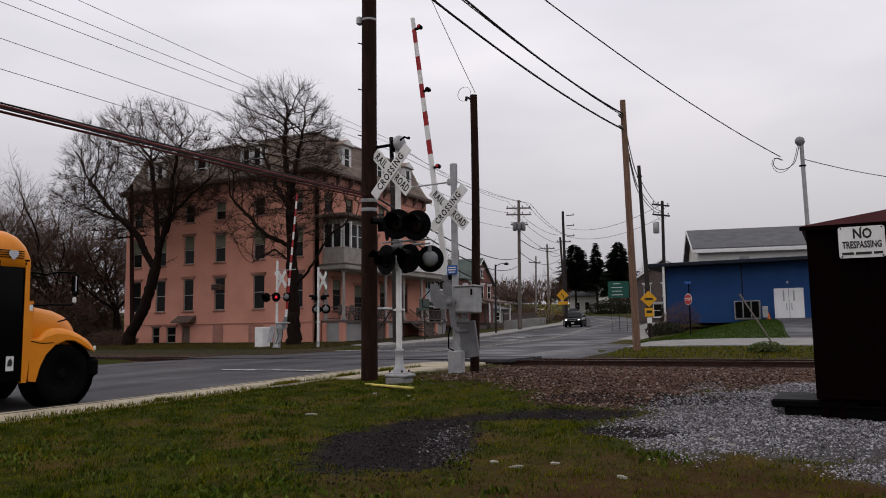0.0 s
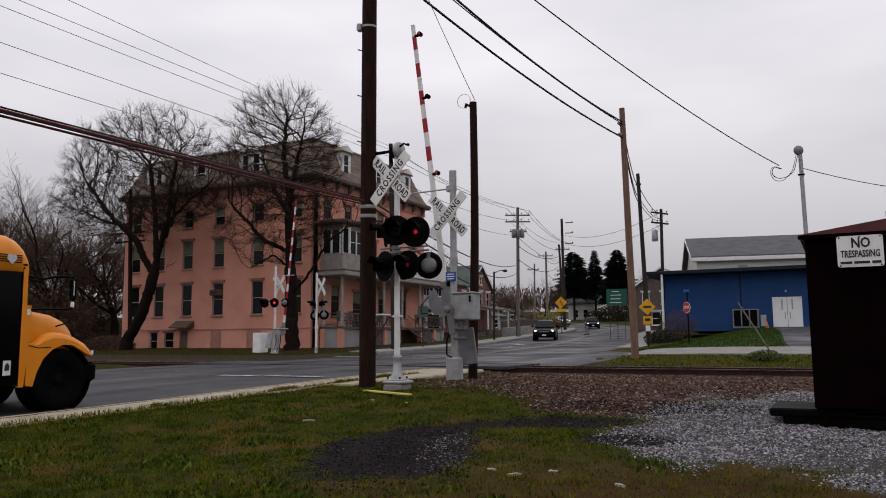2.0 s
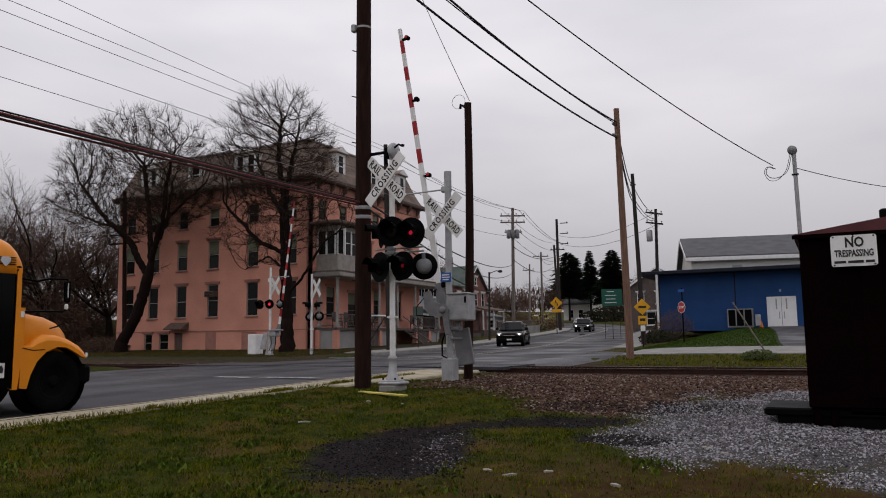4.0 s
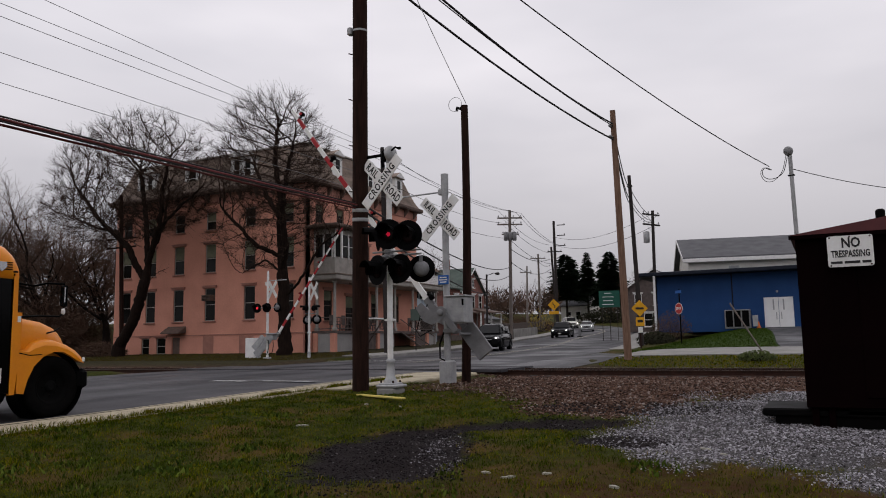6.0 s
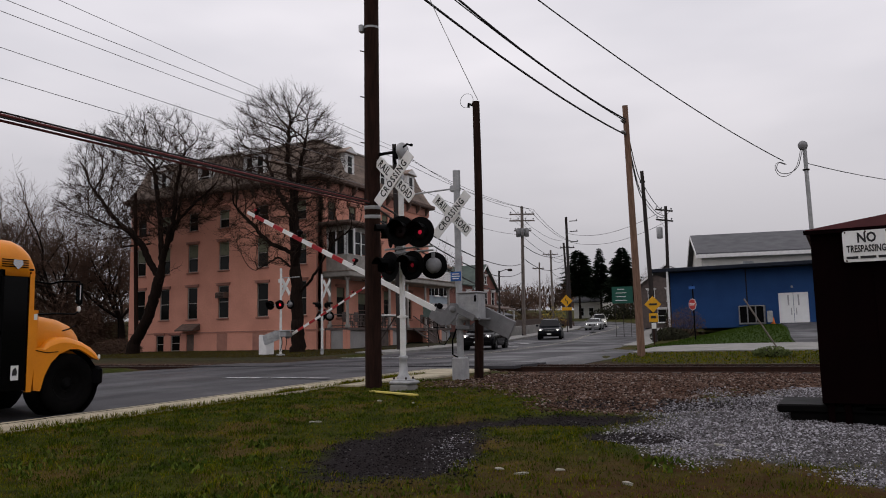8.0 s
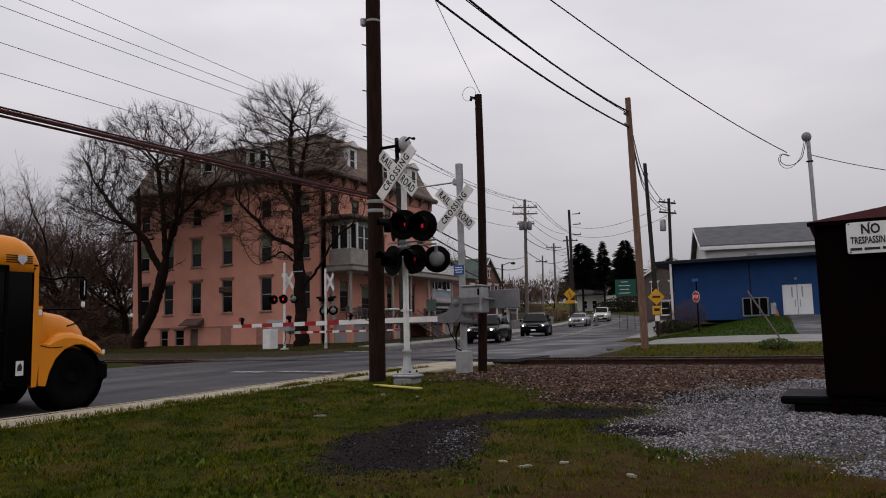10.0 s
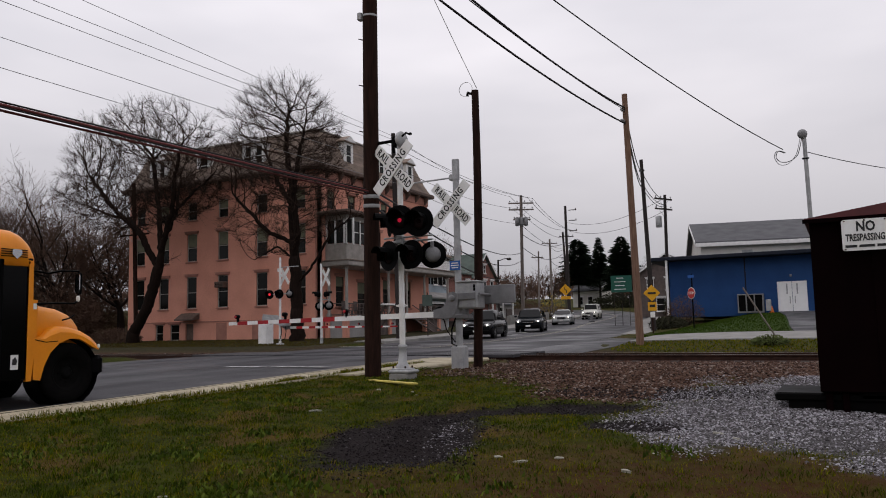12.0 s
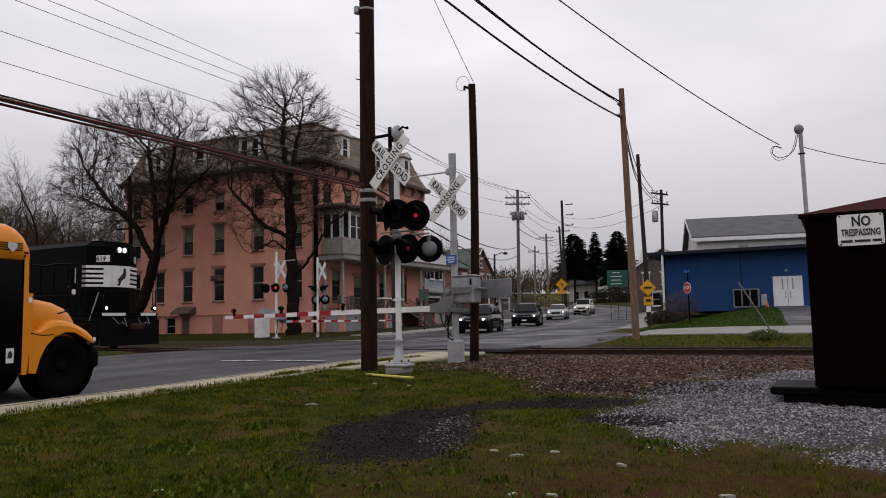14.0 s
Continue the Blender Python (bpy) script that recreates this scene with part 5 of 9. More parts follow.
def sash_window(parent, at, w, h, frame_mat="cream_trim", lintel="pink_trim", blind=0.0, bars=0, deep=0.10):
    """A two-sash window in its opening: local x across, z up from the sill, face towards -y."""
    t = 0.06
    g = Geo()
    for x in (-w / 2 + t / 2, w / 2 - t / 2):
        g.box((x, deep, h / 2), (t, 0.06, h))
    g.box((0, deep, h - t / 2), (w, 0.06, t)).box((0, deep, t / 2), (w, 0.06, t)).box((0, deep - 0.015, h * 0.5), (w, 0.05, 0.05))
    for k in range(bars):
        g.box((-w / 2 + (k + 1) * w / (bars + 1), deep, h / 2), (0.03, 0.04, h))
    win = part("window", g, frame_mat, parent, "", at)
    for z0, z1 in ((t, h * 0.5 - 0.02), (h * 0.5 + 0.02, h - t)):
        part("pane", Geo().box((0, deep + 0.02, (z0 + z1) / 2), (w - 2 * t, 0.012, z1 - z0)), "window_glass", win)
    # a flat panel over the upper pane paints in its greenish reflection
    if blind:
        part("blind", Geo().box((0, deep + 0.008, h - t - h * blind / 2), (w - 2 * t - 0.01, 0.008, h * blind)), "blind", win, "olive panel painted as a reflection in the upper pane")
    part("sill", Geo().box((0, -0.03, -0.05), (w + 0.16, 0.16, 0.10), bevel=0.015), lintel, win)
    if lintel:
        part("lintel", Geo().box((0, -0.04, h + 0.09), (w + 0.30, 0.12, 0.16), bevel=0.02).box((0, -0.06, h + 0.185), (w + 0.38, 0.16, 0.04)), lintel, win)
    return win


def dormer(parent, at, w, h, double=False):
    g = Geo()
    g.box((0, 0.75, h / 2), (w, 1.5, h))
    body = part("dormer", g, "white_trim", parent, "white-framed attic dormer", at)
    g = Geo().prism([(-w / 2 - 0.15, h), (0, h + 0.42), (w / 2 + 0.15, h), (w / 2 + 0.15, h - 0.1), (-w / 2 - 0.15, h - 0.1)], -0.16, 1.6, "y")
    part("dormer_roof", g, "slate", body)
    g = Geo().prism([(-w / 2 - 0.16, h - 0.03), (0, h + 0.40), (w / 2 + 0.16, h - 0.03)], -0.19, -0.162, "y")
    part("pediment", g, "white_trim", body)
    panes = [(-w * 0.23, w * 0.22), (w * 0.23, w * 0.22)] if double else [(0, w * 0.44)]
    for x, pw in panes:
        for z in (0.28, 0.72):
            part("pane", Geo().box((x, -0.004, h * z * 0.92), (pw, 0.012, h * 0.38)), "window_glass", body)
        part("sash_bar", Geo().box((x, -0.012, h * 0.46), (pw, 0.02, 0.05)), "white_trim", body)


def mansard(parent, x0, x1, y0, y1, z0, z1):
    """A slate mansard: courses of slates curving in and up, over a bracketed eaves cornice."""
    n = 11
    for k in range(n):
        a, b = k / n, (k + 1) / n
        ins = lambda f: 1.15 * (f ** 0.8)
        za, zb = z0 + (z1 - z0) * a, z0 + (z1 - z0) * b
        ia, ib = ins(a), ins(b)
        g = Geo()
        lip = 0.03
        r0 = [(x0 + ia - lip, y0 + ia - lip, za), (x1 - ia + lip, y0 + ia - lip, za), (x1 - ia + lip, y1 - ia + lip, za), (x0 + ia - lip, y1 - ia + lip, za)]
        r1 = [(x0 + ib, y0 + ib, zb + 0.02), (x1 - ib, y0 + ib, zb + 0.02), (x1 - ib, y1 - ib, zb + 0.02), (x0 + ib, y1 - ib, zb + 0.02)]
        g.loft([r0, r1], False)
        part("slate_course", g, "slate", parent)
    i = 1.15
    top = Geo()
    e = 0.12
    top.box(((x0 + x1) / 2, (y0 + y1) / 2, z1 + 0.06), (x1 - x0 - 2 * i + 2 * e, y1 - y0 - 2 * i + 2 * e, 0.14), bevel=0.03)
    part("curb_moulding", top, "cream_trim", parent)
    cx, cy = (x0 + x1) / 2, (y0 + y1) / 2
    cap = Geo().loft([[(x0 + i, y0 + i, z1 + 0.13), (x1 - i, y0 + i, z1 + 0.13), (x1 - i, y1 - i, z1 + 0.13), (x0 + i, y1 - i, z1 + 0.13)], [(x0 + 6, cy - 1, z1 + 0.9), (x1 - 5, cy - 1, z1 + 0.9), (x1 - 5, cy + 1, z1 + 0.9), (x0 + 6, cy + 1, z1 + 0.9)]], False)
    part("upper_roof", cap, "slate", parent)


def pink_building():
    X0, X1, Y0, Y1, Z0, ZE = -49.4, -30.95, 41.45, 56.6, 0.30, 12.25
    b = thing("apartment_building", "large pink-painted four-storey building with a slate mansard roof", "building")
    cols = [(1.25, 1), (3.85, 1), (6.72, 1), (9.78, 1), (13.42, 1), (16.75, 1)]
    rows = [(3.08, 5.42, 1.0), (6.55, 8.62, 1.0), (9.65, 10.98, 0.95)]
    wins, ops = [], []
    for i, (u, _) in enumerate(cols):
        for j, (a, c, w) in enumerate(rows):
            ops.append((u - w / 2, u + w / 2, a, c))
            wins.append((u, a, w, c - a, (0.44 if j == 1 else (0.5 if j == 2 and i % 2 else 0.0))))
    for u, w, a, c in ((3.45, 0.80, 0.62, 1.93), (5.05, 0.95, 0.75, 1.93)):
        ops.append((u - w / 2, u + w / 2, a, c))
        wins.append((u, a, w, c - a, 0.0))
    ops.append((6.15, 6.95, 0.46, 1.98))
    front = wall_with_openings("wall", b, pose(X0, Y0, 0), X1 - X0, Z0, ZE, ops, "pink", label="weathered salmon-pink stucco wall")
    for u, a, w, h, bl in wins:
        sash_window(b, pose(X0 + u, Y0, a), w, h, "cream_trim", "pink_trim", bl)
    part("basement_door", Geo().box((X0 + 6.55, Y0 + 0.12, 1.2), (0.78, 0.06, 1.5), bevel=0.01), "brown_trim", b, "dark brown basement door")
    part("awning", Geo().prism([(Y0 + 0.0, 2.75), (Y0 - 0.75, 2.30), (Y0 - 0.75, 2.20), (Y0, 2.30)], X0 + 5.75, X0 + 7.55, "x"), "brown_trim", b, "small dark hood over the basement door")
    part("band", Geo().box(((X0 + X1) / 2, Y0 - 0.02, 2.08), (X1 - X0, 0.06, 0.07)), "pink_trim", b)
    for u, w in ((9.7, 1.0), (13.2, 1.3)):
        part("blocked_opening", Geo().box((X0 + u, Y0 - 0.005, 1.28), (w, 0.03, 1.42), bevel=0.01), "pink_trim", b)
    ac = part("air_conditioner", Geo().box((X0 + 9.78, Y0 - 0.15, 4.72), (0.85, 0.55, 0.42), bevel=0.03), "brown_trim", b, "window air conditioner")
    for k in range(3):
        part("grille_slat", Geo().box((X0 + 9.78, Y0 - 0.43, 4.62 + 0.1 * k), (0.7, 0.02, 0.03)), "black_paint", ac)
    part("downpipe", Geo().tube([(X0 + 18.2, Y0 - 0.08, 12.0), (X0 + 18.2, Y0 - 0.08, 0.6)], 0.05, 8), "pink_trim", b)
    # road side
    yops, ywins = [], []
    for u, w, a, c in ((1.3, 0.9, 9.6, 10.9), (3.8, 0.9, 9.6, 10.9), (8.2, 0.9, 9.6, 10.9), (12.4, 0.9, 9.6, 10.9), (7.2, 1.0, 6.5, 8.6), (10.2, 1.0, 6.5, 8.6), (13.2, 1.0, 6.5, 8.6), (2.3, 1.0, 2.9, 5.0), (5.0, 1.1, 2.2, 4.7), (8.4, 1.0, 2.9, 5.0), (11.6, 1.0, 2.9, 5.0)):
        yops.append((u - w / 2, u + w / 2, a, c))
        ywins.append((u, a, w, c - a))
    R = pose(X1, Y0, 0, 0, 0, 90)
    wall_with_openings("wall", b, R, Y1 - Y0, Z0, ZE, yops, "pink")
    for u, a, w, h in ywins:
        sash_window(b, R @ pose(u, 0, a), w, h, "brown_trim", "pink_trim", 0.3)
    part("wall", Geo().box((X0 + 0.11, (Y0 + Y1) / 2, (Z0 + ZE) / 2), (0.22, Y1 - Y0 - 0.5, ZE - Z0)), "pink", b)
    part("wall", Geo().box(((X0 + X1) / 2, Y1 - 0.11, (Z0 + ZE) / 2), (X1 - X0 - 0.5, 0.22, ZE - Z0)), "pink", b)
    part("inner_floor", Geo().box(((X0 + X1) / 2, (Y0 + Y1) / 2, 6.0), (X1 - X0 - 0.6, Y1 - Y0 - 0.6, 0.2)), "brown_trim", b)
    # cornice with brackets
    part("cornice", Geo().box(((X0 + X1) / 2, (Y0 + Y1) / 2, ZE + 0.17), (X1 - X0 + 1.0, Y1 - Y0 + 1.0, 0.34), bevel=0.08), "brown_trim", b, "dark brown bracketed eaves cornice")
    part("frieze", Geo().box(((X0 + X1) / 2, Y0 - 0.03, ZE - 0.35), (X1 - X0 + 0.1, 0.10, 0.6)).box((X1 + 0.03, (Y0 + Y1) / 2, ZE - 0.35), (0.10, Y1 - Y0 + 0.1, 0.6)), "pink_trim", b)
    br = Geo().prism([(0, 0.0), (-0.42, 0.0), (-0.40, -0.18), (-0.12, -0.55), (0, -0.62)], -0.07, 0.07, "x").mesh("bracket", "brown_trim")
    for k in range(12):
        part("bracket", br, None, b, "", pose(X0 + 0.6 + k * 1.5, Y0 - 0.05, ZE))
    for k in range(10):
        part("bracket", br, None, b, "", pose(X1 + 0.05, Y0 + 0.6 + k * 1.55, ZE, 0, 0, 90))
    mansard(b, X0 - 0.25, X1 + 0.25, Y0 - 0.25, Y1 + 0.25, ZE + 0.34, 15.25)
    dormer(b, pose(-36.9, Y0 + 0.15, 13.0), 2.2, 1.85, True)
    dormer(b, pose(-41.8, Y0 + 0.25, 13.0), 1.5, 1.6)
    dormer(b, pose(-46.5, Y0 + 0.15, 12.9), 1.9, 1.8, True)
    for y in (45.15, 49.6, 54.0):
        dormer(b, pose(X1 - 0.15, y, 12.95, 0, 0, 90), 1.15, 1.95)
    # porch along the road side, with an enclosed upper bay at its corner
    PX, PA, PB = -29.1, 41.9, 57.0
    part("porch_floor", Geo().box(((X1 + PX) / 2, (PA + PB) / 2, 2.08), (PX - X1, PB - PA, 0.16)), "porch_wood", b, "dark wooden porch floor")
    part("porch_roof", Geo().box(((X1 + PX) / 2 + 0.1, (PA + PB) / 2, 5.72), (PX - X1 + 0.5, PB - PA + 0.5, 0.36), bevel=0.06), "cream_trim", b, "cream porch roof edge")
    part("porch_roof_cover", Geo().box(((X1 + PX) / 2 + 0.1, (PA + PB) / 2, 5.93), (PX - X1 + 0.6, PB - PA + 0.6, 0.06)), "slate", b)
    col = Geo().box((0, 0, 0.12), (0.28, 0.28, 0.24), bevel=0.03).cyl((0, 0, 0.24), (0, 0, 3.2), 0.11, 0.095, 12).box((0, 0, 3.28), (0.26, 0.26, 0.16), bevel=0.03).mesh("porch_column", "cream_trim")
    for y in (42.1, 47.4, 50.0, 52.8, 56.8):
        part("porch_column", col, None, b, "round cream porch column", pose(PX - 0.15, y, 2.16))
    part("porch_column", col, None, b, "", pose(X1 + 0.3, 42.05, 2.16))
    for a, c in ((42.2, 47.3), (47.5, 49.9), (52.9, 56.7)):
        rail = part("porch_rail", Geo().box((PX - 0.15, (a + c) / 2, 3.05), (0.07, c - a, 0.07)).box((PX - 0.15, (a + c) / 2, 2.30), (0.06, c - a, 0.06)), "porch_wood", b)
        n = int((c - a) / 0.16)
        for k in range(n):
            part("baluster", Geo().box((PX - 0.15, a + (k + 0.5) * (c - a) / n, 2.68), (0.035, 0.035, 0.7)), "porch_wood", rail)
    part("porch_rail", Geo().box(((X1 + PX) / 2, 42.05, 3.05), (PX - X1 - 0.5, 0.07, 0.07)).box(((X1 + PX) / 2, 42.05, 2.30), (PX - X1 - 0.5, 0.06, 0.06)), "porch_wood", b)
    for k, (a, c) in enumerate(((42.0, 44.4), (44.4, 47.4), (47.4, 50.0), (52.8, 55.0), (55.0, 56.9))):
        part("skirting_panel", Geo().box((PX - 0.18, (a + c) / 2, 1.30), (0.05, c - a - 0.30, 1.38), bevel=0.01), "siding_grey" if k % 2 == 0 else "porch_wood", b)
        part("porch_pier", Geo().box((PX - 0.2, a + 0.05, 1.24), (0.36, 0.34, 1.55), bevel=0.01), "pink", b)
    part("skirting_panel", Geo().box(((X1 + PX) / 2, 41.98, 1.30), (PX - X1 - 0.7, 0.05, 1.38), bevel=0.01), "siding_grey", b)
    part("porch_pier", Geo().box((X1 + 0.28, 41.98, 1.24), (0.34, 0.3, 1.55), bevel=0.01), "pink", b)
    part("balcony_parapet", Geo().box((PX - 0.05, 52.9, 6.32), (0.10, 8.2, 0.80), bevel=0.02), "white_trim", b, "white boarded balcony parapet")
    part("parapet_cap", Geo().box((PX - 0.05, 52.9, 6.75), (0.20, 8.3, 0.07), bevel=0.02), "white_trim", b)
    for k in range(5):
        part("parapet_groove", Geo().box((PX + 0.003, 52.9, 6.04 + 0.14 * k), (0.012, 8.1, 0.012)), "cream_trim", b)
    bay = part("upper_bay", Geo().box(((X1 + PX) / 2 - 0.05, 44.1, 6.5), (PX - X1 - 0.1, 4.1, 1.2), bevel=0.02).box(((X1 + PX) / 2 - 0.05, 44.1, 8.85), (PX - X1 - 0.1, 4.1, 0.35)), "cream_trim", b, "enclosed cream sun porch over the corner")
    part("bay_roof", Geo().box(((X1 + PX) / 2 + 0.05, 44.0, 9.18), (PX - X1 + 0.9, 5.2, 0.24), bevel=0.06), "brown_trim", bay)
    for k in range(6):
        part("bay_post", Geo().box((PX - 0.13, 42.12 + k * 0.79, 7.9), (0.10, 0.12, 1.7)), "white_trim", bay)
    for k in range(4):
        part("bay_post", Geo().box((X1 + 0.1 + k * 0.72, 42.10, 7.9), (0.12, 0.10, 1.7)), "white_trim", bay)
    for k in range(5):
        part("bay_pane", Geo().box((PX - 0.15, 42.52 + k * 0.79, 7.9), (0.012, 0.66, 1.55)), "window_glass", bay)
        part("bay_bar", Geo().box((PX - 0.13, 42.52 + k * 0.79, 7.9), (0.04, 0.66, 0.04)), "white_trim", bay)
    for k in range(3):
        part("bay_pane", Geo().box((X1 + 0.46 + k * 0.72, 42.12, 7.9), (0.60, 0.012, 1.55)), "window_glass", bay)
    # steps to the porch and a small lit lantern
    for k in range(7):
        part("porch_step", Geo().box((PX + 0.15 + k * 0.28, 51.4, 1.95 - k * 0.19), (0.30, 1.5, 0.06)), "porch_wood", b)
    for y in (50.6, 52.2):
        part("stair_rail", Geo().tube([(PX, y, 3.05), (PX + 2.0, y, 1.75), (PX + 2.0, y, 0.85)], 0.035, 6).tube([(PX, y, 2.1), (PX + 1.95, y, 0.85)], 0.06, 6), "porch_wood", b)
    part("porch_lantern", Geo().box((X1 + 0.25, 47.0, 4.35), (0.16, 0.16, 0.3), bevel=0.03), "black_paint", b)
    part("lantern_glow", Geo().box((X1 + 0.35, 47.0, 4.36), (0.02, 0.1, 0.16)), "lamp_white", b, "small lit porch lamp")
    part("porch_canopy", Geo().box((PX + 0.9, 44.9, 2.95), (1.7, 1.6, 0.12), bevel=0.04), "white_trim", b, "white flat entrance canopy")
    for y in (44.3, 45.5):
        part("canopy_strut", Geo().tube([(PX + 1.5, y, 2.9), (PX + 0.1, y, 1.0)], 0.05, 6), "porch_wood", b)


def gable_house(name, label, x0, x1, y0, y1, z0, ze, ridge, wall, roof, axis="y", wins=(), shutters=False):
    """A plain house: walls, gable roof with the ridge along an axis, and windows on the road side (+x) and the near side (-y)."""
    h = thing(name, label, "house")
    part("wall", Geo().box(((x0 + x1) / 2, (y0 + y1) / 2, (z0 + ze) / 2), (x1 - x0, y1 - y0, ze - z0)), wall, h)
    cx, cy, o = (x0 + x1) / 2, (y0 + y1) / 2, 0.35
    if axis == "y":
        part("gable", Geo().prism([(x0, ze), (x1, ze), (cx, ridge - 0.12)], y0 + 0.01, y1 - 0.01, "y"), wall, h)
        for s, xe in ((1, x1), (-1, x0)):
            part("roof_slope", Geo().prism([(cx, ridge), (xe + s * o, ze - o * (ridge - ze) / (x1 - cx)), (xe + s * o, ze - o * (ridge - ze) / (x1 - cx) + 0.14), (cx, ridge + 0.14)], y0 - o, y1 + o, "y"), roof, h)
        for y in (y0 - o - 0.02,):
            for s, xe in ((1, x1), (-1, x0)):
                part("barge_board", Geo().prism([(cx, ridge - 0.05), (xe + s * o, ze - o * (ridge - ze) / (x1 - cx) - 0.05), (xe + s * o, ze - o * (ridge - ze) / (x1 - cx) + 0.15), (cx, ridge + 0.15)], y - 0.03, y, "y"), "white_trim", h)
    else:
        part("gable", Geo().prism([(y0, ze), (y1, ze), (cy, ridge - 0.12)], x0 + 0.01, x1 - 0.01, "x"), wall, h)
        for s, ye in ((1, y1), (-1, y0)):
            part("roof_slope", Geo().prism([(cy, ridge), (ye + s * o, ze - o * (ridge - ze) / (y1 - cy)), (ye + s * o, ze - o * (ridge - ze) / (y1 - cy) + 0.14), (cy, ridge + 0.14)], x0 - o, x1 + o, "x"), roof, h)
            part("barge_board", Geo().prism([(cy, ridge - 0.05), (ye + s * o, ze - o * (ridge - ze) / (y1 - cy) - 0.05), (ye + s * o, ze - o * (ridge - ze) / (y1 - cy) + 0.15), (cy, ridge + 0.15)], x1 + o, x1 + o + 0.03, "x"), "white_trim", h)
    for side, u, z, w, hh in wins:
        m = pose(x1 + 0.09, u, z, 0, 0, 90) if side == "x" else pose(u, y0 - 0.09, z)
        win = sash_window(h, m, w, hh, "white_trim", "white_trim", 0.0, deep=0.03)
        if shutters:
            for s in (-1, 1):
                part("shutter", Geo().box((s * (w / 2 + 0.22), 0.0, hh / 2), (0.38, 0.05, hh), bevel=0.01), "black_paint", win, "dark shutter")
    return h


def porch(house, x0, x1, y0, y1, zf, zc, mat="cream_trim", roof="slate"):
    part("porch_roof", Geo().loft([[(x0, y0, zc + 0.7), (x0, y1, zc + 0.7), (x0, y1, zc + 0.55), (x0, y0, zc + 0.55)], [(x1 + 0.2, y0, zc + 0.15), (x1 + 0.2, y1, zc + 0.15), (x1 + 0.2, y1, zc), (x1 + 0.2, y0, zc)]], False), roof, house)
    part("porch_floor", Geo().box(((x0 + x1) / 2, (y0 + y1) / 2, zf - 0.3), (x1 - x0, y1 - y0, 0.6)), "porch_wood", house)
    n = max(2, int((y1 - y0) / 2.5) + 1)
    for k in range(n):
        part("porch_post", Geo().box((x1 - 0.1, y0 + 0.1 + k * (y1 - y0 - 0.2) / (n - 1), (zf + zc) / 2), (0.14, 0.14, zc - zf)), mat, house)


def street_houses():
    b = gable_house("row_house", "pale blue-grey clapboard house with dark shutters", -39.9, -33.0, 58.4, 64.2, 0.9, 8.0, 9.8, "siding_blue", "slate", "y",
                    [("x", 59.6, 5.2, 0.9, 1.7), ("x", 61.6, 5.2, 0.9, 1.7), ("x", 63.3, 5.2, 0.8, 1.7), ("x", 60.0, 2.0, 1.4, 1.4), ("y", -34.2, 5.2, 0.9, 1.7), ("y", -36.4, 5.2, 0.9, 1.7)], True)
    part("bay_window", Geo().box((-32.5, 60.2, 2.6), (1.0, 2.6, 2.0), bevel=0.05), "white_trim", b)
    part("bay_glass", Geo().box((-31.98, 60.2, 2.8), (0.02, 2.2, 1.2)), "window_glass", b)
    part("pent_roof", Geo().loft([[(-32.9, 58.4, 4.5), (-32.9, 64.2, 4.5), (-32.9, 64.2, 4.3), (-32.9, 58.4, 4.3)], [(-31.6, 58.4, 4.0), (-31.6, 64.2, 4.0), (-31.6, 64.2, 3.85), (-31.6, 58.4, 3.85)]], False), "siding_grey", b)
    r = gable_house("brick_house", "red brick house with a green-grey gable roof", -44, -34.5, 65.0, 72.6, 1.1, 6.8, 9.0, "brick_red", "green_roof", "y",
                    [("x", 66.6, 4.6, 0.8, 1.5), ("x", 69.0, 4.6, 0.8, 1.5), ("x", 71.4, 4.6, 0.8, 1.5)])
    porch(r, -34.5, -32.4, 65.2, 72.4, 1.9, 4.1, "porch_wood", "brown_trim")
    t = gable_house("brick_house", "pinkish red row house with white trimmed gable", -44, -35.3, 74.4, 80.6, 1.4, 6.7, 9.3, "brick_red", "green_roof", "x",
                    [("x", 75.6, 4.9, 0.8, 1.5), ("x", 77.5, 4.9, 0.8, 1.5), ("x", 79.4, 4.9, 0.8, 1.5), ("x", 77.5, 7.2, 0.6, 0.9)])
    part("chimney", Geo().box((-38.5, 77.5, 9.8), (0.6, 0.8, 1.6), bevel=0.03), "brick_red", t)
    porch(t, -35.3, -33.0, 74.6, 80.4, 2.2, 4.3, "white_trim", "brown_trim")
    low = gable_house("garage", "low grey shed with a flat-pitched roof", -44, -38, 84, 92, 1.8, 4.0, 4.8, "siding_grey", "grey_roof", "y", [("x", 88, 2.6, 1.2, 1.0)])
    w = gable_house("far_house", "white low house far up the road", -48.6, -43.2, 150, 160, 4.2, 8.0, 10.0, "white_wall", "grey_roof", "x", [("y", x, 5.2, 1.0, 1.6) for x in (-47, -45)])
    w2 = gable_house("far_house", "weathered dark house with pale trim beyond the blue building", -20.5, -14.5, 88, 97, 2.0, 7.0, 9.0, "porch_wood", "grey_roof", "y", [("y", -19.3, 5.0, 0.8, 1.3), ("y", -17.2, 5.0, 0.8, 1.3), ("y", -18.2, 2.6, 1.0, 1.5)])
    w3 = gable_house("far_house", "weathered grey house behind the street poles", -54, -46, 96, 106, 2.4, 6.4, 8.0, "porch_wood", "grey_roof", "y", [("x", 99, 4.8, 0.9, 1.5), ("x", 103, 4.8, 0.9, 1.5)])


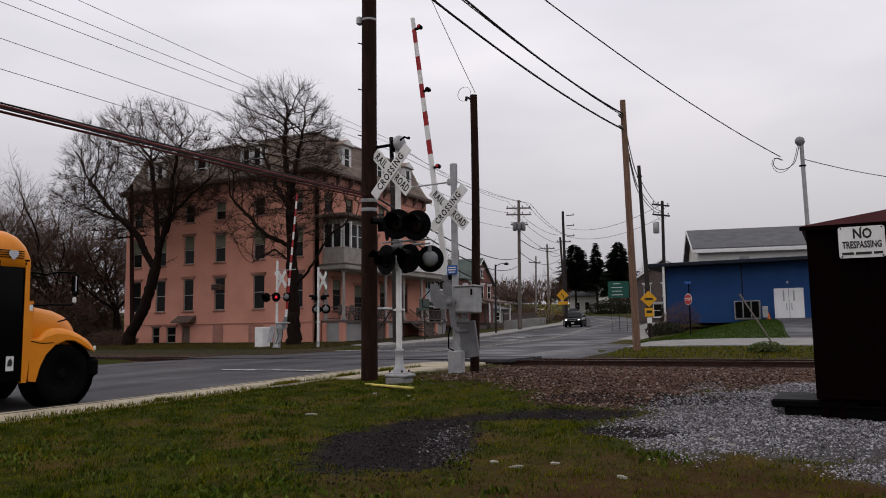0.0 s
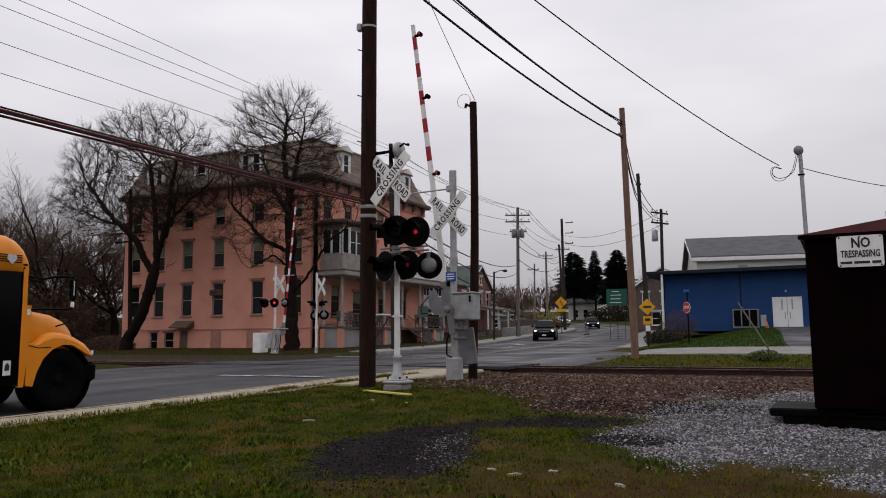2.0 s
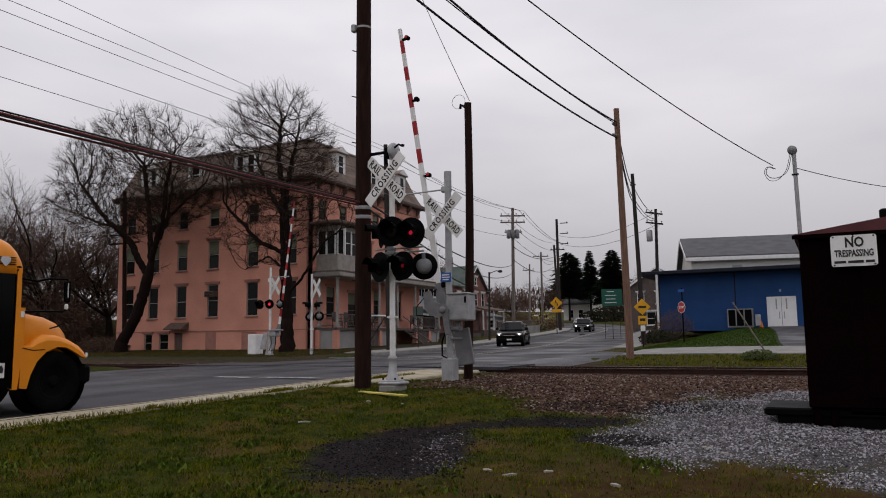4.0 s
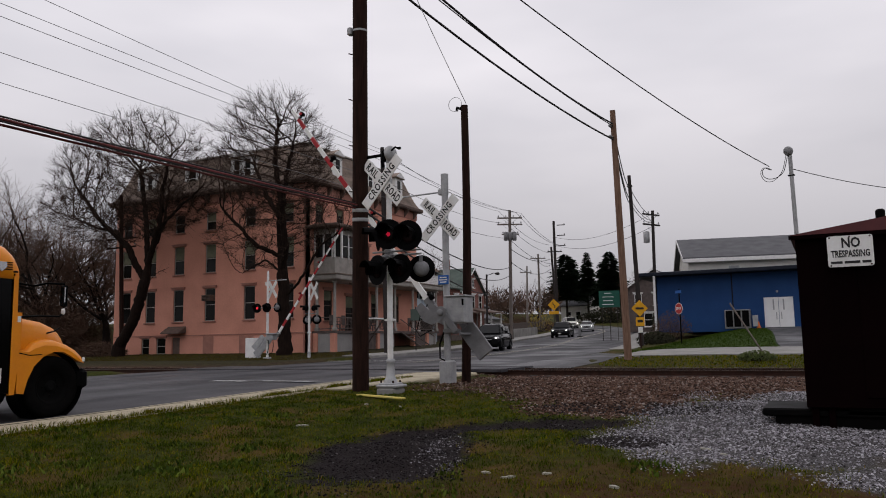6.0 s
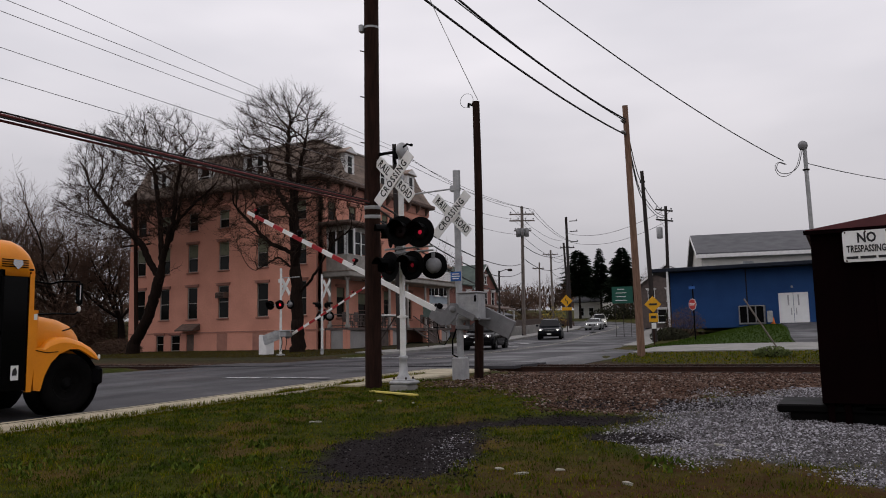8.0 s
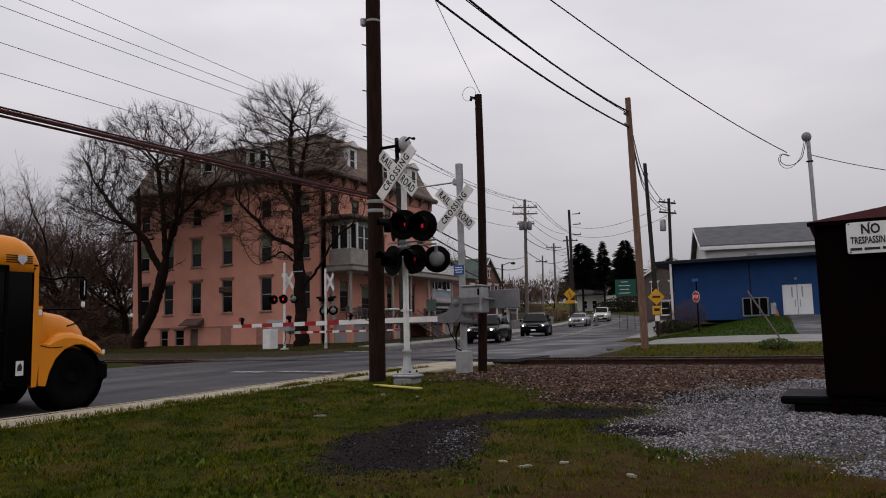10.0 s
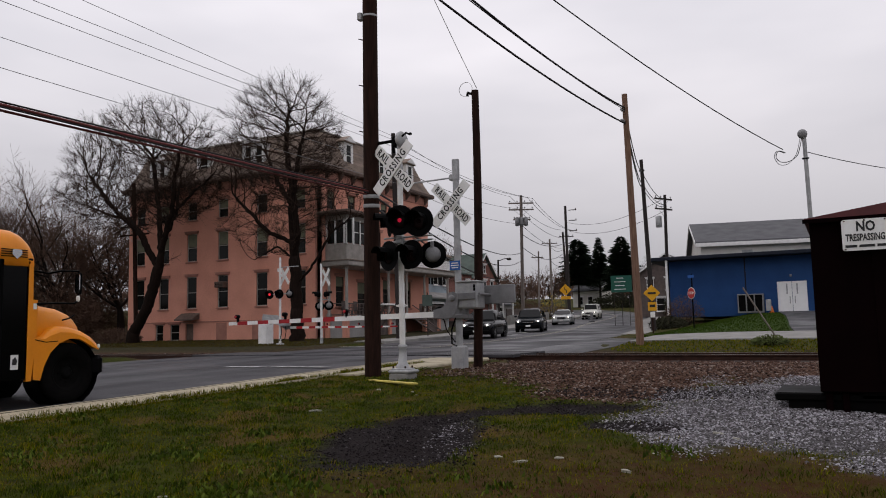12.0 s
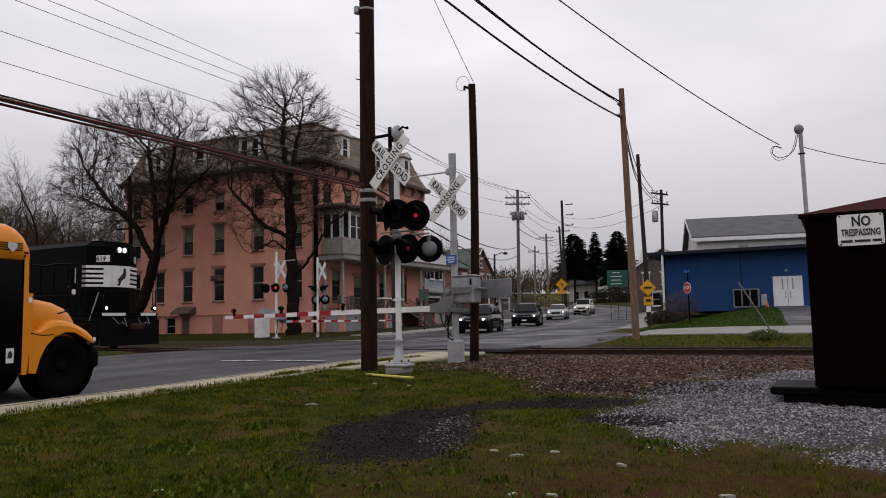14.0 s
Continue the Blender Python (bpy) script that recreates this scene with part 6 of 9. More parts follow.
def blue_building():
    b = thing("commercial_building", "long blue flat-roofed commercial building with white double doors", "building")
    x0, x1, y0, y1, z0, z1 = -11.7, 12.0, 60.0, 70.0, 1.7, 6.0
    wall_with_openings("wall", b, pose(x0, y0, 0), x1 - x0, z0, z1, [(7.55, 9.52, 1.9, 4.1)], "blue_wall", label="saturated blue metal wall")
    part("wall", Geo().box((x0 + 0.1, (y0 + y1) / 2 + 0.15, (z0 + z1) / 2), (0.2, y1 - y0 - 0.3, z1 - z0)), "blue_wall", b)
    part("wall", Geo().box(((x0 + x1) / 2, y1 - 0.1, (z0 + z1) / 2), (x1 - x0 - 0.5, 0.2, z1 - z0)), "blue_wall", b)
    for u in (5.45, 14.25):
        part("wall_seam", Geo().box((x0 + u, y0 - 0.012, (z0 + z1) / 2), (0.09 if u == 5.45 else 0.035, 0.02, z1 - z0)), "blue_trim", b)
    part("roof_edge", Geo().box(((x0 + x1) / 2 - 0.7, (y0 + y1) / 2 - 0.5, z1 + 0.10), (x1 - x0 + 1.4, y1 - y0 + 1.6, 0.28), bevel=0.04), "blue_trim", b, "dark projecting roof edge")
    for k, u in enumerate((8.04, 9.03)):
        d = part("door_leaf", Geo().box((x0 + u, y0 + 0.05, 3.0), (0.965, 0.05, 2.18), bevel=0.01), "door_white", b, "white steel door leaf")
        part("door_pull", Geo().box((x0 + u + (0.33 if k == 0 else -0.33), y0 + 0.015, 2.75), (0.06, 0.03, 0.5)), "galvanised", d)
        part("door_window", Geo().box((x0 + u + (0.16 if k == 0 else -0.16), y0 + 0.02, 3.55), (0.10, 0.01, 0.75)), "galvanised", d)
    part("wall_lamp", Geo().box((x0 + 8.5, y0 - 0.1, 4.5), (0.14, 0.2, 0.16), bevel=0.02), "galvanised", b)
    part("corner_post", Geo().cyl((x0 + 0.05, y0 - 1.2, 1.8), (x0 + 0.05, y0 - 1.2, z1), 0.09, seg=10), "white_trim", b)
    ac = thing("air_conditioner", "grey outdoor cooling unit with louvred sides against the blue wall", "air conditioner", at=pose(-5.85, 58.9, gz(-5.85, 58.9)))
    part("body", Geo().box((0, 0, 0.75), (1.75, 0.7, 1.35), bevel=0.03), "gate_grey", ac)
    for k in range(3):
        part("louvre_panel", Geo().box((-0.55 + 0.55 * k, -0.36, 0.78), (0.46, 0.02, 1.15), bevel=0.01), "black_paint", ac)
    part("pipe_box", Geo().box((1.15, 0.1, 0.6), (0.35, 0.4, 0.8), bevel=0.02), "galvanised", ac)
    cone = thing("traffic_cone", "orange traffic cone by the blue wall", "cone", at=pose(-4.5, 59.0, gz(-4.5, 59.0)))
    part("cone", Geo().lathe((0, 0, 0.05), (0, 0, 1), [(0, 0.13), (0.42, 0.035), (0.45, 0.0)], 14), "orange", cone)
    part("foot", Geo().box((0, 0, 0.03), (0.32, 0.32, 0.05), bevel=0.01), "orange", cone)
    turned = Matrix.Translation((-11.1, 72.0, 0)) @ Matrix.Rotation(radians(13), 4, "Z") @ Matrix.Translation((11.1, -72.0, 0))
    w = thing("hall_building", "cream hall with a dark grey gable roof behind the blue building", "building", at=turned)
    part("wall", Geo().box((1.0, 79.0, 5.0), (24.2, 14.0, 6.4)), "white_wall", w)
    part("gable", Geo().prism([(72.0, 8.2), (86.0, 8.2), (79.0, 10.85)], -11.12, -10.9, "x"), "white_wall", w)
    for s, ye in ((-1, 72.0), (1, 86.0)):
        part("barge_board", Geo().prism([(79.0, 10.75), (ye + s * 0.5, 8.20), (ye + s * 0.5, 8.48), (79.0, 11.03)], -11.66, -11.605, "x"), "white_trim", w, "white barge board")
    for s, ye in ((-1, 72.0), (1, 86.0)):
        part("roof_slope", Geo().prism([(79.0, 10.85), (ye + s * 0.5, 8.3), (ye + s * 0.5, 8.5), (79.0, 11.05)], -11.6, 14, "x"), "grey_roof", w)
    part("eaves_trim", Geo().box((1.2, 71.45, 8.2), (25.6, 0.12, 0.34), bevel=0.02), "white_trim", w)
    part("wall_louvre", Geo().box((-7.2, 71.96, 7.45), (0.9, 0.05, 0.4)), "galvanised", w)
    part("wall_louvre", Geo().box((-0.6, 71.96, 7.6), (1.1, 0.05, 0.45)), "galvanised", w)


def porch_clutter():
    """Chairs and potted plants along the porch."""
    for k, (y, turn) in enumerate(((43.2, 80), (44.6, 95), (46.2, 70), (48.2, 100), (54.0, 90))):
        c = thing("porch_chair", "dark wooden chair on the shaded porch", "chair", at=pose(-30.0, y, 2.16, 0, 0, turn), group="chairs on the porch")
        part("seat", Geo().box((0, 0, 0.44), (0.55, 0.52, 0.06), bevel=0.015), "porch_wood", c)
        part("backrest", Geo().box((0, 0.25, 0.78), (0.55, 0.05, 0.62), bevel=0.015), "porch_wood", c)
        for sx in (-0.24, 0.24):
            part("armrest", Geo().box((sx, 0.0, 0.64), (0.06, 0.5, 0.04), bevel=0.01), "porch_wood", c)
            for sy in (-0.22, 0.22):
                part("leg", Geo().box((sx, sy, 0.22), (0.05, 0.05, 0.44)), "porch_wood", c)
    for k, (x, y) in enumerate(((-29.5, 45.4), (-29.5, 49.2), (-29.5, 53.4))):
        pot = solid("plant_pot", Geo().lathe((0, 0, 0), (0, 0, 1), [(0, 0.14), (0.30, 0.20), (0.33, 0.22), (0.36, 0.20), (0.34, 0.0)], 14), "rust", "brown clay plant pot on the porch", "pot", at=pose(x, y, 2.16))
        shrub("potted_plant", "dry dark potted plant by the porch rail", (x, y, 2.45), 0.35, 0.35, 0.75, "twig_far", 80 + k, 260, 0.10, 0.2)


pink_building()
street_houses()
blue_building()


# ---- poles and wires ----
def pole(name, label, base, top, r0, r1, mat, bend=0.0):
    p = thing(name, label, "utility pole", at=Matrix.Translation(base))
    top = Vector(top) - Vector(base)
    pts = []
    for k in range(7):
        f = k / 6
        q = top * f + Vector((bend * math.sin(f * math.pi), 0, 0))
        pts.append(q if k else q - Vector((0, 0, 0.4)))
    part("shaft", Geo().tube(pts, [r0 + (r1 - r0) * k / 6 for k in range(7)], 14), mat, p)
    return p


def cross_arm(p, z, length, turn, mat="pole_dark", pins=4, at=(0, 0)):
    m = pose(at[0], at[1], z, 0, 0, turn)
    arm = part("cross_arm", Geo().box((0, 0.12, 0), (length, 0.10, 0.12)), mat, p, "", m)
    for k in range(pins):
        x = -length / 2 + 0.12 + k * (length - 0.24) / max(1, pins - 1)
        part("insulator", Geo().lathe((x, 0.12, 0.06), (0, 0, 1), [(0, 0.02), (0.08, 0.02), (0.09, 0.06), (0.13, 0.06), (0.14, 0.045), (0.18, 0.045), (0.2, 0.0)], 8), "gate_grey", arm)
    for s in (-1, 1):
        part("arm_brace", Geo().tube([(s * length * 0.3, 0.10, -0.05), (0, 0.10, -0.6)], 0.015, 4), "galvanised", arm)


def cable(a, b, sag, r, mat="cable", n=14, name="overhead_wire", label="thin black overhead wire"):
    a, b = Vector(a), Vector(b)
    pts = [a.lerp(b, k / n) - Vector((0, 0, 4 * sag * (k / n) * (1 - k / n))) for k in range(n + 1)]
    return solid(name, Geo().tube(pts, r, 5, False), mat, label, "wire", group="overhead wires")


def poles():
    # big brown pole by the kerb
    L = pole("utility_pole", "dark brown creosoted wooden utility pole by the kerb", (-8.32, 12.86, 0.40), (-7.64, 11.86, 11.5), 0.168, 0.135, "pole_brown")
    lean = Vector((0.68, -1.0, 11.1))
    on = lambda z: lean * (z / 11.1)
    for z in (3.32, 3.50):
        part("pole_band", Geo().lathe(on(z), lean, [(0, 0.160), (0.02, 0.166), (0.05, 0.166), (0.07, 0.160)], 14, False), "galvanised", L, "steel band")
    part("side_bracket", Geo().tube([on(4.55), on(4.55) + Vector((0.42, 0.10, 0.04)), on(4.45) + Vector((0.46, 0.12, -0.1))], 0.035, 8), "black_paint", L, "black bracket for the cable")
    part("steel_clip", Geo().box(on(7.05) + Vector((-0.16, -0.1, 0)), (0.10, 0.12, 0.16), bevel=0.02).lathe(on(7.05), lean, [(0, 0.147), (0.02, 0.150), (0.04, 0.147)], 14, False), "galvanised", L, "small grey clamp")
    for k in range(7):
        q = on(1.2 + 0.9 * k)
        part("climbing_spike", Geo().tube([q + Vector((-0.12, -0.08, 0)), q + Vector((-0.19, -0.12, 0.02))], 0.012, 5), "rust", L)
    T = pole("utility_pole", "short weathered brown pole with a split top", (-7.29, 15.53, 0.35), (-6.87, 14.86, 6.52), 0.105, 0.078, "pole_brown", bend=0.05)
    part("top_hook", Geo().tube([(0.33, -0.66, 6.10), (0.22, -0.62, 6.16), (0.20, -0.60, 6.08)], 0.03, 6), "black_steel", T)
    loop = [(0.30 + 0.16 * math.cos(a) - 0.10, -0.68, 6.22 + 0.16 * math.sin(a)) for a in [2 * math.pi * k / 16 for k in range(17)]]
    part("wire_coil", Geo().tube(loop, 0.006, 4, False), "galvanised", T, "thin coiled wire end")
    wb = (-6.68, 28.33, 0.55)
    Wd = pole("utility_pole", "tall light tan wooden utility pole in the grass", wb, (-6.60, 27.3, 9.70), 0.145, 0.10, "pole_tan")
    for z in (8.55, 8.15):
        part("pole_bolt", Geo().box((0.0, -1.1, z), (0.12, 0.30, 0.08), bevel=0.02), "galvanised", Wd)
    lamp = pole("lamp_post", "slim grey steel post with a hooded lamp on top", (-0.90, 34.4, gz(-0.9, 34.4)), (-0.96, 33.7, 8.70), 0.09, 0.08, "galvanised")
    part("lamp_head", Geo().lathe((-0.10, -0.72, 7.92), (-0.35, 0, 1), [(-0.14, 0.10), (-0.06, 0.17), (0.06, 0.19), (0.16, 0.15), (0.22, 0.07), (0.23, 0.0)], 14), "gate_grey", lamp, "grey hooded cap")
    part("mast_clamp", Geo().box((-0.06, -0.66, 6.95), (0.26, 0.10, 0.06), bevel=0.01), "black_steel", lamp)
    for r, sway in ((0.016, 0.0), (0.012, 0.10)):
        knots = [(-0.14, 7.82), (-0.24, 7.40), (-0.36, 7.08), (-0.66, 6.88 - sway), (-0.98, 6.90 - sway), (-1.14, 7.12), (-1.02, 7.36), (-0.70, 7.20)]
        line = []
        for k in range(len(knots) - 1):
            p0, p1, p2, p3 = (Vector((knots[min(max(k + d, 0), len(knots) - 1)][0] - sway * 0.6, 0, knots[min(max(k + d, 0), len(knots) - 1)][1])) for d in (-1, 0, 1, 2))
            for f in (0, 0.25, 0.5, 0.75):
                line.append(0.5 * (2 * p1 + (p2 - p0) * f + (2 * p0 - 5 * p1 + 4 * p2 - p3) * f * f + (3 * p1 - p0 - 3 * p2 + p3) * f ** 3) + Vector((0, -0.75, 0)))
        part("lead_loop", Geo().tube(line, r, 5), "cable", lamp, "drooping black service lead")
    specs = [("dark street pole beyond the track", (-9.98, 45.85, 1.05), (-9.98, 44.6, 10.9), 0.15, 0.10, "pole_dark"),
             ("dark pole with transformer and cross arms", (-12.2, 61.6, 2.0), (-11.85, 60.6, 11.3), 0.15, 0.11, "pole_dark"),
             ("grey street pole with cross arms and transformer cans", (-26.15, 65.8, 1.4), (-25.5, 64.6, 13.2), 0.17, 0.13, "pole_grey"),
             ("tall dark pole by the road bend", (-30.3, 92.0, 2.2), (-29.85, 90.4, 16.0), 0.20, 0.15, "pole_dark"),
             ("dark pole among the far trees", (-31.8, 96.4, 2.3), (-31.9, 95.2, 13.4), 0.17, 0.13, "pole_dark"),
             ("grey far pole with a cross arm", (-37.2, 105.1, 3.0), (-36.85, 104.0, 13.6), 0.17, 0.13, "pole_grey"),
             ("thin grey far street pole", (-36.9, 98.9, 2.4), (-36.65, 98.7, 11.4), 0.15, 0.1, "pole_grey"),
             ("slim dark street lamp pole", (-24.1, 55.5, 1.1), (-23.8, 55.0, 6.5), 0.09, 0.07, "pole_dark"),
             ("brown pole with two cross arms behind the bare tree", (-45.8, 39.2, 0.5), (-46.15, 39.0, 12.5), 0.16, 0.13, "pole_brown")]
    made = [pole("utility_pole", lab, a, b, r0, r1, m) for lab, a, b, r0, r1, m in specs]
    dark, trans, grey_p, tall, among, far1, far2, slim, left = made
    for z in (9.0, 8.2):
        cross_arm(trans, z, 1.9, 60, at=(0.3, -0.95))
    part("transformer", Geo().lathe((-0.25, -0.8, 6.8), (0, 0, 1), [(0, 0.2), (0.05, 0.24), (0.85, 0.24), (0.9, 0.18), (0.95, 0.0)], 12), "galvanised", trans, "grey transformer can")
    for z in (11.1, 10.5):
        cross_arm(grey_p, z, 2.3, 28, "pole_grey", at=(0.6, -1.1))
    for s in (-0.35, 0.35, 0.0):
        part("transformer", Geo().lathe((0.55 + s, -1.0 + s * 0.5, 9.0), (0, 0, 1), [(0, 0.15), (0.05, 0.2), (0.75, 0.2), (0.85, 0.0)], 10), "gate_grey", grey_p, "grey transformer can")
    cross_arm(grey_p, 9.6, 1.6, 28, "pole_grey", at=(0.6, -1.0))
    part("ground_sleeve", Geo().cyl((0, 0, 0.0), (0.01, 0, 1.3), 0.2, seg=12), "black_paint", grey_p, "dark guard at the pole foot")
    for z in (13.3, 12.0, 10.7):
        part("side_arm", Geo().box((1.0, -1.35, z), (1.0, 0.10, 0.10), bevel=0.02).cyl((1.4, -1.35, z + 0.04), (1.4, -1.35, z + 0.2), 0.05, seg=8), "pole_dark", tall, "short insulated side arm", pose(0, 0, 0, 0, 0, 10))
    cross_arm(among, 10.6, 1.9, 28)
    cross_arm(far1, 10.0, 2.2, 28, "pole_grey", at=(0.3, -1.0))
    cross_arm(far2, 8.2, 1.6, 28, "pole_grey")
    part("lamp_arm", Geo().tube([(0.3, -0.5, 5.3), (0.8, -0.3, 5.5), (1.1, -0.2, 5.45)], 0.03, 6).lathe((1.1, -0.2, 5.4), (0, 0, 1), [(-0.05, 0.1), (0, 0.2), (0.12, 0.15), (0.16, 0)], 10), "pole_dark", slim)
    for z in (8.75, 8.1):
        cross_arm(left, z, 3.0, 0, "pole_brown", pins=2, at=(-0.3, -0.2))
    kerb_pole = pole("utility_pole", "dark pole on the far pavement behind the signal mast", (-22.9, 38.2, 0.75), (-22.72, 37.55, 12.7), 0.17, 0.12, "pole_dark")
    for m in made[:1]:
        part("arm_pin", Geo().box((0, -1.2, 9.2), (0.3, 0.1, 0.1)), "pole_dark", m)


def wires():
    thick = "thick black cable bundle between poles"
    # telephone bundle along the kerb, behind and ahead of the brown pole
    for dz, dx, r, m in ((0.0, 0, 0.012, "cable"), (-0.040, 0.02, 0.020, "cable_red"), (-0.095, -0.02, 0.017, "cable_red"), (-0.068, 0.03, 0.012, "cable")):
        cable((-8.10 + dx, 12.42, 4.06 + dz), (-9.3 + dx, -26, 5.1 + dz), 0.42, r, m, name="service_cable", label=thick)
    for k, (dz, tz) in enumerate(((0.0, 8.0), (-0.10, 7.3), (-0.30, 6.4))):
        cable((-8.10, 12.45, 4.1 + dz), (-25.6, 64.8, tz), 0.7 + 0.25 * k, 0.022, "cable", 20, "service_cable", "black cable crossing the road to a far pole")
    # brown pole to the tan pole and the lamp post
    for a, b, r, sag in (((-7.95, 12.15, 9.02), (-6.62, 27.3, 8.60), 0.030, 0.27), ((-7.90, 12.10, 9.50), (-6.60, 27.3, 9.10), 0.016, 0.21), ((-7.90, 12.10, 9.68), (-6.60, 27.3, 9.18), 0.030, 0.32), ((-7.80, 12.0, 10.70), (-1.75, 33.3, 8.2), 0.019, 0.42)):
        cable(a, b, sag, r)
    cable((-6.82, 14.85, 6.55), (-7.80, 12.0, 10.9), 0.10, 0.008, "galvanised", name="guy_wire", label="thin steel guy wire")
    cable((-0.96, 33.7, 8.1), (8.5, 44, 8.0), 0.5, 0.016)
    for dz in (0, -0.35, -0.5):
        cable((-6.60, 27.3, 9.15 + dz), (-9.98, 44.6, 10.2 + dz * 2), 0.55, 0.024)
        cable((-9.98, 44.6, 10.2 + dz * 2), (-11.85, 60.6, 10.9 + dz), 0.4, 0.022)
    # high lines along the far side of the road, over the far kerb pole
    for k, (z, x, yy, zr) in enumerate(((12.55, -26.4, 64.2, 13.1), (12.32, -25.0, 64.9, 13.0), (11.88, -24.6, 65.1, 12.9), (10.70, -25.9, 64.6, 12.0), (9.72, -25.7, 64.7, 10.6))):
        q = (-22.75 + 0.05 * k, 37.6, z)
        cable((-22.8, -22, z + (1.9 if k == 0 else 0.5)), q, 0.30, 0.011, "wire_grey", 24)
        cable(q, (x, yy, zr), 0.5, 0.014, "cable", 16)
        cable((x, yy, zr), (x - 5.8, yy + 31, zr + 0.6), 0.7, 0.020, "cable", 16)
    cable((-25.5, 64.6, 9.6), (-29.9, 90.4, 11.5), 0.8, 0.03, "cable")
    cable((-25.5, 64.6, 8.4), (-32.0, 95.2, 10.5), 0.9, 0.03, "cable")
    for z in (10.6, 12.6):
        cable((-31.9, 95.2, z - 1.5), (-36.85, 104.0, z), 0.5, 0.025)
    for dz in (0, 1.0):
        cable((-29.9, 90.4, 13 + dz), (-12, 60.6, 10.0 + dz), 1.0, 0.018)


poles()
wires()


# ---- trees ----
def limb_pieces(out, p, d, length, r, level, rng, top, spread, droop, hull=None):
    """Adds a wavering limb and its branches to out as (points, radii, level). hull: middle and half sizes of the crown."""
    n = 5 if level < 2 else (4 if level < 3 else 3)
    pts, radii = [p.copy()], [r]
    q, dd = p.copy(), d.copy()
    for k in range(n):
        wob = Vector((rng.gauss(0, 1), rng.gauss(0, 1), rng.gauss(0, 0.6))) * (0.07 + 0.035 * level)
        dd = (dd + wob + Vector((0, 0, droop * (0.09 if level < 3 else 0.04)))).normalized()
        step = length / n
        if hull:
            o = q + dd * step - hull[0]
            far = math.sqrt((o.x / hull[1].x) ** 2 + (o.y / hull[1].y) ** 2 + (o.z / hull[1].z) ** 2)
            if far > 0.85:
                step *= 0.62
            if far > 1.0 + 0.06 * rng.random():
                if len(pts) < 2:
                    return
                break
        q = q + dd * step
        pts.append(q.copy())
        radii.append(max(r * (1 - 0.55 * (k + 1) / n), 0.0055 if level > 3 else 0.009))
    out.append((pts, radii, level))
    if level >= top:
        return
    n = len(pts) - 1
    kids = {0: 6, 1: 5, 2: 4, 3: 4, 4: 5}.get(level, 3)
    for k in range(kids):
        f = 0.2 + 0.78 * (k + rng.random() * 0.8) / kids
        f = min(f, 0.98)
        i = min(int(f * n), n - 1)
        base = pts[i].lerp(pts[i + 1], f * n - i)
        ax = (pts[i + 1] - pts[i]).normalized()
        side = ax.orthogonal().normalized()
        side.rotate(Matrix.Rotation(rng.random() * 6.283, 3, ax))
        ang = radians(rng.uniform(22, 48) * spread)
        nd = (ax * math.cos(ang) + side * math.sin(ang)).normalized()
        limb_pieces(out, base, nd, length * rng.uniform(0.46, 0.72), max(radii[i] * rng.uniform(0.48, 0.66), 0.0065 if level > 2 else 0.011), level + 1, rng, top, spread, droop, hull)
    limb_pieces(out, pts[-1], dd, length * 0.62, radii[-1], level + 1, rng, top, spread, droop, hull)


def bare_tree(name, label, base, trunk, limbs, r, seed, top=5, spread=1.0, droop=1.0, mats=("bark", "twig"), hull=None):
    """trunk: points from the foot up; limbs: (way, length, radius share) from the trunk's head."""
    rng = random.Random(seed)
    t = thing(name, label, "tree", at=Matrix.Translation(base))
    g = Geo()
    pts = [Vector(p) for p in trunk]
    n = len(pts)
    flare = [r * (1.5 if k == 0 else (1.12 if k == 1 else 1 - 0.25 * k / n)) for k in range(n)]
    fine = []
    for k in range(n - 1):
        for j in range(4):
            fine.append((pts[k].lerp(pts[k + 1], j / 4), flare[k] + (flare[k + 1] - flare[k]) * j / 4))
    fine.append((pts[-1], flare[-1]))
    g.tube([p + Vector((rng.gauss(0, 0.02), rng.gauss(0, 0.02), 0)) for p, _ in fine], [a for _, a in fine], 12)
    out = []
    for way, length, share, *start in limbs:
        s = pts[-1] if not start else pts[-2].lerp(pts[-1], start[0])
        limb_pieces(out, s, Vector(way).normalized(), length, r * share, 1, rng, top, spread, droop, hull)
    crown = Geo()
    for p, rad, level in out:
        if level <= 2:
            g.tube(p, rad, 8 if level == 1 else 6, False)
        else:
            crown.tube(p, rad, 4 if level == 3 else 3, False)
    part("trunk", g, mats[0], t, "dark bark trunk and main limbs")
    part("crown", crown, mats[1], t, "dense bare spring twigs")
    return t


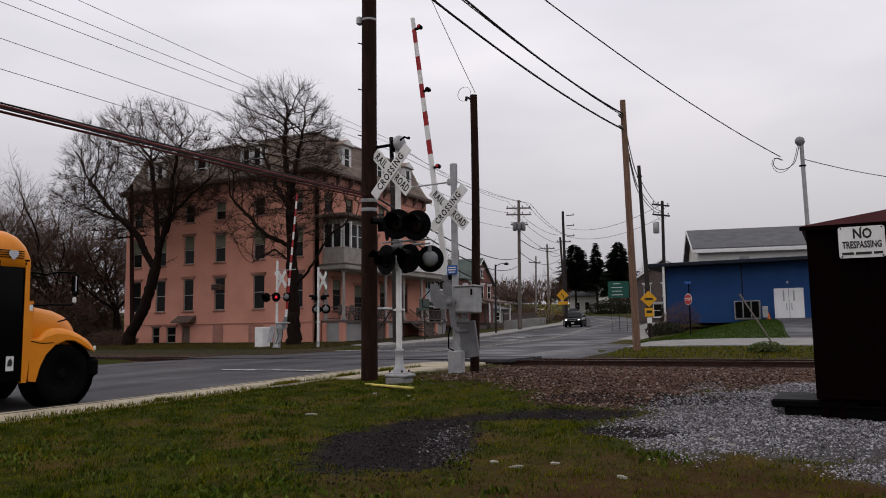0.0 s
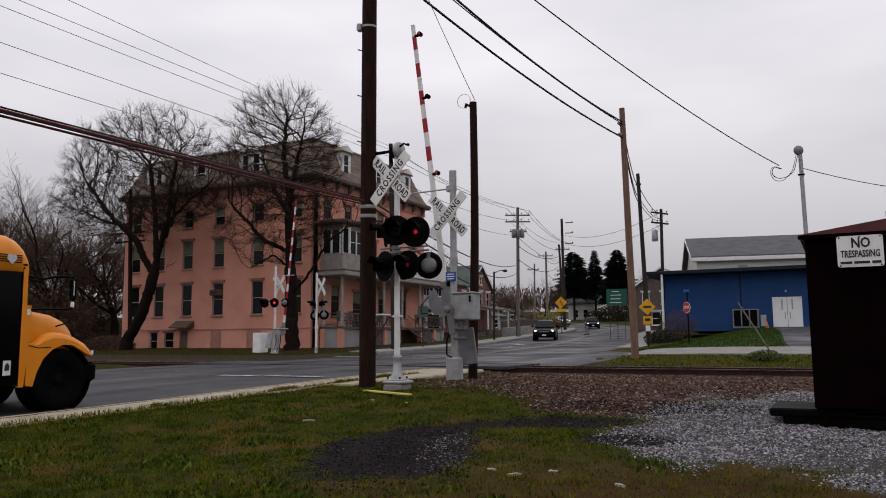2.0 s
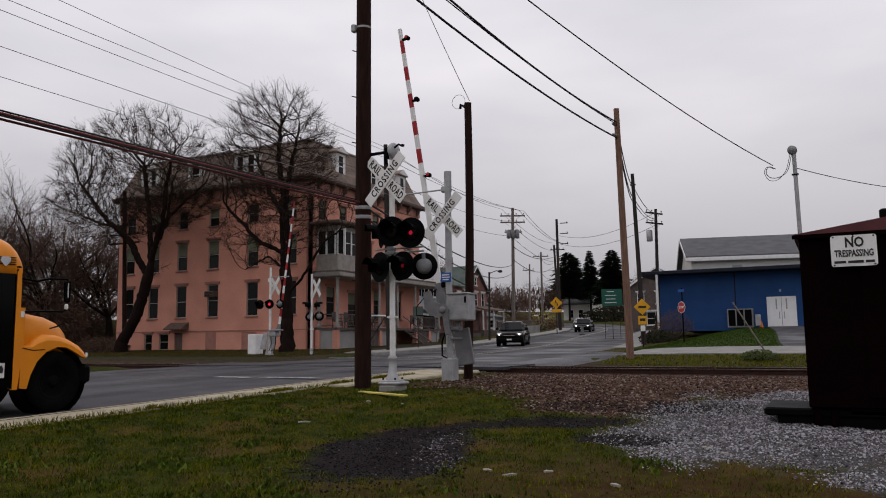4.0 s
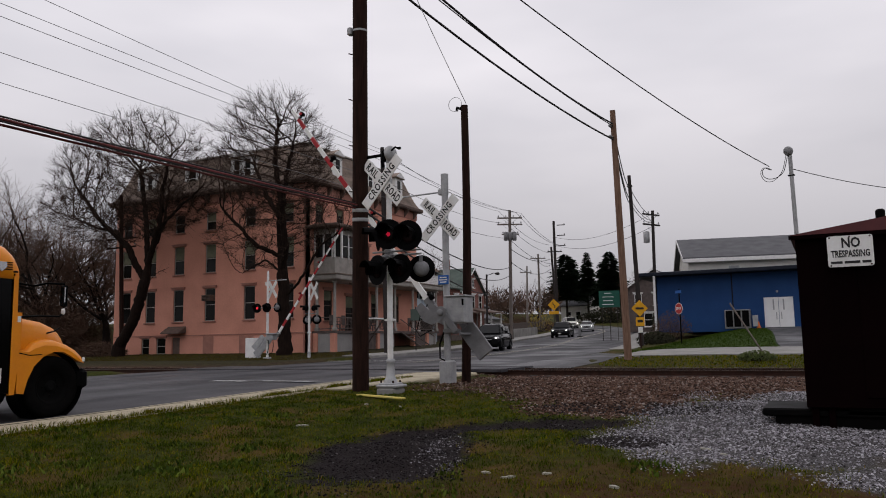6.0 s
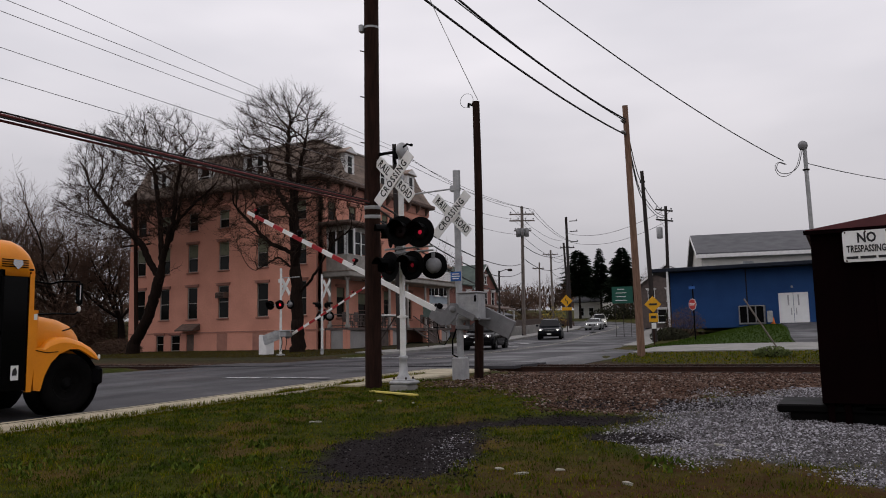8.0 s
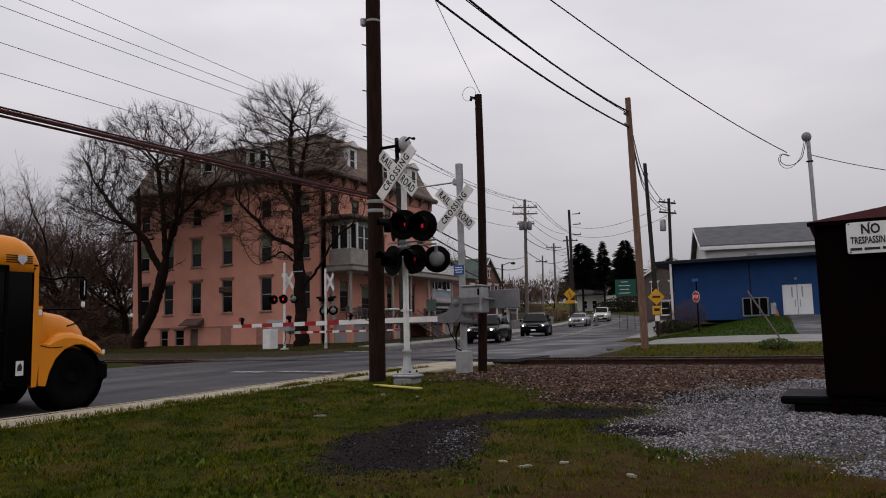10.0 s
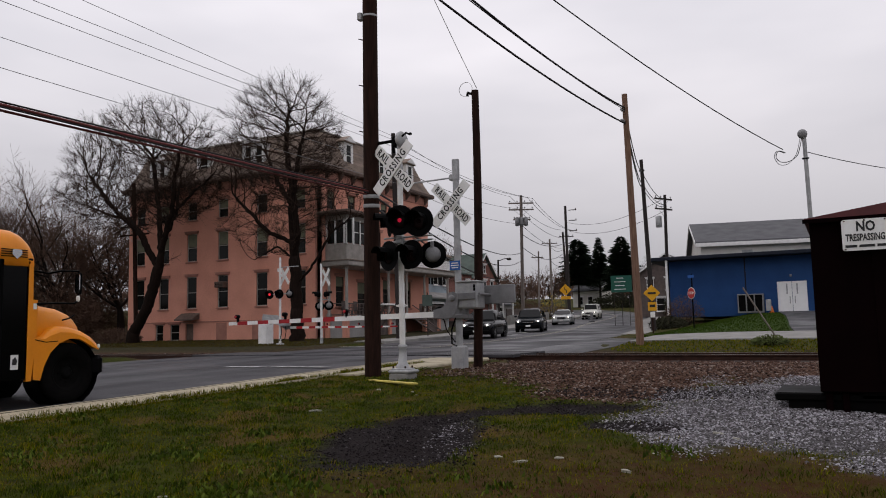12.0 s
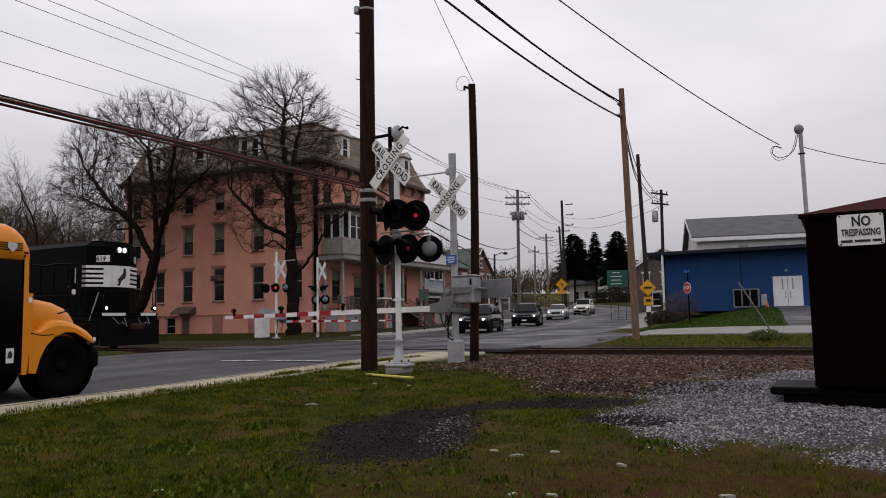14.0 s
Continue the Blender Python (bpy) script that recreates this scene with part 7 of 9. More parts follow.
def grown_tree(name, label, base, trunk, limbs, crowns, r0, seed, reach=2.6, kill=0.33, step=0.22):
    """A tree that grows its branches towards free air. trunk and limbs: lines of (x, y, z); crowns: (middle, half sizes, share below, count)."""
    rg = np.random.RandomState(seed)
    air = []
    for mid, half, below, count in crowns:
        q = rg.normal(size=(count, 3))
        q /= np.linalg.norm(q, axis=1)[:, None]
        q *= (rg.uniform(0.10, 1.0, count) ** 0.42)[:, None]
        lump = np.array([noise.noise(Vector(v) * 2.1 + Vector((seed, 0, 0))) for v in q])
        q *= (1 + 0.16 * lump)[:, None]
        q[:, 2] = np.where(q[:, 2] < 0, q[:, 2] * below, q[:, 2])
        air.append(q * np.array(half) + np.array(mid))
    air = np.concatenate(air)
    nodes, parent = [], []

    def lay(line, start):
        last = start
        pts = [np.array(p, float) for p in line]
        for a, b in zip(pts, pts[1:]):
            n = max(1, int(np.linalg.norm(b - a) / step))
            for k in range(n if last is not None else n + 1):
                f = (k + 1) / n if last is not None else k / n
                bend = rg.normal(0, 0.035, 3)
                nodes.append(a + (b - a) * min(f, 1) + bend)
                parent.append(-1 if last is None else last)
                last = len(nodes) - 1

    lay(trunk, None)
    for line in limbs:
        near = int(np.argmin([np.linalg.norm(p - np.array(line[0])) for p in nodes]))
        lay([nodes[near]] + list(line[1:]), near)
    pos = list(nodes)
    root = np.array(trunk[-1], float) - np.array([0, 0, 1.0])
    dist = np.full(len(air), 1e9)
    who = np.zeros(len(air), int)

    def see(first):
        nonlocal dist, who
        block = np.array(pos[first:])
        for i in range(0, len(block), 400):
            d = np.linalg.norm(air[:, None] - block[None, i:i + 400], axis=2)
            k = d.argmin(1)
            v = d[np.arange(len(air)), k]
            better = v < dist
            dist, who = np.where(better, v, dist), np.where(better, k + first + i, who)

    see(0)
    grown = {}
    for turn in range(80):
        live = dist < reach
        if not live.any():
            break
        way = air - np.array(pos)[who]
        way /= np.maximum(np.linalg.norm(way, axis=1), 1e-6)[:, None]
        pull = {}
        for i in np.nonzero(live)[0]:
            pull[who[i]] = pull.get(who[i], 0) + way[i]
        first = len(pos)
        for k, v in pull.items():
            if grown.get(k, 0) >= 3:
                continue
            grown[k] = grown.get(k, 0) + 1
            back_way = pos[k] - pos[parent[k]] if parent[k] >= 0 else np.array([0, 0, 1.0])
            out_way = pos[k] - root
            v = v / max(np.linalg.norm(v), 1e-6) + 0.15 * out_way / max(np.linalg.norm(out_way), 1e-6) + 0.95 * back_way / max(np.linalg.norm(back_way), 1e-6) + rg.normal(0, 0.10, 3)
            pos.append(pos[k] + v / np.linalg.norm(v) * step)
            parent.append(k)
        see(first)
        keep = dist > kill
        air, dist, who = air[keep], dist[keep], who[keep]
        if len(air) == 0:
            break
    n = len(pos)
    kids = [[] for _ in range(n)]
    for i, p in enumerate(parent):
        if p >= 0:
            kids[p].append(i)
    load = np.ones(n)
    for i in range(n - 1, 0, -1):
        if parent[i] >= 0:
            load[parent[i]] += load[i]
    rad = np.maximum(r0 * (load / load[0]) ** 0.485, 0.0115)
    for i in range(min(12, n)):
        rad[i] *= 1 + 0.5 * (1 - i / 12) ** 2
    t = thing(name, label, "tree", at=Matrix.Translation(base))
    wood, crown = Geo(), Geo()
    heads = [(0, None)]
    while heads:
        i, frm = heads.pop()
        line = [frm] if frm is not None else []
        line.append(i)
        while kids[i]:
            best = max(kids[i], key=lambda k: load[k])
            heads += [(k, i) for k in kids[i] if k != best]
            i = best
            line.append(i)
        start = rad[line[1]] if frm is not None else rad[line[0]]
        rr = [start] + [rad[k] for k in line[1:]]
        if len(line) > 1:
            rr[-1] = min(rr[-1], 0.009)
            thick = [k for k in range(len(line)) if rr[k] > 0.045]
            cut = thick[-1] + 1 if thick else 0
            if cut > 2:
                wood.tube([pos[k] for k in line[:cut + 1]], rr[:cut + 1], 10 if rr[0] > 0.15 else 7, False)
                line, rr = line[cut - 1:], rr[cut - 1:]
            crown.tube([pos[k] for k in line], rr, 4, False)
    # fine twigs on the outer shoots
    for i in range(n):
        if load[i] > 9 or parent[i] < 0:
            continue
        d = pos[i] - pos[parent[i]]
        d = d / max(np.linalg.norm(d), 1e-6)
        for _ in range(3 if load[i] > 1 else 5):
            fan = (pos[i] - root) / max(np.linalg.norm(pos[i] - root), 1e-6)
            w = d + 0.8 * fan + rg.normal(0, 0.45, 3) + np.array([0, 0, 0.15])
            w = w / np.linalg.norm(w)
            ln = rg.uniform(0.3, 0.95)
            m = pos[i] + w * ln * 0.5 + rg.normal(0, 0.03, 3)
            crown.tube([pos[i], m, pos[i] + w * ln + rg.normal(0, 0.06, 3)], [0.008, 0.006, 0.004], 3, False)
    part("trunk", wood, "bark", t, "dark bark trunk and main limbs")
    part("crown", crown, "twig", t, "dense bare spring twigs")
    return t


def trees():
    grown_tree("bare_tree", "large leafless tree with a leaning dark trunk and rounded crown", (-44.3, 37.4, 0.75), [(0, 0, -0.8), (0.35, 0, 0.6), (1.75, 0, 2.6), (2.6, 0, 4.8), (2.95, 0, 6.3)],
               [[(2.6, 0, 4.9), (1.2, -0.4, 7.6), (-0.5, -0.8, 9.0), (-3.0, -1.2, 11.8)], [(1.2, -0.4, 7.6), (-1.2, 0.7, 8.9), (-3.4, 1.0, 9.3), (-6.0, 0.6, 10.4)],
                [(2.7, 0, 5.6), (1.8, 0.8, 8.6), (0.9, 1.2, 11.4), (0.5, 1.2, 13.6)], [(2.95, 0, 6.3), (4.2, -0.4, 8.6), (4.7, -0.6, 11.0), (5.7, -0.8, 13.6)],
                [(2.95, 0, 6.3), (3.2, 1.0, 9.0), (3.0, 1.6, 12.0)], [(4.2, -0.4, 8.6), (5.8, 0.2, 10.2), (7.0, 0.6, 11.2)], [(2.4, 0, 4.3), (4.1, -0.6, 5.3), (5.2, -0.8, 5.6)]],
               [((0.7, 0, 11.0), (7.9, 3.7, 5.9), 0.55, 5000)], 0.36, 3)
    grown_tree("bare_tree", "tall leafless tree with low spreading limbs before the pink wall", (-29.3, 37.0, 0.60), [(0, 0, -0.7), (-0.08, 0, 1.9), (-0.15, 0, 3.6), (-0.22, 0, 5.0)],
               [[(-0.1, 0, 3.5), (1.7, -0.3, 4.9), (2.8, -0.5, 6.4), (4.4, -0.4, 7.3)], [(-0.22, 0, 5.0), (-0.6, 0.3, 7.3), (-0.9, 0.5, 9.8), (-1.2, 0.4, 12.4), (-1.0, 0.3, 14.4)],
                [(-0.22, 0, 5.0), (0.3, -0.4, 6.6), (0.2, -0.6, 8.8), (0.6, -0.8, 10.8), (1.2, -0.8, 13.0)], [(-0.4, 0.1, 6.2), (-2.0, -0.5, 6.9), (-3.4, -0.8, 8.4), (-4.4, -0.9, 9.3)],
                [(-0.2, 0, 5.0), (-1.9, 0.4, 6.0), (-3.9, 0.6, 5.3)], [(-0.7, 0.4, 8.4), (-2.2, 0.8, 10.2), (-3.3, 0.9, 12.4)]],
               [((-1.1, 0, 11.6), (4.1, 3.6, 4.9), 0.8, 2500), ((-1.2, 0, 7.6), (4.4, 2.8, 2.4), 1.0, 380), ((3.6, -0.4, 8.0), (1.6, 1.2, 1.5), 1.0, 80)], 0.37, 8)
    # woods behind the bus, far back
    rng = random.Random(5)
    spots = [(-62, 36, 13.5), (-57, 41, 14), (-67, 42, 14), (-60, 33, 9.5), (-72, 38, 13), (-54.5, 45, 11.5), (-78, 50, 14), (-70, 54, 14), (-92, 58, 15), (-64, 60, 13), (-56, 52, 11.5)]
    protos = []
    for k in range(3):
        limbs = [((rng.uniform(-1, 1), rng.uniform(-1, 1), rng.uniform(0.6, 1.3)), rng.uniform(3.2, 4.6), 0.5) for _ in range(6)]
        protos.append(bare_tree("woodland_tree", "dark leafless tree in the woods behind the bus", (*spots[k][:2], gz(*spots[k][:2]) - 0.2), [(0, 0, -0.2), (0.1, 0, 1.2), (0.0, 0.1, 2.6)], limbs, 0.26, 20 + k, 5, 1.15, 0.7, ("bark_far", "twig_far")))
        tagged(protos[-1], group="woodland trees")
    for k, (x, y, h) in enumerate(spots[3:]):
        c = copy_thing(protos[k % 3], pose(x, y, gz(x, y) - 0.2, 0, 0, rng.uniform(0, 360)))
        s = h / 10.5
        c.scale = (s, s, s)
    for k in range(3):
        s = spots[k][2] / 10.5
        protos[k].scale = (s, s, s)
    # far trees up the road and behind the houses
    far = [(-52, 66, 12), (-45, 88, 6), (-40, 112, 7.5), (-47, 118, 7), (-54, 110, 7), (-28, 134, 8), (-60, 128, 8), (-36, 63.5, 9), (-30, 143, 9), (-52, 122, 8), (-48, 100, 6.5), (-43.5, 93, 5)]
    for k, (x, y, h) in enumerate(far):
        c = copy_thing(protos[(k + 1) % 3], pose(x, y, gz(x, y) - 0.2, 0, 0, rng.uniform(0, 360)))
        tagged(c, "hazy leafless tree behind the street houses", group="street trees")
        s = h / 10.5
        c.scale = (s, s, s)


def spruce(base, height, width, seed, label, foot=0.36, taper=0.75):
    rng = random.Random(seed)
    t = thing("spruce_tree", label, "tree", at=Matrix.Translation(base), group="spruces")
    part("trunk", Geo().cyl((0, 0, -0.3), (0, 0, height * 0.95), 0.28, 0.04, 10), "bark_far", t)
    g = Geo()
    z = height * foot
    while z < height * 0.985:
        f = 1 - (z / height)
        reach = width / 2 * (f ** taper) * rng.uniform(0.8, 1.15) + 0.15
        n = max(7, int(22 * f) + 7)
        for k in range(n):
            a = rng.random() * 6.283
            rr = reach * rng.uniform(0.6, 1.08)
            droop = -rr * rng.uniform(0.10, 0.32)
            tip = Vector((rr * math.cos(a), rr * math.sin(a), z + droop))
            root = Vector((0, 0, z))
            side = Vector((-math.sin(a), math.cos(a), 0))
            w = 0.28 * rr + 0.24
            mid = root.lerp(tip, 0.55) + Vector((0, 0, 0.06 * rr))
            # a bough with side sprays
            for s in range(7):
                q = root.lerp(tip, 0.2 + 0.8 * s / 6)
                ln = w * rng.uniform(0.9, 1.8) * (1.1 - 0.5 * s / 6)
                for sg in (-1, 1):
                    e = q + side * sg * ln + (tip - root).normalized() * ln * 0.5 + Vector((0, 0, rng.uniform(-0.35, 0.05) * ln))
                    b1, b2 = q + Vector((0, 0, 0.08)), q - (tip - root).normalized() * 0.25 - Vector((0, 0, 0.06))
                    g.add([b1, b2, e], [(0, 1, 2)])
            g.add([root, tip, mid + Vector((0, 0, 0.18))], [(0, 1, 2)])
        z += height * 0.016 + 0.10
    part("crown", g, "spruce", t, "dark drooping needle boughs")


def shrub(name, label, base, sx, sy, h, mat, seed, n=900, leaf=0.12, thin=0.5):
    """A rounded clump of many small leaves on thin stems."""
    rng = random.Random(seed)
    t = thing(name, label, "bush", at=Matrix.Translation(base))
    stems, leaves = Geo(), Geo()
    for k in range(26):
        a, rr = rng.random() * 6.283, rng.random() ** 0.5
        tip = Vector((math.cos(a) * rr * sx, math.sin(a) * rr * sy, h * rng.uniform(0.55, 1.0) * (1 - 0.35 * rr)))
        stems.tube([(tip.x * 0.2, tip.y * 0.2, -0.1), (tip.x * 0.7, tip.y * 0.7, tip.z * 0.6), tip], [0.02, 0.014, 0.006], 4, False)
    for k in range(n):
        a, rr = rng.random() * 6.283, rng.random() ** 0.45
        lump = 1 + 0.25 * noise.noise(Vector((math.cos(a) * 2 + seed, math.sin(a) * 2, 0)))
        p = Vector((math.cos(a) * rr * sx * lump, math.sin(a) * rr * sy * lump, h * rng.random() ** 0.7 * (1 - 0.5 * rr * rr)))
        u = Vector((rng.gauss(0, 1), rng.gauss(0, 1), rng.gauss(0, 1))).normalized() * leaf
        w = u.orthogonal().normalized() * leaf * thin
        leaves.add([p - u, p + w, p + u, p - w], [(0, 1, 2, 3)])
    part("stems", stems, "bark_far", t)
    part("leaves", leaves, mat, t)


def greenery():
    trees()
    porch_clutter()
    spruce((-46.2, 146.5, 4.3), 14.2, 11.5, 1, "tall dense dark spruce by the road bend", 0.37, 0.5)
    spruce((-42.3, 148, 4.3), 14.4, 7.0, 2, "slender dark spruce by the road bend", 0.40)
    spruce((-37.6, 147, 4.3), 14.2, 11.0, 3, "broad dark spruce by the road bend", 0.30, 0.6)
    shrub("hedge_bush", "dark hedge round the outside of the road bend", (-33.0, 134, 3.6), 7.0, 2.0, 3.6, "bush", 9, 3600, 0.2)
    shrub("hedge_bush", "dark hedge round the outside of the road bend", (-24.0, 120, 3.0), 4.0, 3.0, 2.6, "bush", 15, 2600, 0.18)
    shrub("forsythia_bush", "yellow flowering shrub by the far fence", (-32.6, 92, 2.4), 1.7, 1.7, 3.0, "forsythia", 3, 300, 0.10)
    shrub("hedge_bush", "dark evergreen bush in front of the blue wall", (-10.3, 57.5, gz(-10.3, 57.5)), 1.3, 1.0, 2.2, "twig_far", 5, 1500, 0.12, 0.12)
    shrub("hedge_bush", "low dark hedge beside the yellow sign", (-9.9, 50, gz(-9.9, 50) - 0.1), 1.1, 3.0, 0.9, "bush", 6, 1800, 0.08)
    shrub("hedge_bush", "dark hedge closing the view up the road", (-14.0, 84, 2.0), 3.0, 3.0, 3.0, "bush", 7, 1800, 0.14)
    shrub("hedge_bush", "dark hedge closing the view up the road", (-18.5, 118, 3.0), 7.0, 2.0, 4.0, "bush", 8, 2600, 0.2)
    shrub("weed_clump", "green weed clump at a leaning stake", (-2.26, 28.0, gz(-2.26, 28.0)), 0.62, 0.38, 0.36, "weed", 10, 900, 0.045)
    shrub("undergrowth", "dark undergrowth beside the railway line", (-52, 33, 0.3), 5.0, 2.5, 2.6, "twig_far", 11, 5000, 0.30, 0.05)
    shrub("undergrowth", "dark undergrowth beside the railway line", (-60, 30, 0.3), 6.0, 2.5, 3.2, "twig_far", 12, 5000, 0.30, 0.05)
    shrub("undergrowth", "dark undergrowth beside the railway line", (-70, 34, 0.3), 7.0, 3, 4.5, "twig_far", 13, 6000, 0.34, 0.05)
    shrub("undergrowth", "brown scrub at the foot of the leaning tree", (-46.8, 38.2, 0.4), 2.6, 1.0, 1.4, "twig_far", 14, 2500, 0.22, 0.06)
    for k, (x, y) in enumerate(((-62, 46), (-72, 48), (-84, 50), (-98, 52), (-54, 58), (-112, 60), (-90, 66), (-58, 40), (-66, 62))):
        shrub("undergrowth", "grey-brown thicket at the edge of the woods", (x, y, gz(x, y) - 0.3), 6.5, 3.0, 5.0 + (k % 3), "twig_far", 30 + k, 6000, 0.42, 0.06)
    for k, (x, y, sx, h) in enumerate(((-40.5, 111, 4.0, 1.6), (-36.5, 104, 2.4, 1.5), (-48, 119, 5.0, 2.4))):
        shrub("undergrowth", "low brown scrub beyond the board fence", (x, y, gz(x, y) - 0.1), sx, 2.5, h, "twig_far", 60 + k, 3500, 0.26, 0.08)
    # distant wooded rise that closes the view
    g = Geo()
    rng = random.Random(2)
    for k in range(3200):
        a = radians(rng.uniform(-100, 75))
        d = rng.uniform(230, 420)
        x, y = d * math.sin(a), d * math.cos(a)
        h = rng.uniform(5, 10)
        z = gz(x, y)
        for j in range(16):
            f = rng.random()
            w = h * 0.42 * math.sqrt(max(0.05, 1 - (2 * f - 0.9) ** 2))
            q = Vector((x + rng.uniform(-w, w), y + rng.uniform(-w, w), z + h * (0.15 + 0.85 * f)))
            e = Vector((rng.gauss(0, 0.5), rng.gauss(0, 0.5), rng.uniform(0.3, 1.6)))
            g.add([q - e * 0.6, q + Vector((rng.uniform(0.2, 0.6), 0, 0)), q + e], [(0, 1, 2)])
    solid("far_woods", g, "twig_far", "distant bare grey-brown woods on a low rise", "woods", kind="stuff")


greenery()


# ---- vehicles ----
LANE = [(x - sx * 2.2, y - sy * 2.2, sx, sy) for x, y, w, sx, sy in ROAD_PTS if y > 25]


def lane_pose(y):
    """On the oncoming lane at that y: a pose whose -y axis points down the lane towards the crossing."""
    for (x0, y0, ax, ay), (x1, y1, bx, by) in zip(LANE, LANE[1:]):
        if y0 <= y <= y1:
            k = (y - y0) / (y1 - y0)
            sx, sy = ax + (bx - ax) * k, ay + (by - ay) * k
            x = x0 + (x1 - x0) * k
            return pose(x, y, road_z(y) + 0.035, 0, 0, math.degrees(math.atan2(sy, sx)) + float(np.interp(y, [36, 46, 60, 75, 95], [9, 8, 3, 0, 0])))
    x0, y0, ax, ay = LANE[-1]
    return pose(x0, y0, road_z(y0), 0, 0, math.degrees(math.atan2(ay, ax)))


def rounded(w, z0, z1, y, top_in=0.0, r=0.12):
    a, b = w / 2, w / 2 - top_in
    return [(-a, y, z0), (a, y, z0), (a, y, z0 + (z1 - z0) * 0.55), (b, y, z1 - r * 0.4), (b - r, y, z1), (-b + r, y, z1), (-b, y, z1 - r * 0.4), (-a, y, z0 + (z1 - z0) * 0.55)]


def car(label, paint, L=4.7, W=1.86, H=1.72, hood=1.02, kind="suv", lamps=True):
    """Front bumper at y = 0, body back along +y, wheels on z = 0."""
    c = thing("car", label, "car", group="cars waiting at the crossing")
    clear = 0.24
    body = Geo()
    rings = [rounded(W * 0.86, clear + 0.10, hood * 0.68, 0.0), rounded(W * 0.95, clear, hood * 0.80, 0.10), rounded(W, clear, hood * 0.88, 0.35, 0.04), rounded(W, clear, hood * 0.97, 0.9, 0.05), rounded(W, clear, hood * 1.02, 1.35, 0.05),
             rounded(W, clear, hood * 1.04, L * 0.6, 0.05), rounded(W, clear, hood * 1.04, L - 0.4, 0.05), rounded(W * 0.97, clear, hood, L - 0.1, 0.05), rounded(W * 0.9, clear + 0.08, hood * 0.9, L)]
    body.loft(rings)
    part("body", body, paint, c)
    cab = Geo()
    ys = (1.05, 1.75, 2.4, L - 0.9, L - 0.25) if kind == "suv" else (1.15, 1.95, 2.5, L - 1.5, L - 0.75)
    hs = (hood * 0.99, H - 0.07, H, H - 0.05, hood * 1.02)
    ws = (W * 0.92, W * 0.76, W * 0.75, W * 0.76, W * 0.90)
    if kind == "jeep":
        ys, hs, ws = (1.35, 1.62, 2.0, L - 0.35, L - 0.12), (hood * 1.0, H - 0.05, H, H - 0.03, hood * 1.02), (W * 0.86, W * 0.82, W * 0.82, W * 0.82, W * 0.86)
    cab.loft([rounded(w, hood * 0.97, h + 0.001, y, 0.10 if i in (1, 2, 3) else 0.0, 0.10) for i, (y, h, w) in enumerate(zip(ys, hs, ws))])
    part("cabin", cab, paint, c)
    part("windscreen", Geo().loft([[(-ws[0] * 0.45, ys[0] + 0.03, hs[0] + 0.07), (ws[0] * 0.45, ys[0] + 0.03, hs[0] + 0.07), (ws[0] * 0.45, ys[0] + 0.05, hs[0] + 0.07), (-ws[0] * 0.45, ys[0] + 0.05, hs[0] + 0.07)], [(-ws[1] * 0.44, ys[1] - 0.08, hs[1] - 0.03), (ws[1] * 0.44, ys[1] - 0.08, hs[1] - 0.03), (ws[1] * 0.44, ys[1] - 0.06, hs[1] - 0.03), (-ws[1] * 0.44, ys[1] - 0.06, hs[1] - 0.03)]], False), "car_glass", c)
    for s in (-1, 1):
        x0, x1 = s * (W * 0.47), s * (W * 0.40)
        for a, b in ((ys[0] + 0.45, 2.5), (2.58, ys[3] + 0.05)):
            part("side_window", Geo().loft([[(x0, a, hood + 0.07), (x0, b, hood + 0.07), (x0 - s * 0.03, b, hood + 0.07), (x0 - s * 0.03, a, hood + 0.07)], [(x1, a + 0.25 if a < 2 else a, H - 0.16), (x1, b, H - 0.14), (x1 - s * 0.03, b, H - 0.14), (x1 - s * 0.03, a + 0.25 if a < 2 else a, H - 0.16)]], False), "car_glass", c)
        part("mirror", Geo().box((s * (W / 2 + 0.08), 1.45, hood + 0.12), (0.20, 0.12, 0.15), bevel=0.03), paint, c)
        part("headlamp", Geo().box((s * W * 0.36, 0.06, hood * 0.74), (0.34, 0.16, 0.16), bevel=0.04), "chrome", c)
        if lamps:
            part("headlamp_glow", Geo().lathe((s * W * 0.36, -0.022, hood * 0.74), (0, -1, 0), [(0, 0.055), (0.012, 0.045), (0.016, 0)], 12), "lamp_white", c, "lit headlamp")
        part("tail_lamp", Geo().box((s * W * 0.42, L - 0.06, hood * 0.8), (0.2, 0.12, 0.25), bevel=0.03), "red_lens", c)
        part("wheel_arch", Geo().lathe((s * (W / 2 - 0.13), 0.85, 0.36), (s, 0, 0), [(0, 0.40), (0.14, 0.40)], 20), "black_paint", c)
        part("wheel_arch", Geo().lathe((s * (W / 2 - 0.13), L - 0.95, 0.36), (s, 0, 0), [(0, 0.40), (0.14, 0.40)], 20), "black_paint", c)
    part("grille", Geo().box((0, 0.0, hood * 0.66), (W * 0.44, 0.06, 0.20), bevel=0.02), "black_paint", c)
    part("grille_bar", Geo().box((0, -0.035, hood * 0.68), (W * 0.40, 0.02, 0.04)), "chrome", c)
    part("bumper", Geo().box((0, 0.04, 0.40), (W * 0.88, 0.14, 0.24), bevel=0.05), "black_paint" if kind != "sedan" else paint, c)
    part("plate_bar", Geo().box((0, -0.045, 0.44), (0.32, 0.012, 0.10)), "sign_white", c, "plain pale plate bar")
    wheels = []
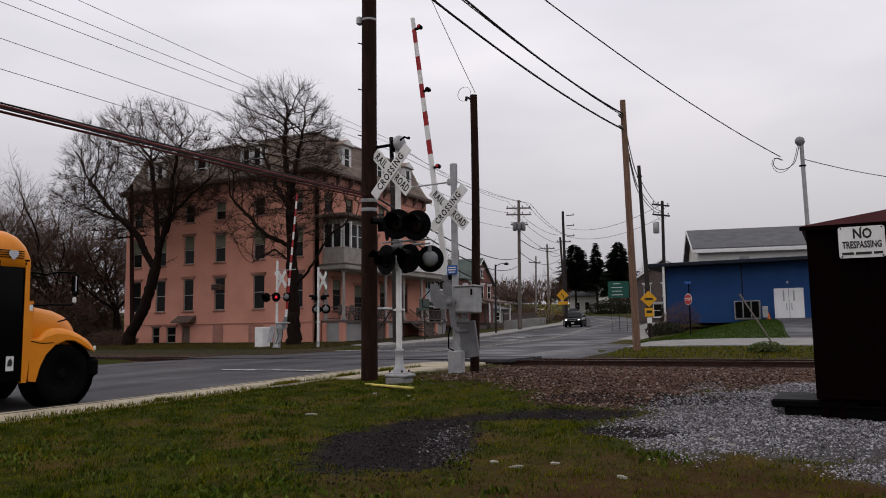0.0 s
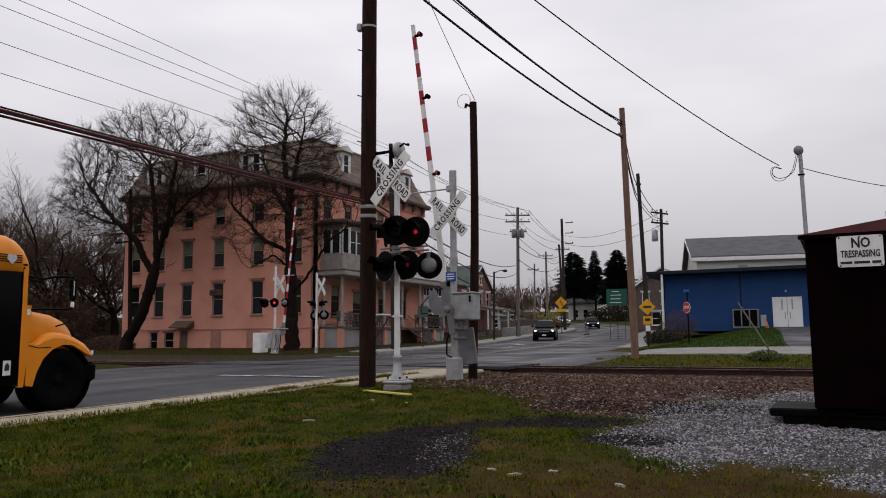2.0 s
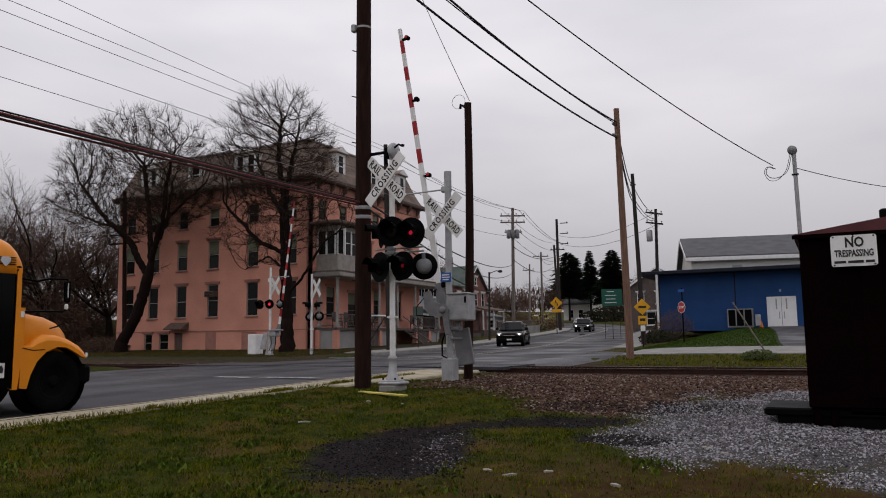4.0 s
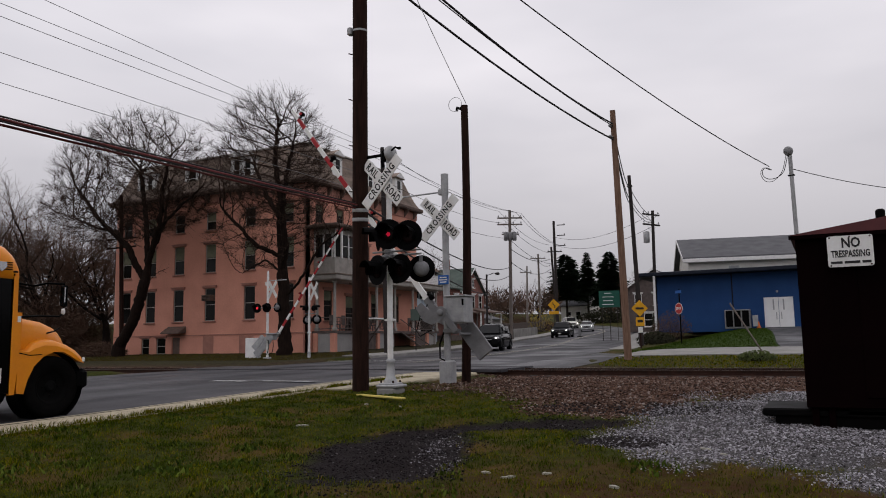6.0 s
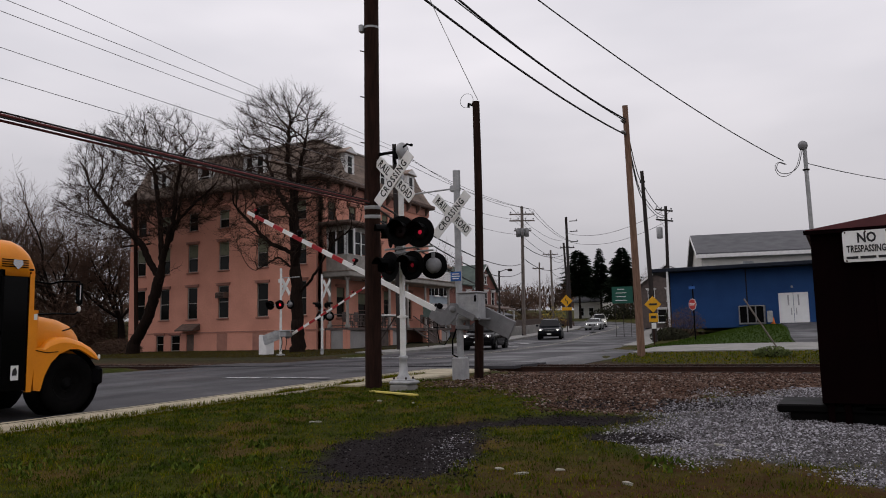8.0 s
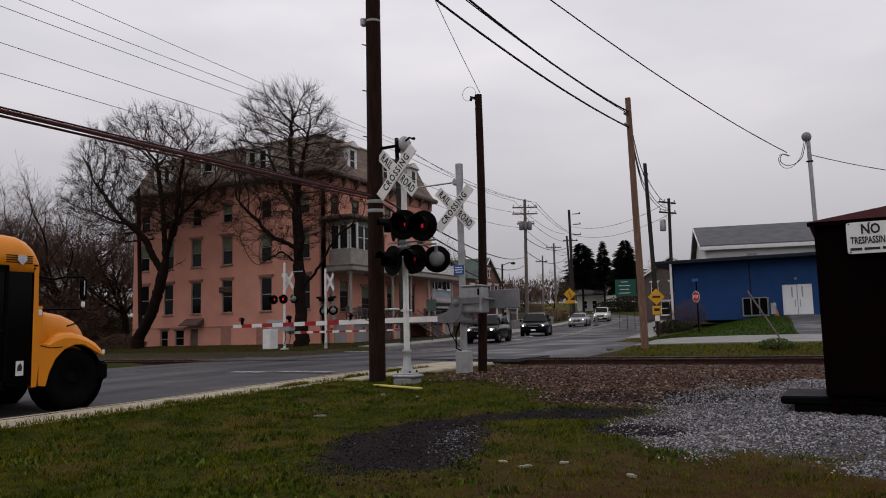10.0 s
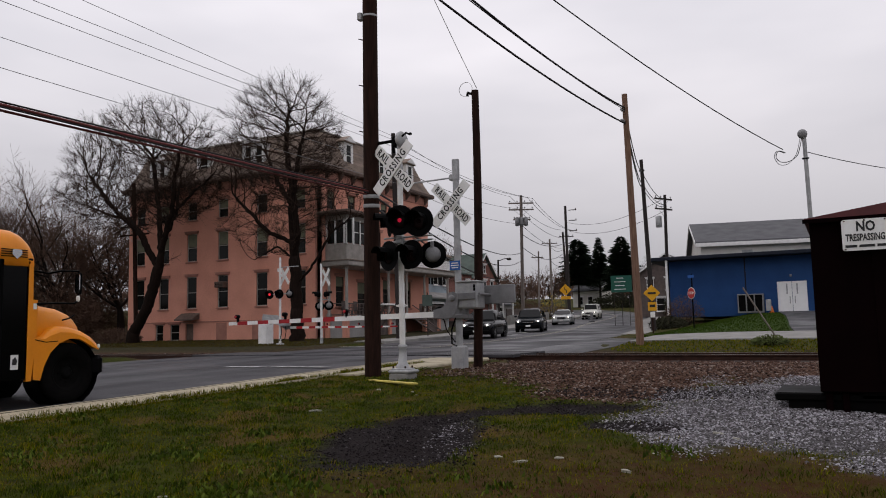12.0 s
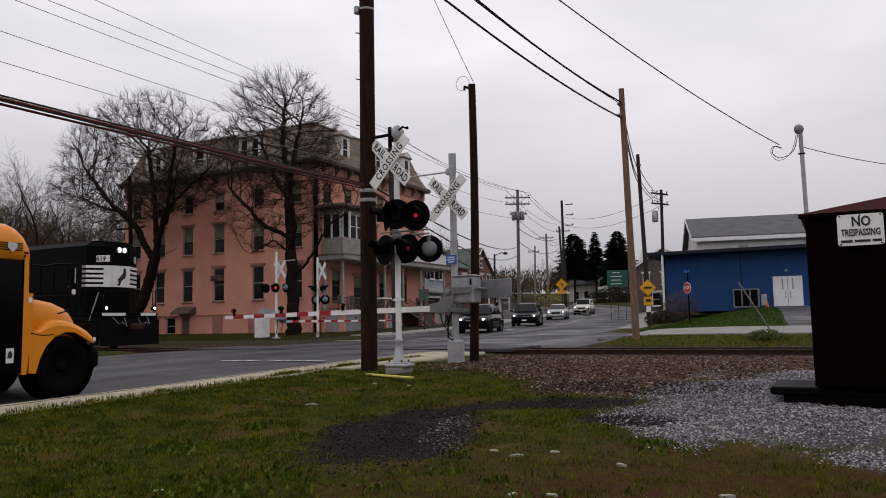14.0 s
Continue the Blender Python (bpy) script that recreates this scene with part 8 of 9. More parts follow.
    for s in (-1, 1):
        for y in (0.85, L - 0.95):
            wh = part("wheel", Geo().lathe((-s * 0.12, 0, 0), (s, 0, 0), [(0, 0.2), (0, 0.32), (0.03, 0.35), (0.19, 0.35), (0.22, 0.32), (0.22, 0.22), (0.19, 0.2), (0.18, 0.0)], 20, False), "rubber", c, "", pose(s * (W / 2 - 0.10), y, 0.35))
            part("rim", Geo().lathe((s * 0.085, 0, 0), (s, 0, 0), [(0, 0.22), (0.012, 0.21), (0.012, 0.0)], 10, False).box((s * 0.10, 0, 0), (0.02, 0.36, 0.07)).box((s * 0.10, 0, 0), (0.02, 0.07, 0.36)), "galvanised", wh, "grey alloy rim")
            wheels.append(wh)
    return c, wheels


CARS = [
    (car("black sport utility vehicle with lit headlamps", "car_black", 4.4, 1.82, 1.68, 1.04), [(0, 76.5), (0.5, 72.2), (1, 67.6), (1.5, 62.6), (2, 57.6), (2.5, 53.8), (3, 50.7), (3.5, 48.3), (4.3, 45.8), (5.2, 43.8), (6, 42.3), (6.5, 41.1), (7, 39.9), (7.5, 39.2), (8, 38.95), (14, 38.95)]),
    (car("dark grey crossover car with lit headlamps", "car_grey", 4.6, 1.86, 1.66, 1.0), [(0, 117), (0.5, 113), (1, 109), (1.5, 105), (2, 101), (2.5, 97.5), (3, 94), (3.5, 90.6), (4.5, 84), (6, 73.6), (7, 65.5), (8, 57.2), (9, 51.6), (10, 49.3), (10.5, 49.1), (14, 49.05)]),
    (car("silver compact saloon car", "car_silver", 4.5, 1.78, 1.45, 0.95, "sedan", True), [(0, 126.5), (1, 124.5), (2, 121), (3, 115), (3.5, 111.5), (4.5, 105), (6, 96), (7, 92), (8, 87), (9, 80.5), (10.5, 71.4), (11.5, 67.4), (12.5, 65.8), (13.2, 65.4), (14, 65.3)]),
    (car("cream-white boxy off-road car", "car_white", 4.4, 1.85, 1.82, 1.08, "jeep", True), [(0, 132), (3, 128), (5, 120.5), (5.9, 114.5), (6.4, 110.5), (7, 105.5), (8, 97.5), (9, 94), (10.5, 90.2), (12, 85.5), (13.2, 83.2), (14, 82.8)]),
]


def locomotive():
    """Front coupler plate at x = 0, body back along -x, rail top at z = 0, middle of the track at y = 0."""
    e = thing("locomotive", "black diesel locomotive with white striped nose and lit headlights", "locomotive")
    frame_ = Geo()
    frame_.box((-8.6, 0, 1.30), (16.6, 3.05, 0.26), bevel=0.03)
    part("frame", frame_, "black_steel", e, "black steel frame")
    part("walkway", Geo().box((-8.6, 0, 1.47), (16.6, 3.1, 0.06)), "black_paint", e)
    edge = part("end_stripe", Geo().box((-0.28, -0.82, 1.46), (0.03, 1.15, 0.12)).box((-0.28, 0.98, 1.46), (0.03, 0.8, 0.12)), "sign_white", e, "white edge stripe on the end sill")
    # plough pilot
    part("pilot", Geo().loft([[(-0.30, -1.5, 1.25), (-0.30, 1.5, 1.25), (-0.42, 1.5, 1.25), (-0.42, -1.5, 1.25)], [(-0.12, -1.45, 0.15), (-0.12, 1.45, 0.15), (-0.3, 1.45, 0.15), (-0.3, -1.45, 0.15)]], False), "black_steel", e, "black snowplough pilot")
    part("coupler", Geo().box((0.15, 0, 0.92), (0.7, 0.28, 0.3), bevel=0.06), "rust", e)
    for s in (-1, 1):
        part("step_ladder", Geo().box((-0.62, s * 1.46, 0.75), (0.5, 0.04, 1.1)).box((-0.62, s * 1.40, 0.45), (0.45, 0.2, 0.03)).box((-0.62, s * 1.40, 0.85), (0.45, 0.2, 0.03)), "black_paint", e)
        part("hose", Geo().tube([(-0.25, s * 0.9, 1.35), (0.0, s * 0.8, 1.05), (-0.02, s * 0.6, 1.12), (0.02, s * 0.4, 0.95), (-0.2, s * 0.35, 1.3)], 0.018, 6), "gate_grey", e)
    # hood with chamfered end corners
    hood = Geo()
    hw, z0, z1, xf = 1.30, 1.5, 4.62, -0.90
    ring = lambda x, w, top: [(x, -w, z0), (x, w, z0), (x, w, top - 0.22), (x, w * 0.76, top), (x, -w * 0.76, top), (x, -w, top - 0.22)]
    flat, cut = 0.46, 0.55
    hood.loft([ring(-11.5, hw, z1), ring(xf - cut, hw, z1), ring(xf, flat, z1 - 0.03)], False)
    hd = part("hood", hood, "black_paint", e, "tall black hood")
    for k in range(7):
        part("hood_door", Geo().box((xf - 1.2 - k * 0.9, -hw - 0.012, 2.75), (0.84, 0.03, 1.9), bevel=0.01), "black_paint", hd)
    part("roof_fan", Geo().lathe((-6.0, 0, 4.3), (0, 0, 1), [(0, 0.62), (0.18, 0.62), (0.22, 0.55), (0.22, 0.0)], 18), "black_steel", hd)
    part("roof_fan", Geo().lathe((-7.6, 0, 4.3), (0, 0, 1), [(0, 0.62), (0.18, 0.62), (0.22, 0.55), (0.22, 0.0)], 18), "black_steel", hd)
    cabg = Geo().box((-13.0, 0, 2.95), (2.6, 3.0, 2.9), bevel=0.12)
    cab = part("cab", cabg, "black_paint", e, "black driver's cab")
    part("cab_window", Geo().box((-13.0, -1.51, 3.5), (1.5, 0.03, 0.7)), "dark_glass", cab)
    part("short_hood", Geo().box((-15.2, 0, 2.2), (1.9, 2.0, 1.5), bevel=0.1), "black_paint", e)
    # end face: stripes, emblem panel, number boards, headlights
    fx = xf + 0.012
    slant = lambda d, side_, z: Vector((xf + 0.012 - cut * d, side_ * (flat + 0.012 + (hw - flat) * d), z))
    for k in range(5):
        z, h = 2.70 + k * 0.20, 0.055
        part("nose_stripe", Geo().box((fx, 0, z), (0.02, 2 * flat, 2 * h)), "sign_white", hd, "white stripe")
        for side_ in (-1, 1):
            ends = []
            for d in (0.0, 1.0):
                p = slant(d, side_, z)
                ends.append([p + Vector((0, 0, -h)), p + Vector((0, 0, h)), p + Vector((-0.02, -0.02 * side_, h)), p + Vector((-0.02, -0.02 * side_, -h))])
            part("nose_stripe", Geo().loft(ends, False), "sign_white", hd)
        ln = 1.1 - 0.10 * k if k < 4 else 0.5
        part("nose_stripe", Geo().box((xf - cut - ln / 2, -hw - 0.012, z), (ln, 0.02, 2 * h)), "cream_trim", hd, "dirty white stripe on the hood side")
    emblem = part("emblem_panel", Geo().box((fx + 0.006, 0, 3.10), (0.02, 2 * flat, 0.92)), "sign_white", hd, "white emblem panel with a plain dark shape")
    wrap = [[slant(d, -1, z) + Vector((0.006, -0.006, 0)) for z in (2.64, 3.56)] for d in (0.0, 0.32)]
    part("emblem_wrap", Geo().loft([[wrap[0][0], wrap[0][1], wrap[0][1] + Vector((-0.02, 0.02, 0)), wrap[0][0] + Vector((-0.02, 0.02, 0))], [wrap[1][0], wrap[1][1], wrap[1][1] + Vector((-0.02, 0.02, 0)), wrap[1][0] + Vector((-0.02, 0.02, 0))]], False), "sign_white", emblem)
    part("emblem_shape", Geo().prism([(-0.22, 2.72), (-0.06, 2.70), (0.0, 2.88), (0.10, 2.98), (0.20, 3.02), (0.26, 3.22), (0.22, 3.46), (0.12, 3.48), (0.10, 3.26), (-0.02, 3.12), (-0.20, 2.96), (-0.12, 2.84)], fx + 0.018, fx + 0.026, "x"), "sign_black", emblem)
    for y, z in ((-0.13, 4.24), (0.13, 4.24)):
        lamp = part("headlight", Geo().lathe((fx, y, z), (1, 0, 0), [(0, 0.13), (0.06, 0.13), (0.06, 0.105)], 16, False), "galvanised", hd)
        part("headlight_glow", Geo().lathe((fx + 0.03, y, z), (1, 0, 0), [(0, 0.105), (0.02, 0.08), (0.03, 0)], 14), "lamp_white", lamp, "lit headlight")
    for s in (-1, 1):
        m = Matrix.Translation((xf - cut * 0.48, s * (flat + (hw - flat) * 0.48), 3.84)) @ Matrix.Rotation(radians(90 + s * 56.8), 4, "Z")
        nb = part("number_board", Geo().box((0, -0.03, 0), (0.84, 0.05, 0.28), bevel=0.015), "sign_white", hd, "lit white number board", m)
        lettering("number_letters", "4619", 0.27, "sign_black", nb, pose(0, -0.058, -0.01), "", 1.0)
        d = part("ditch_light", Geo().lathe((-0.25, s * 1.25, 1.72), (1, 0, 0), [(-0.1, 0.09), (0, 0.11), (0.04, 0.11)], 14), "black_paint", e)
        part("ditch_glow", Geo().lathe((-0.2, s * 1.25, 1.72), (1, 0, 0), [(0, 0.06), (0.015, 0.04), (0.02, 0)], 12), "lamp_white", d, "lit ditch light")
    # railings
    for s in (-1, 1):
        rail = Geo().tube([(-0.4, s * 1.45, 1.5), (-0.4, s * 1.45, 2.5), (-11, s * 1.45, 2.5)], 0.022, 6)
        hr = part("handrail", rail, "black_paint", e, "thin dark handrail")
        for k in range(8):
            part("rail_post", Geo().cyl((-0.4 - k * 1.45, s * 1.45, 1.5), (-0.4 - k * 1.45, s * 1.45, 2.5), 0.02, seg=6), "black_paint", hr)
    part("handrail", Geo().tube([(-0.35, -1.3, 1.5), (-0.35, -1.25, 2.45), (-0.35, 1.25, 2.45), (-0.35, 1.3, 1.5)], 0.022, 6), "black_paint", e)
    part("stair_bar", Geo().tube([(-0.4, -1.5, 2.35), (-0.9, -1.52, 1.2)], 0.025, 6), "galvanised", e)
    # trucks, tank, wheels
    part("fuel_tank", Geo().box((-8.3, 0, 0.75), (3.6, 2.6, 0.85), bevel=0.2), "black_steel", e)
    wheels = []
    for x in (-3.4, -13.6):
        truck = part("truck", Geo().box((x, -1.12, 0.62), (3.6, 0.2, 0.35), bevel=0.05).box((x, 1.12, 0.62), (3.6, 0.2, 0.35), bevel=0.05).box((x, 0, 0.7), (0.8, 2.4, 0.4)), "black_steel", e, "black wheel truck")
        for dx in (-1.35, 1.35):
            w = part("axle", Geo().lathe((0, -0.80, 0), (0, 1, 0), [(0, 0.2), (0, 0.48), (0.12, 0.50), (0.14, 0.53), (0.16, 0.3), (0.16, 0.09), (1.44, 0.09), (1.44, 0.3), (1.46, 0.53), (1.48, 0.50), (1.60, 0.48), (1.60, 0.2)], 20), "rust", e, "steel wheel set", pose(x + dx, 0, 0.51))
            wheels.append((w, x + dx))
    car_ = thing("freight_car", "dark freight car coupled behind the locomotive", "freight car")
    part("body", Geo().box((-26.0, 0, 2.6), (14.5, 2.9, 2.9), bevel=0.05), "black_steel", car_)
    for k in range(9):
        part("side_rib", Geo().box((-19.6 - k * 1.6, -1.48, 2.6), (0.14, 0.08, 2.9)), "black_steel", car_)
    part("underframe", Geo().box((-26.0, 0, 0.95), (14.9, 2.2, 0.4)), "black_steel", car_)
    for x in (-20.5, -31.5):
        part("truck", Geo().box((x, -1.0, 0.5), (2.6, 0.2, 0.4), bevel=0.05).box((x, 1.0, 0.5), (2.6, 0.2, 0.4), bevel=0.05), "black_steel", car_)
        for dx in (-0.9, 0.9):
            part("axle", Geo().lathe((x + dx, -0.8, 0.43), (0, 1, 0), [(0, 0.42), (0.14, 0.45), (0.16, 0.09), (1.44, 0.09), (1.46, 0.45), (1.6, 0.42)], 16), "rust", car_)
    return e, wheels, car_


LOCO, LOCO_WHEELS, FREIGHT = locomotive()


# ---- street signs ----
def sign_post(x, y, label, z0, height, r=0.03, mat="galvanised", turn=0):
    p = thing("road_sign", label, "sign", at=pose(x, y, z0, 0, 0, turn))
    part("post", Geo().cyl((0, 0.05, -0.3), (0, 0.05, height), r, seg=8), mat, p)
    return p


def diamond(p, z, w, mat):
    d = part("sign_plate", Geo().box((0, 0, 0), (w, 0.015, w), bevel=0.006), mat, p, "yellow diamond warning plate", pose(0, 0, z, 0, 45, 0))
    return d


def street_signs():
    a = sign_post(-8.86, 40.6, "yellow diamond warning sign with a smaller plate below", gz(-8.86, 40.6), 2.6, 0.04, "pole_brown", 25)
    diamond(a, 2.10, 0.62, "sign_yellow")
    part("symbol_bar", Geo().box((0, -0.02, 2.10), (0.42, 0.01, 0.10), bevel=0.005), "sign_black", a)
    part("advisory_plate", Geo().box((0, 0, 1.40), (0.46, 0.015, 0.46), bevel=0.006), "sign_yellow", a)
    part("symbol_bar", Geo().box((0, -0.012, 1.43), (0.28, 0.01, 0.14)), "sign_black", a)
    part("small_plate", Geo().box((0, 0, 0.98), (0.24, 0.015, 0.30)), "sign_white", a)
    b = sign_post(-27.4, 82.0, "yellow diamond curve warning sign on a far post", gz(-27.4, 82.0), 3.7, 0.05, "pole_dark", 15)
    diamond(b, 3.62, 0.95, "sign_yellow")
    part("arrow_symbol", Geo().tube([(0.12, -0.02, 3.27), (0.12, -0.02, 3.57), (-0.08, -0.02, 3.70), (-0.08, -0.02, 3.92)], 0.05, 5), "sign_black", b)
    part("advisory_plate", Geo().box((0, 0, 2.75), (1.1, 0.02, 0.35)), "sign_yellow", b)
    s = sign_post(-6.68, 39.6, "red octagonal stop sign with a blue street plate on top", gz(-6.68, 39.6), 2.75, 0.035, "black_paint", -42)
    o = Geo().lathe((0, -0.005, 1.78), (0, -1, 0), [(0, 0.30), (0.012, 0.30)], 8)
    part("stop_plate", o, "sign_white", s, "white-rimmed plate", None)
    part("stop_face", Geo().lathe((0, -0.018, 1.78), (0, -1, 0), [(0, 0.275), (0.006, 0.275)], 8), "sign_red", s)
    lettering("letters", "STOP", 0.18, "sign_white", s, pose(0, -0.027, 1.78), "", 0.9)
    part("street_plate", Geo().box((0, 0, 2.62), (0.46, 0.012, 0.14)), "sign_blue", s)
    g = sign_post(-15.85, 61.6, "large green place direction sign with pale lines", gz(-15.85, 61.6), 1.9, 0.025, "pole_dark", 14)
    part("second_post", Geo().cyl((-0.6, 0.05, -0.3), (-0.6, 0.05, 3.6), 0.02, seg=8).cyl((0.6, 0.05, -0.3), (0.6, 0.05, 3.6), 0.02, seg=8), "pole_dark", g)
    part("panel", Geo().box((0, 0, 3.53), (1.65, 0.02, 1.35), bevel=0.01), "sign_green", g)
    for k, w in enumerate((0.7, 1.1, 0.95, 1.15)):
        part("text_bar", Geo().box((-0.1, -0.014, 4.0 - k * 0.3), (w * 0.8, 0.006, 0.05)), "sign_white", g)
    n = sign_post(-22.75, 41.4, "blank grey-green panel on a slim post by the porch", road_z(41.4) + 0.15, 2.7, 0.03, "pole_dark", 28)
    part("panel", Geo().box((0, 0, 2.20), (0.62, 0.02, 0.70), bevel=0.008), "green_roof", n)
    solid("leaning_stake", Geo().tube([(-1.98, 28.1, 0.62), (-3.02, 28.0, 2.48)], 0.028, 8), "pole_grey", "pale leaning wooden stake in the weeds", "stake")
    fence = thing("board_fence", "dark brown board fence beside the far pavement", "fence")
    for k in range(7):
        y = 82.0 + k * 2.9
        part("fence_post", Geo().box((-34.6, y, gz(-34.6, y) + 0.7), (0.12, 0.12, 1.6)), "porch_wood", fence)
    board = Geo().box((0, 0, 0.72), (0.03, 0.36, 1.36)).mesh("board", "porch_wood")
    for k in range(44):
        y = 82.1 + k * 0.395
        part("board", board, None, fence, "", pose(-34.52, y, gz(-34.5, y) + 0.02 * (k % 3)))


def roadside():
    wall = thing("retaining_wall", "low grey stone retaining wall along the far pavement", "wall")
    for k in range(16):
        y = 66.0 + k * 1.15
        x = float(np.interp(y, [p[1] for p in ROAD_PTS], [p[0] - p[2] for p in ROAD_PTS])) - 2.3
        part("wall_block", Geo().box((x, y, road_z(y) + 0.55), (0.35, 1.13, 0.9 + 0.05 * (k % 2)), bevel=0.02), "concrete_grey", wall)
    b = thing("marker_post", "small grey marker post standing in the road middle", "post", at=pose(-22.75, 76.1, road_z(76.1) + 0.03))
    part("post", Geo().box((0, 0, 0.45), (0.30, 0.08, 0.9), bevel=0.03), "gate_grey", b)
    part("foot", Geo().box((0, 0, 0.03), (0.6, 0.4, 0.06), bevel=0.02), "black_paint", b)
    g = Geo()
    for x, y, w, d in ((-19.4, 49.0, 0.9, 1.6), (-18.2, 44.2, 0.5, 1.2)):
        g.add([(x - w / 2, y - d / 2, road_z(y - d / 2) + 0.049), (x + w / 2, y - d / 2, road_z(y - d / 2) + 0.049), (x + w / 2, y + d / 2, road_z(y + d / 2) + 0.049), (x - w / 2, y + d / 2, road_z(y + d / 2) + 0.049)], [(0, 1, 2, 3)])
    tagged(part("lane_mark", g, worn_white, None), "worn white lane mark on the asphalt", "road marking", kind="structure")


street_signs()
roadside()


# ---- loose ground cover ----
def island_material(name, ramp, rough=0.9, spec=0.1):
    """Colours picked piece by piece from a ramp of (position, colour)."""
    m, n, l, p = nodes_of(name)
    geo = n.new("ShaderNodeNewGeometry")
    r = n.new("ShaderNodeValToRGB")
    els = r.color_ramp.elements
    els[0].position, els[0].color = ramp[0][0], (*ramp[0][1], 1)
    els[1].position, els[1].color = ramp[-1][0], (*ramp[-1][1], 1)
    for pos, c in ramp[1:-1]:
        els.new(pos).color = (*c, 1)
    l.new(geo.outputs["Random Per Island"], r.inputs["Fac"])
    l.new(r.outputs[0], p.inputs["Base Color"])
    p.inputs["Roughness"].default_value = rough
    p.inputs["Specular IOR Level"].default_value = spec
    return m


M["blade"] = island_material("grass_blade", [(0.0, (0.020, 0.027, 0.001)), (0.45, (0.078, 0.098, 0.002)), (0.75, (0.145, 0.140, 0.003)), (0.9, (0.14, 0.095, 0.016)), (1.0, (0.19, 0.135, 0.035))], 0.95, 0.02)
M["deep_blade"] = island_material("deep_blade", [(0.0, (0.012, 0.021, 0.001)), (0.6, (0.034, 0.054, 0.002)), (1.0, (0.066, 0.088, 0.003))], 0.95, 0.02)
M["lawn_blade"] = island_material("lawn_blade", [(0.0, (0.018, 0.038, 0.004)), (0.6, (0.034, 0.062, 0.007)), (1.0, (0.056, 0.080, 0.012))], 0.95, 0.02)
M["dry_blade"] = island_material("dry_blade", [(0.0, (0.040, 0.030, 0.012)), (0.5, (0.075, 0.052, 0.014)), (0.8, (0.058, 0.066, 0.008)), (1.0, (0.13, 0.085, 0.035))], 0.95, 0.02)
M["broad_leaf"] = island_material("broad_leaf", [(0.0, (0.018, 0.032, 0.003)), (0.6, (0.044, 0.068, 0.006)), (1.0, (0.11, 0.14, 0.02))], 0.7, 0.06)
M["gravel"] = island_material("grey_gravel", [(0.0, (0.012, 0.010, 0.010)), (0.35, (0.125, 0.115, 0.123)), (0.75, (0.29, 0.278, 0.305)), (1.0, (0.46, 0.45, 0.475))], 0.85, 0.15)
M["ballast"] = island_material("brown_ballast", [(0.0, (0.012, 0.007, 0.005)), (0.5, (0.074, 0.037, 0.024)), (0.85, (0.135, 0.082, 0.060)), (1.0, (0.26, 0.22, 0.20))], 0.85, 0.15)
M["cinder"] = island_material("dark_cinder", [(0.0, (0.004, 0.003, 0.0035)), (0.75, (0.014, 0.0105, 0.0115)), (0.96, (0.034, 0.028, 0.030)), (1.0, (0.15, 0.14, 0.145))], 0.85, 0.1)
rs = np.random.RandomState(7)


def heights(x, y):
    z = ground_height(x, y)
    add = np.zeros_like(z)
    for i in np.nonzero((x > -9) & (x < 5) & (y > 2) & (y < 21))[0]:
        q = Vector((x[i], y[i], 0))
        add[i] = 0.05 * noise.noise(q * 0.8) + 0.028 * noise.noise(q * 2.6)
    z = z + add * smooth(-9.0, -8.2, x)
    for p in DIRT:
        z = z - 0.05 * smooth(1.1, 0.6, in_patch(x, y, p))
    return z


def wobble(x, y, f):
    return np.array([noise.noise(Vector((a * f, b * f, 3.1))) for a, b in zip(x, y)])


def bare(x, y):
    """How bare the ground is: 0 grass, over 1 plain stones or earth."""
    w = wobble(x, y, 1.1) * 0.35 + wobble(x, y, 4.0) * 0.18
    d = np.zeros_like(x)
    for p in DIRT + GRAVEL:
        d = np.maximum(d, smooth(1.25, 0.75, in_patch(x, y, p) + w))
    track = smooth(12.6, 14.0, y + smooth(-5.6, -3.4, x) * smooth(-1.8, -2.8, x) * 2.6 + w * 4) * smooth(-8.2, -6.4, x)
    return np.maximum(d, np.maximum(track, smooth(18.6, 20.0, y)))


def raw_mesh(name, verts, faces, material, label, category, kind="stuff"):
    me = bpy.data.meshes.new(name)
    n, k = faces.shape
    me.vertices.add(len(verts))
    me.vertices.foreach_set("co", verts.astype(np.float32).ravel())
    me.loops.add(n * k)
    me.loops.foreach_set("vertex_index", faces.astype(np.int32).ravel())
    me.polygons.add(n)
    me.polygons.foreach_set("loop_start", np.arange(0, n * k, k, dtype=np.int32))
    me.update(calc_edges=True)
    me.validate()
    me.materials.append(M[material])
    return tagged(new(name, me), label, category, kind=kind)


def blades(name, x, y, z, height, width, material, label):
    n = len(x)
    a, b = rs.uniform(0, 2 * np.pi, n), rs.uniform(0, 2 * np.pi, n)
    lean = height * rs.uniform(0.1, 0.9, n)
    base = np.stack([x, y, z - 0.008], 1)
    side = np.stack([np.cos(a), np.sin(a), np.zeros(n)], 1) * (width / 2)[:, None]
    mid = base + np.stack([np.cos(b) * lean * 0.35, np.sin(b) * lean * 0.35, height * 0.6], 1)
    tip = base + np.stack([np.cos(b) * lean, np.sin(b) * lean, height], 1)
    v = np.stack([base - side, base + side, mid + side * 0.7, tip, mid - side * 0.7], 1).reshape(-1, 3)
    o = np.arange(n)[:, None] * 5
    f = np.concatenate([o + np.array([[0, 1, 2]]), o + np.array([[0, 2, 4]]), o + np.array([[4, 2, 3]])], 0)
    raw_mesh(name, v, f, material, label, "grass")


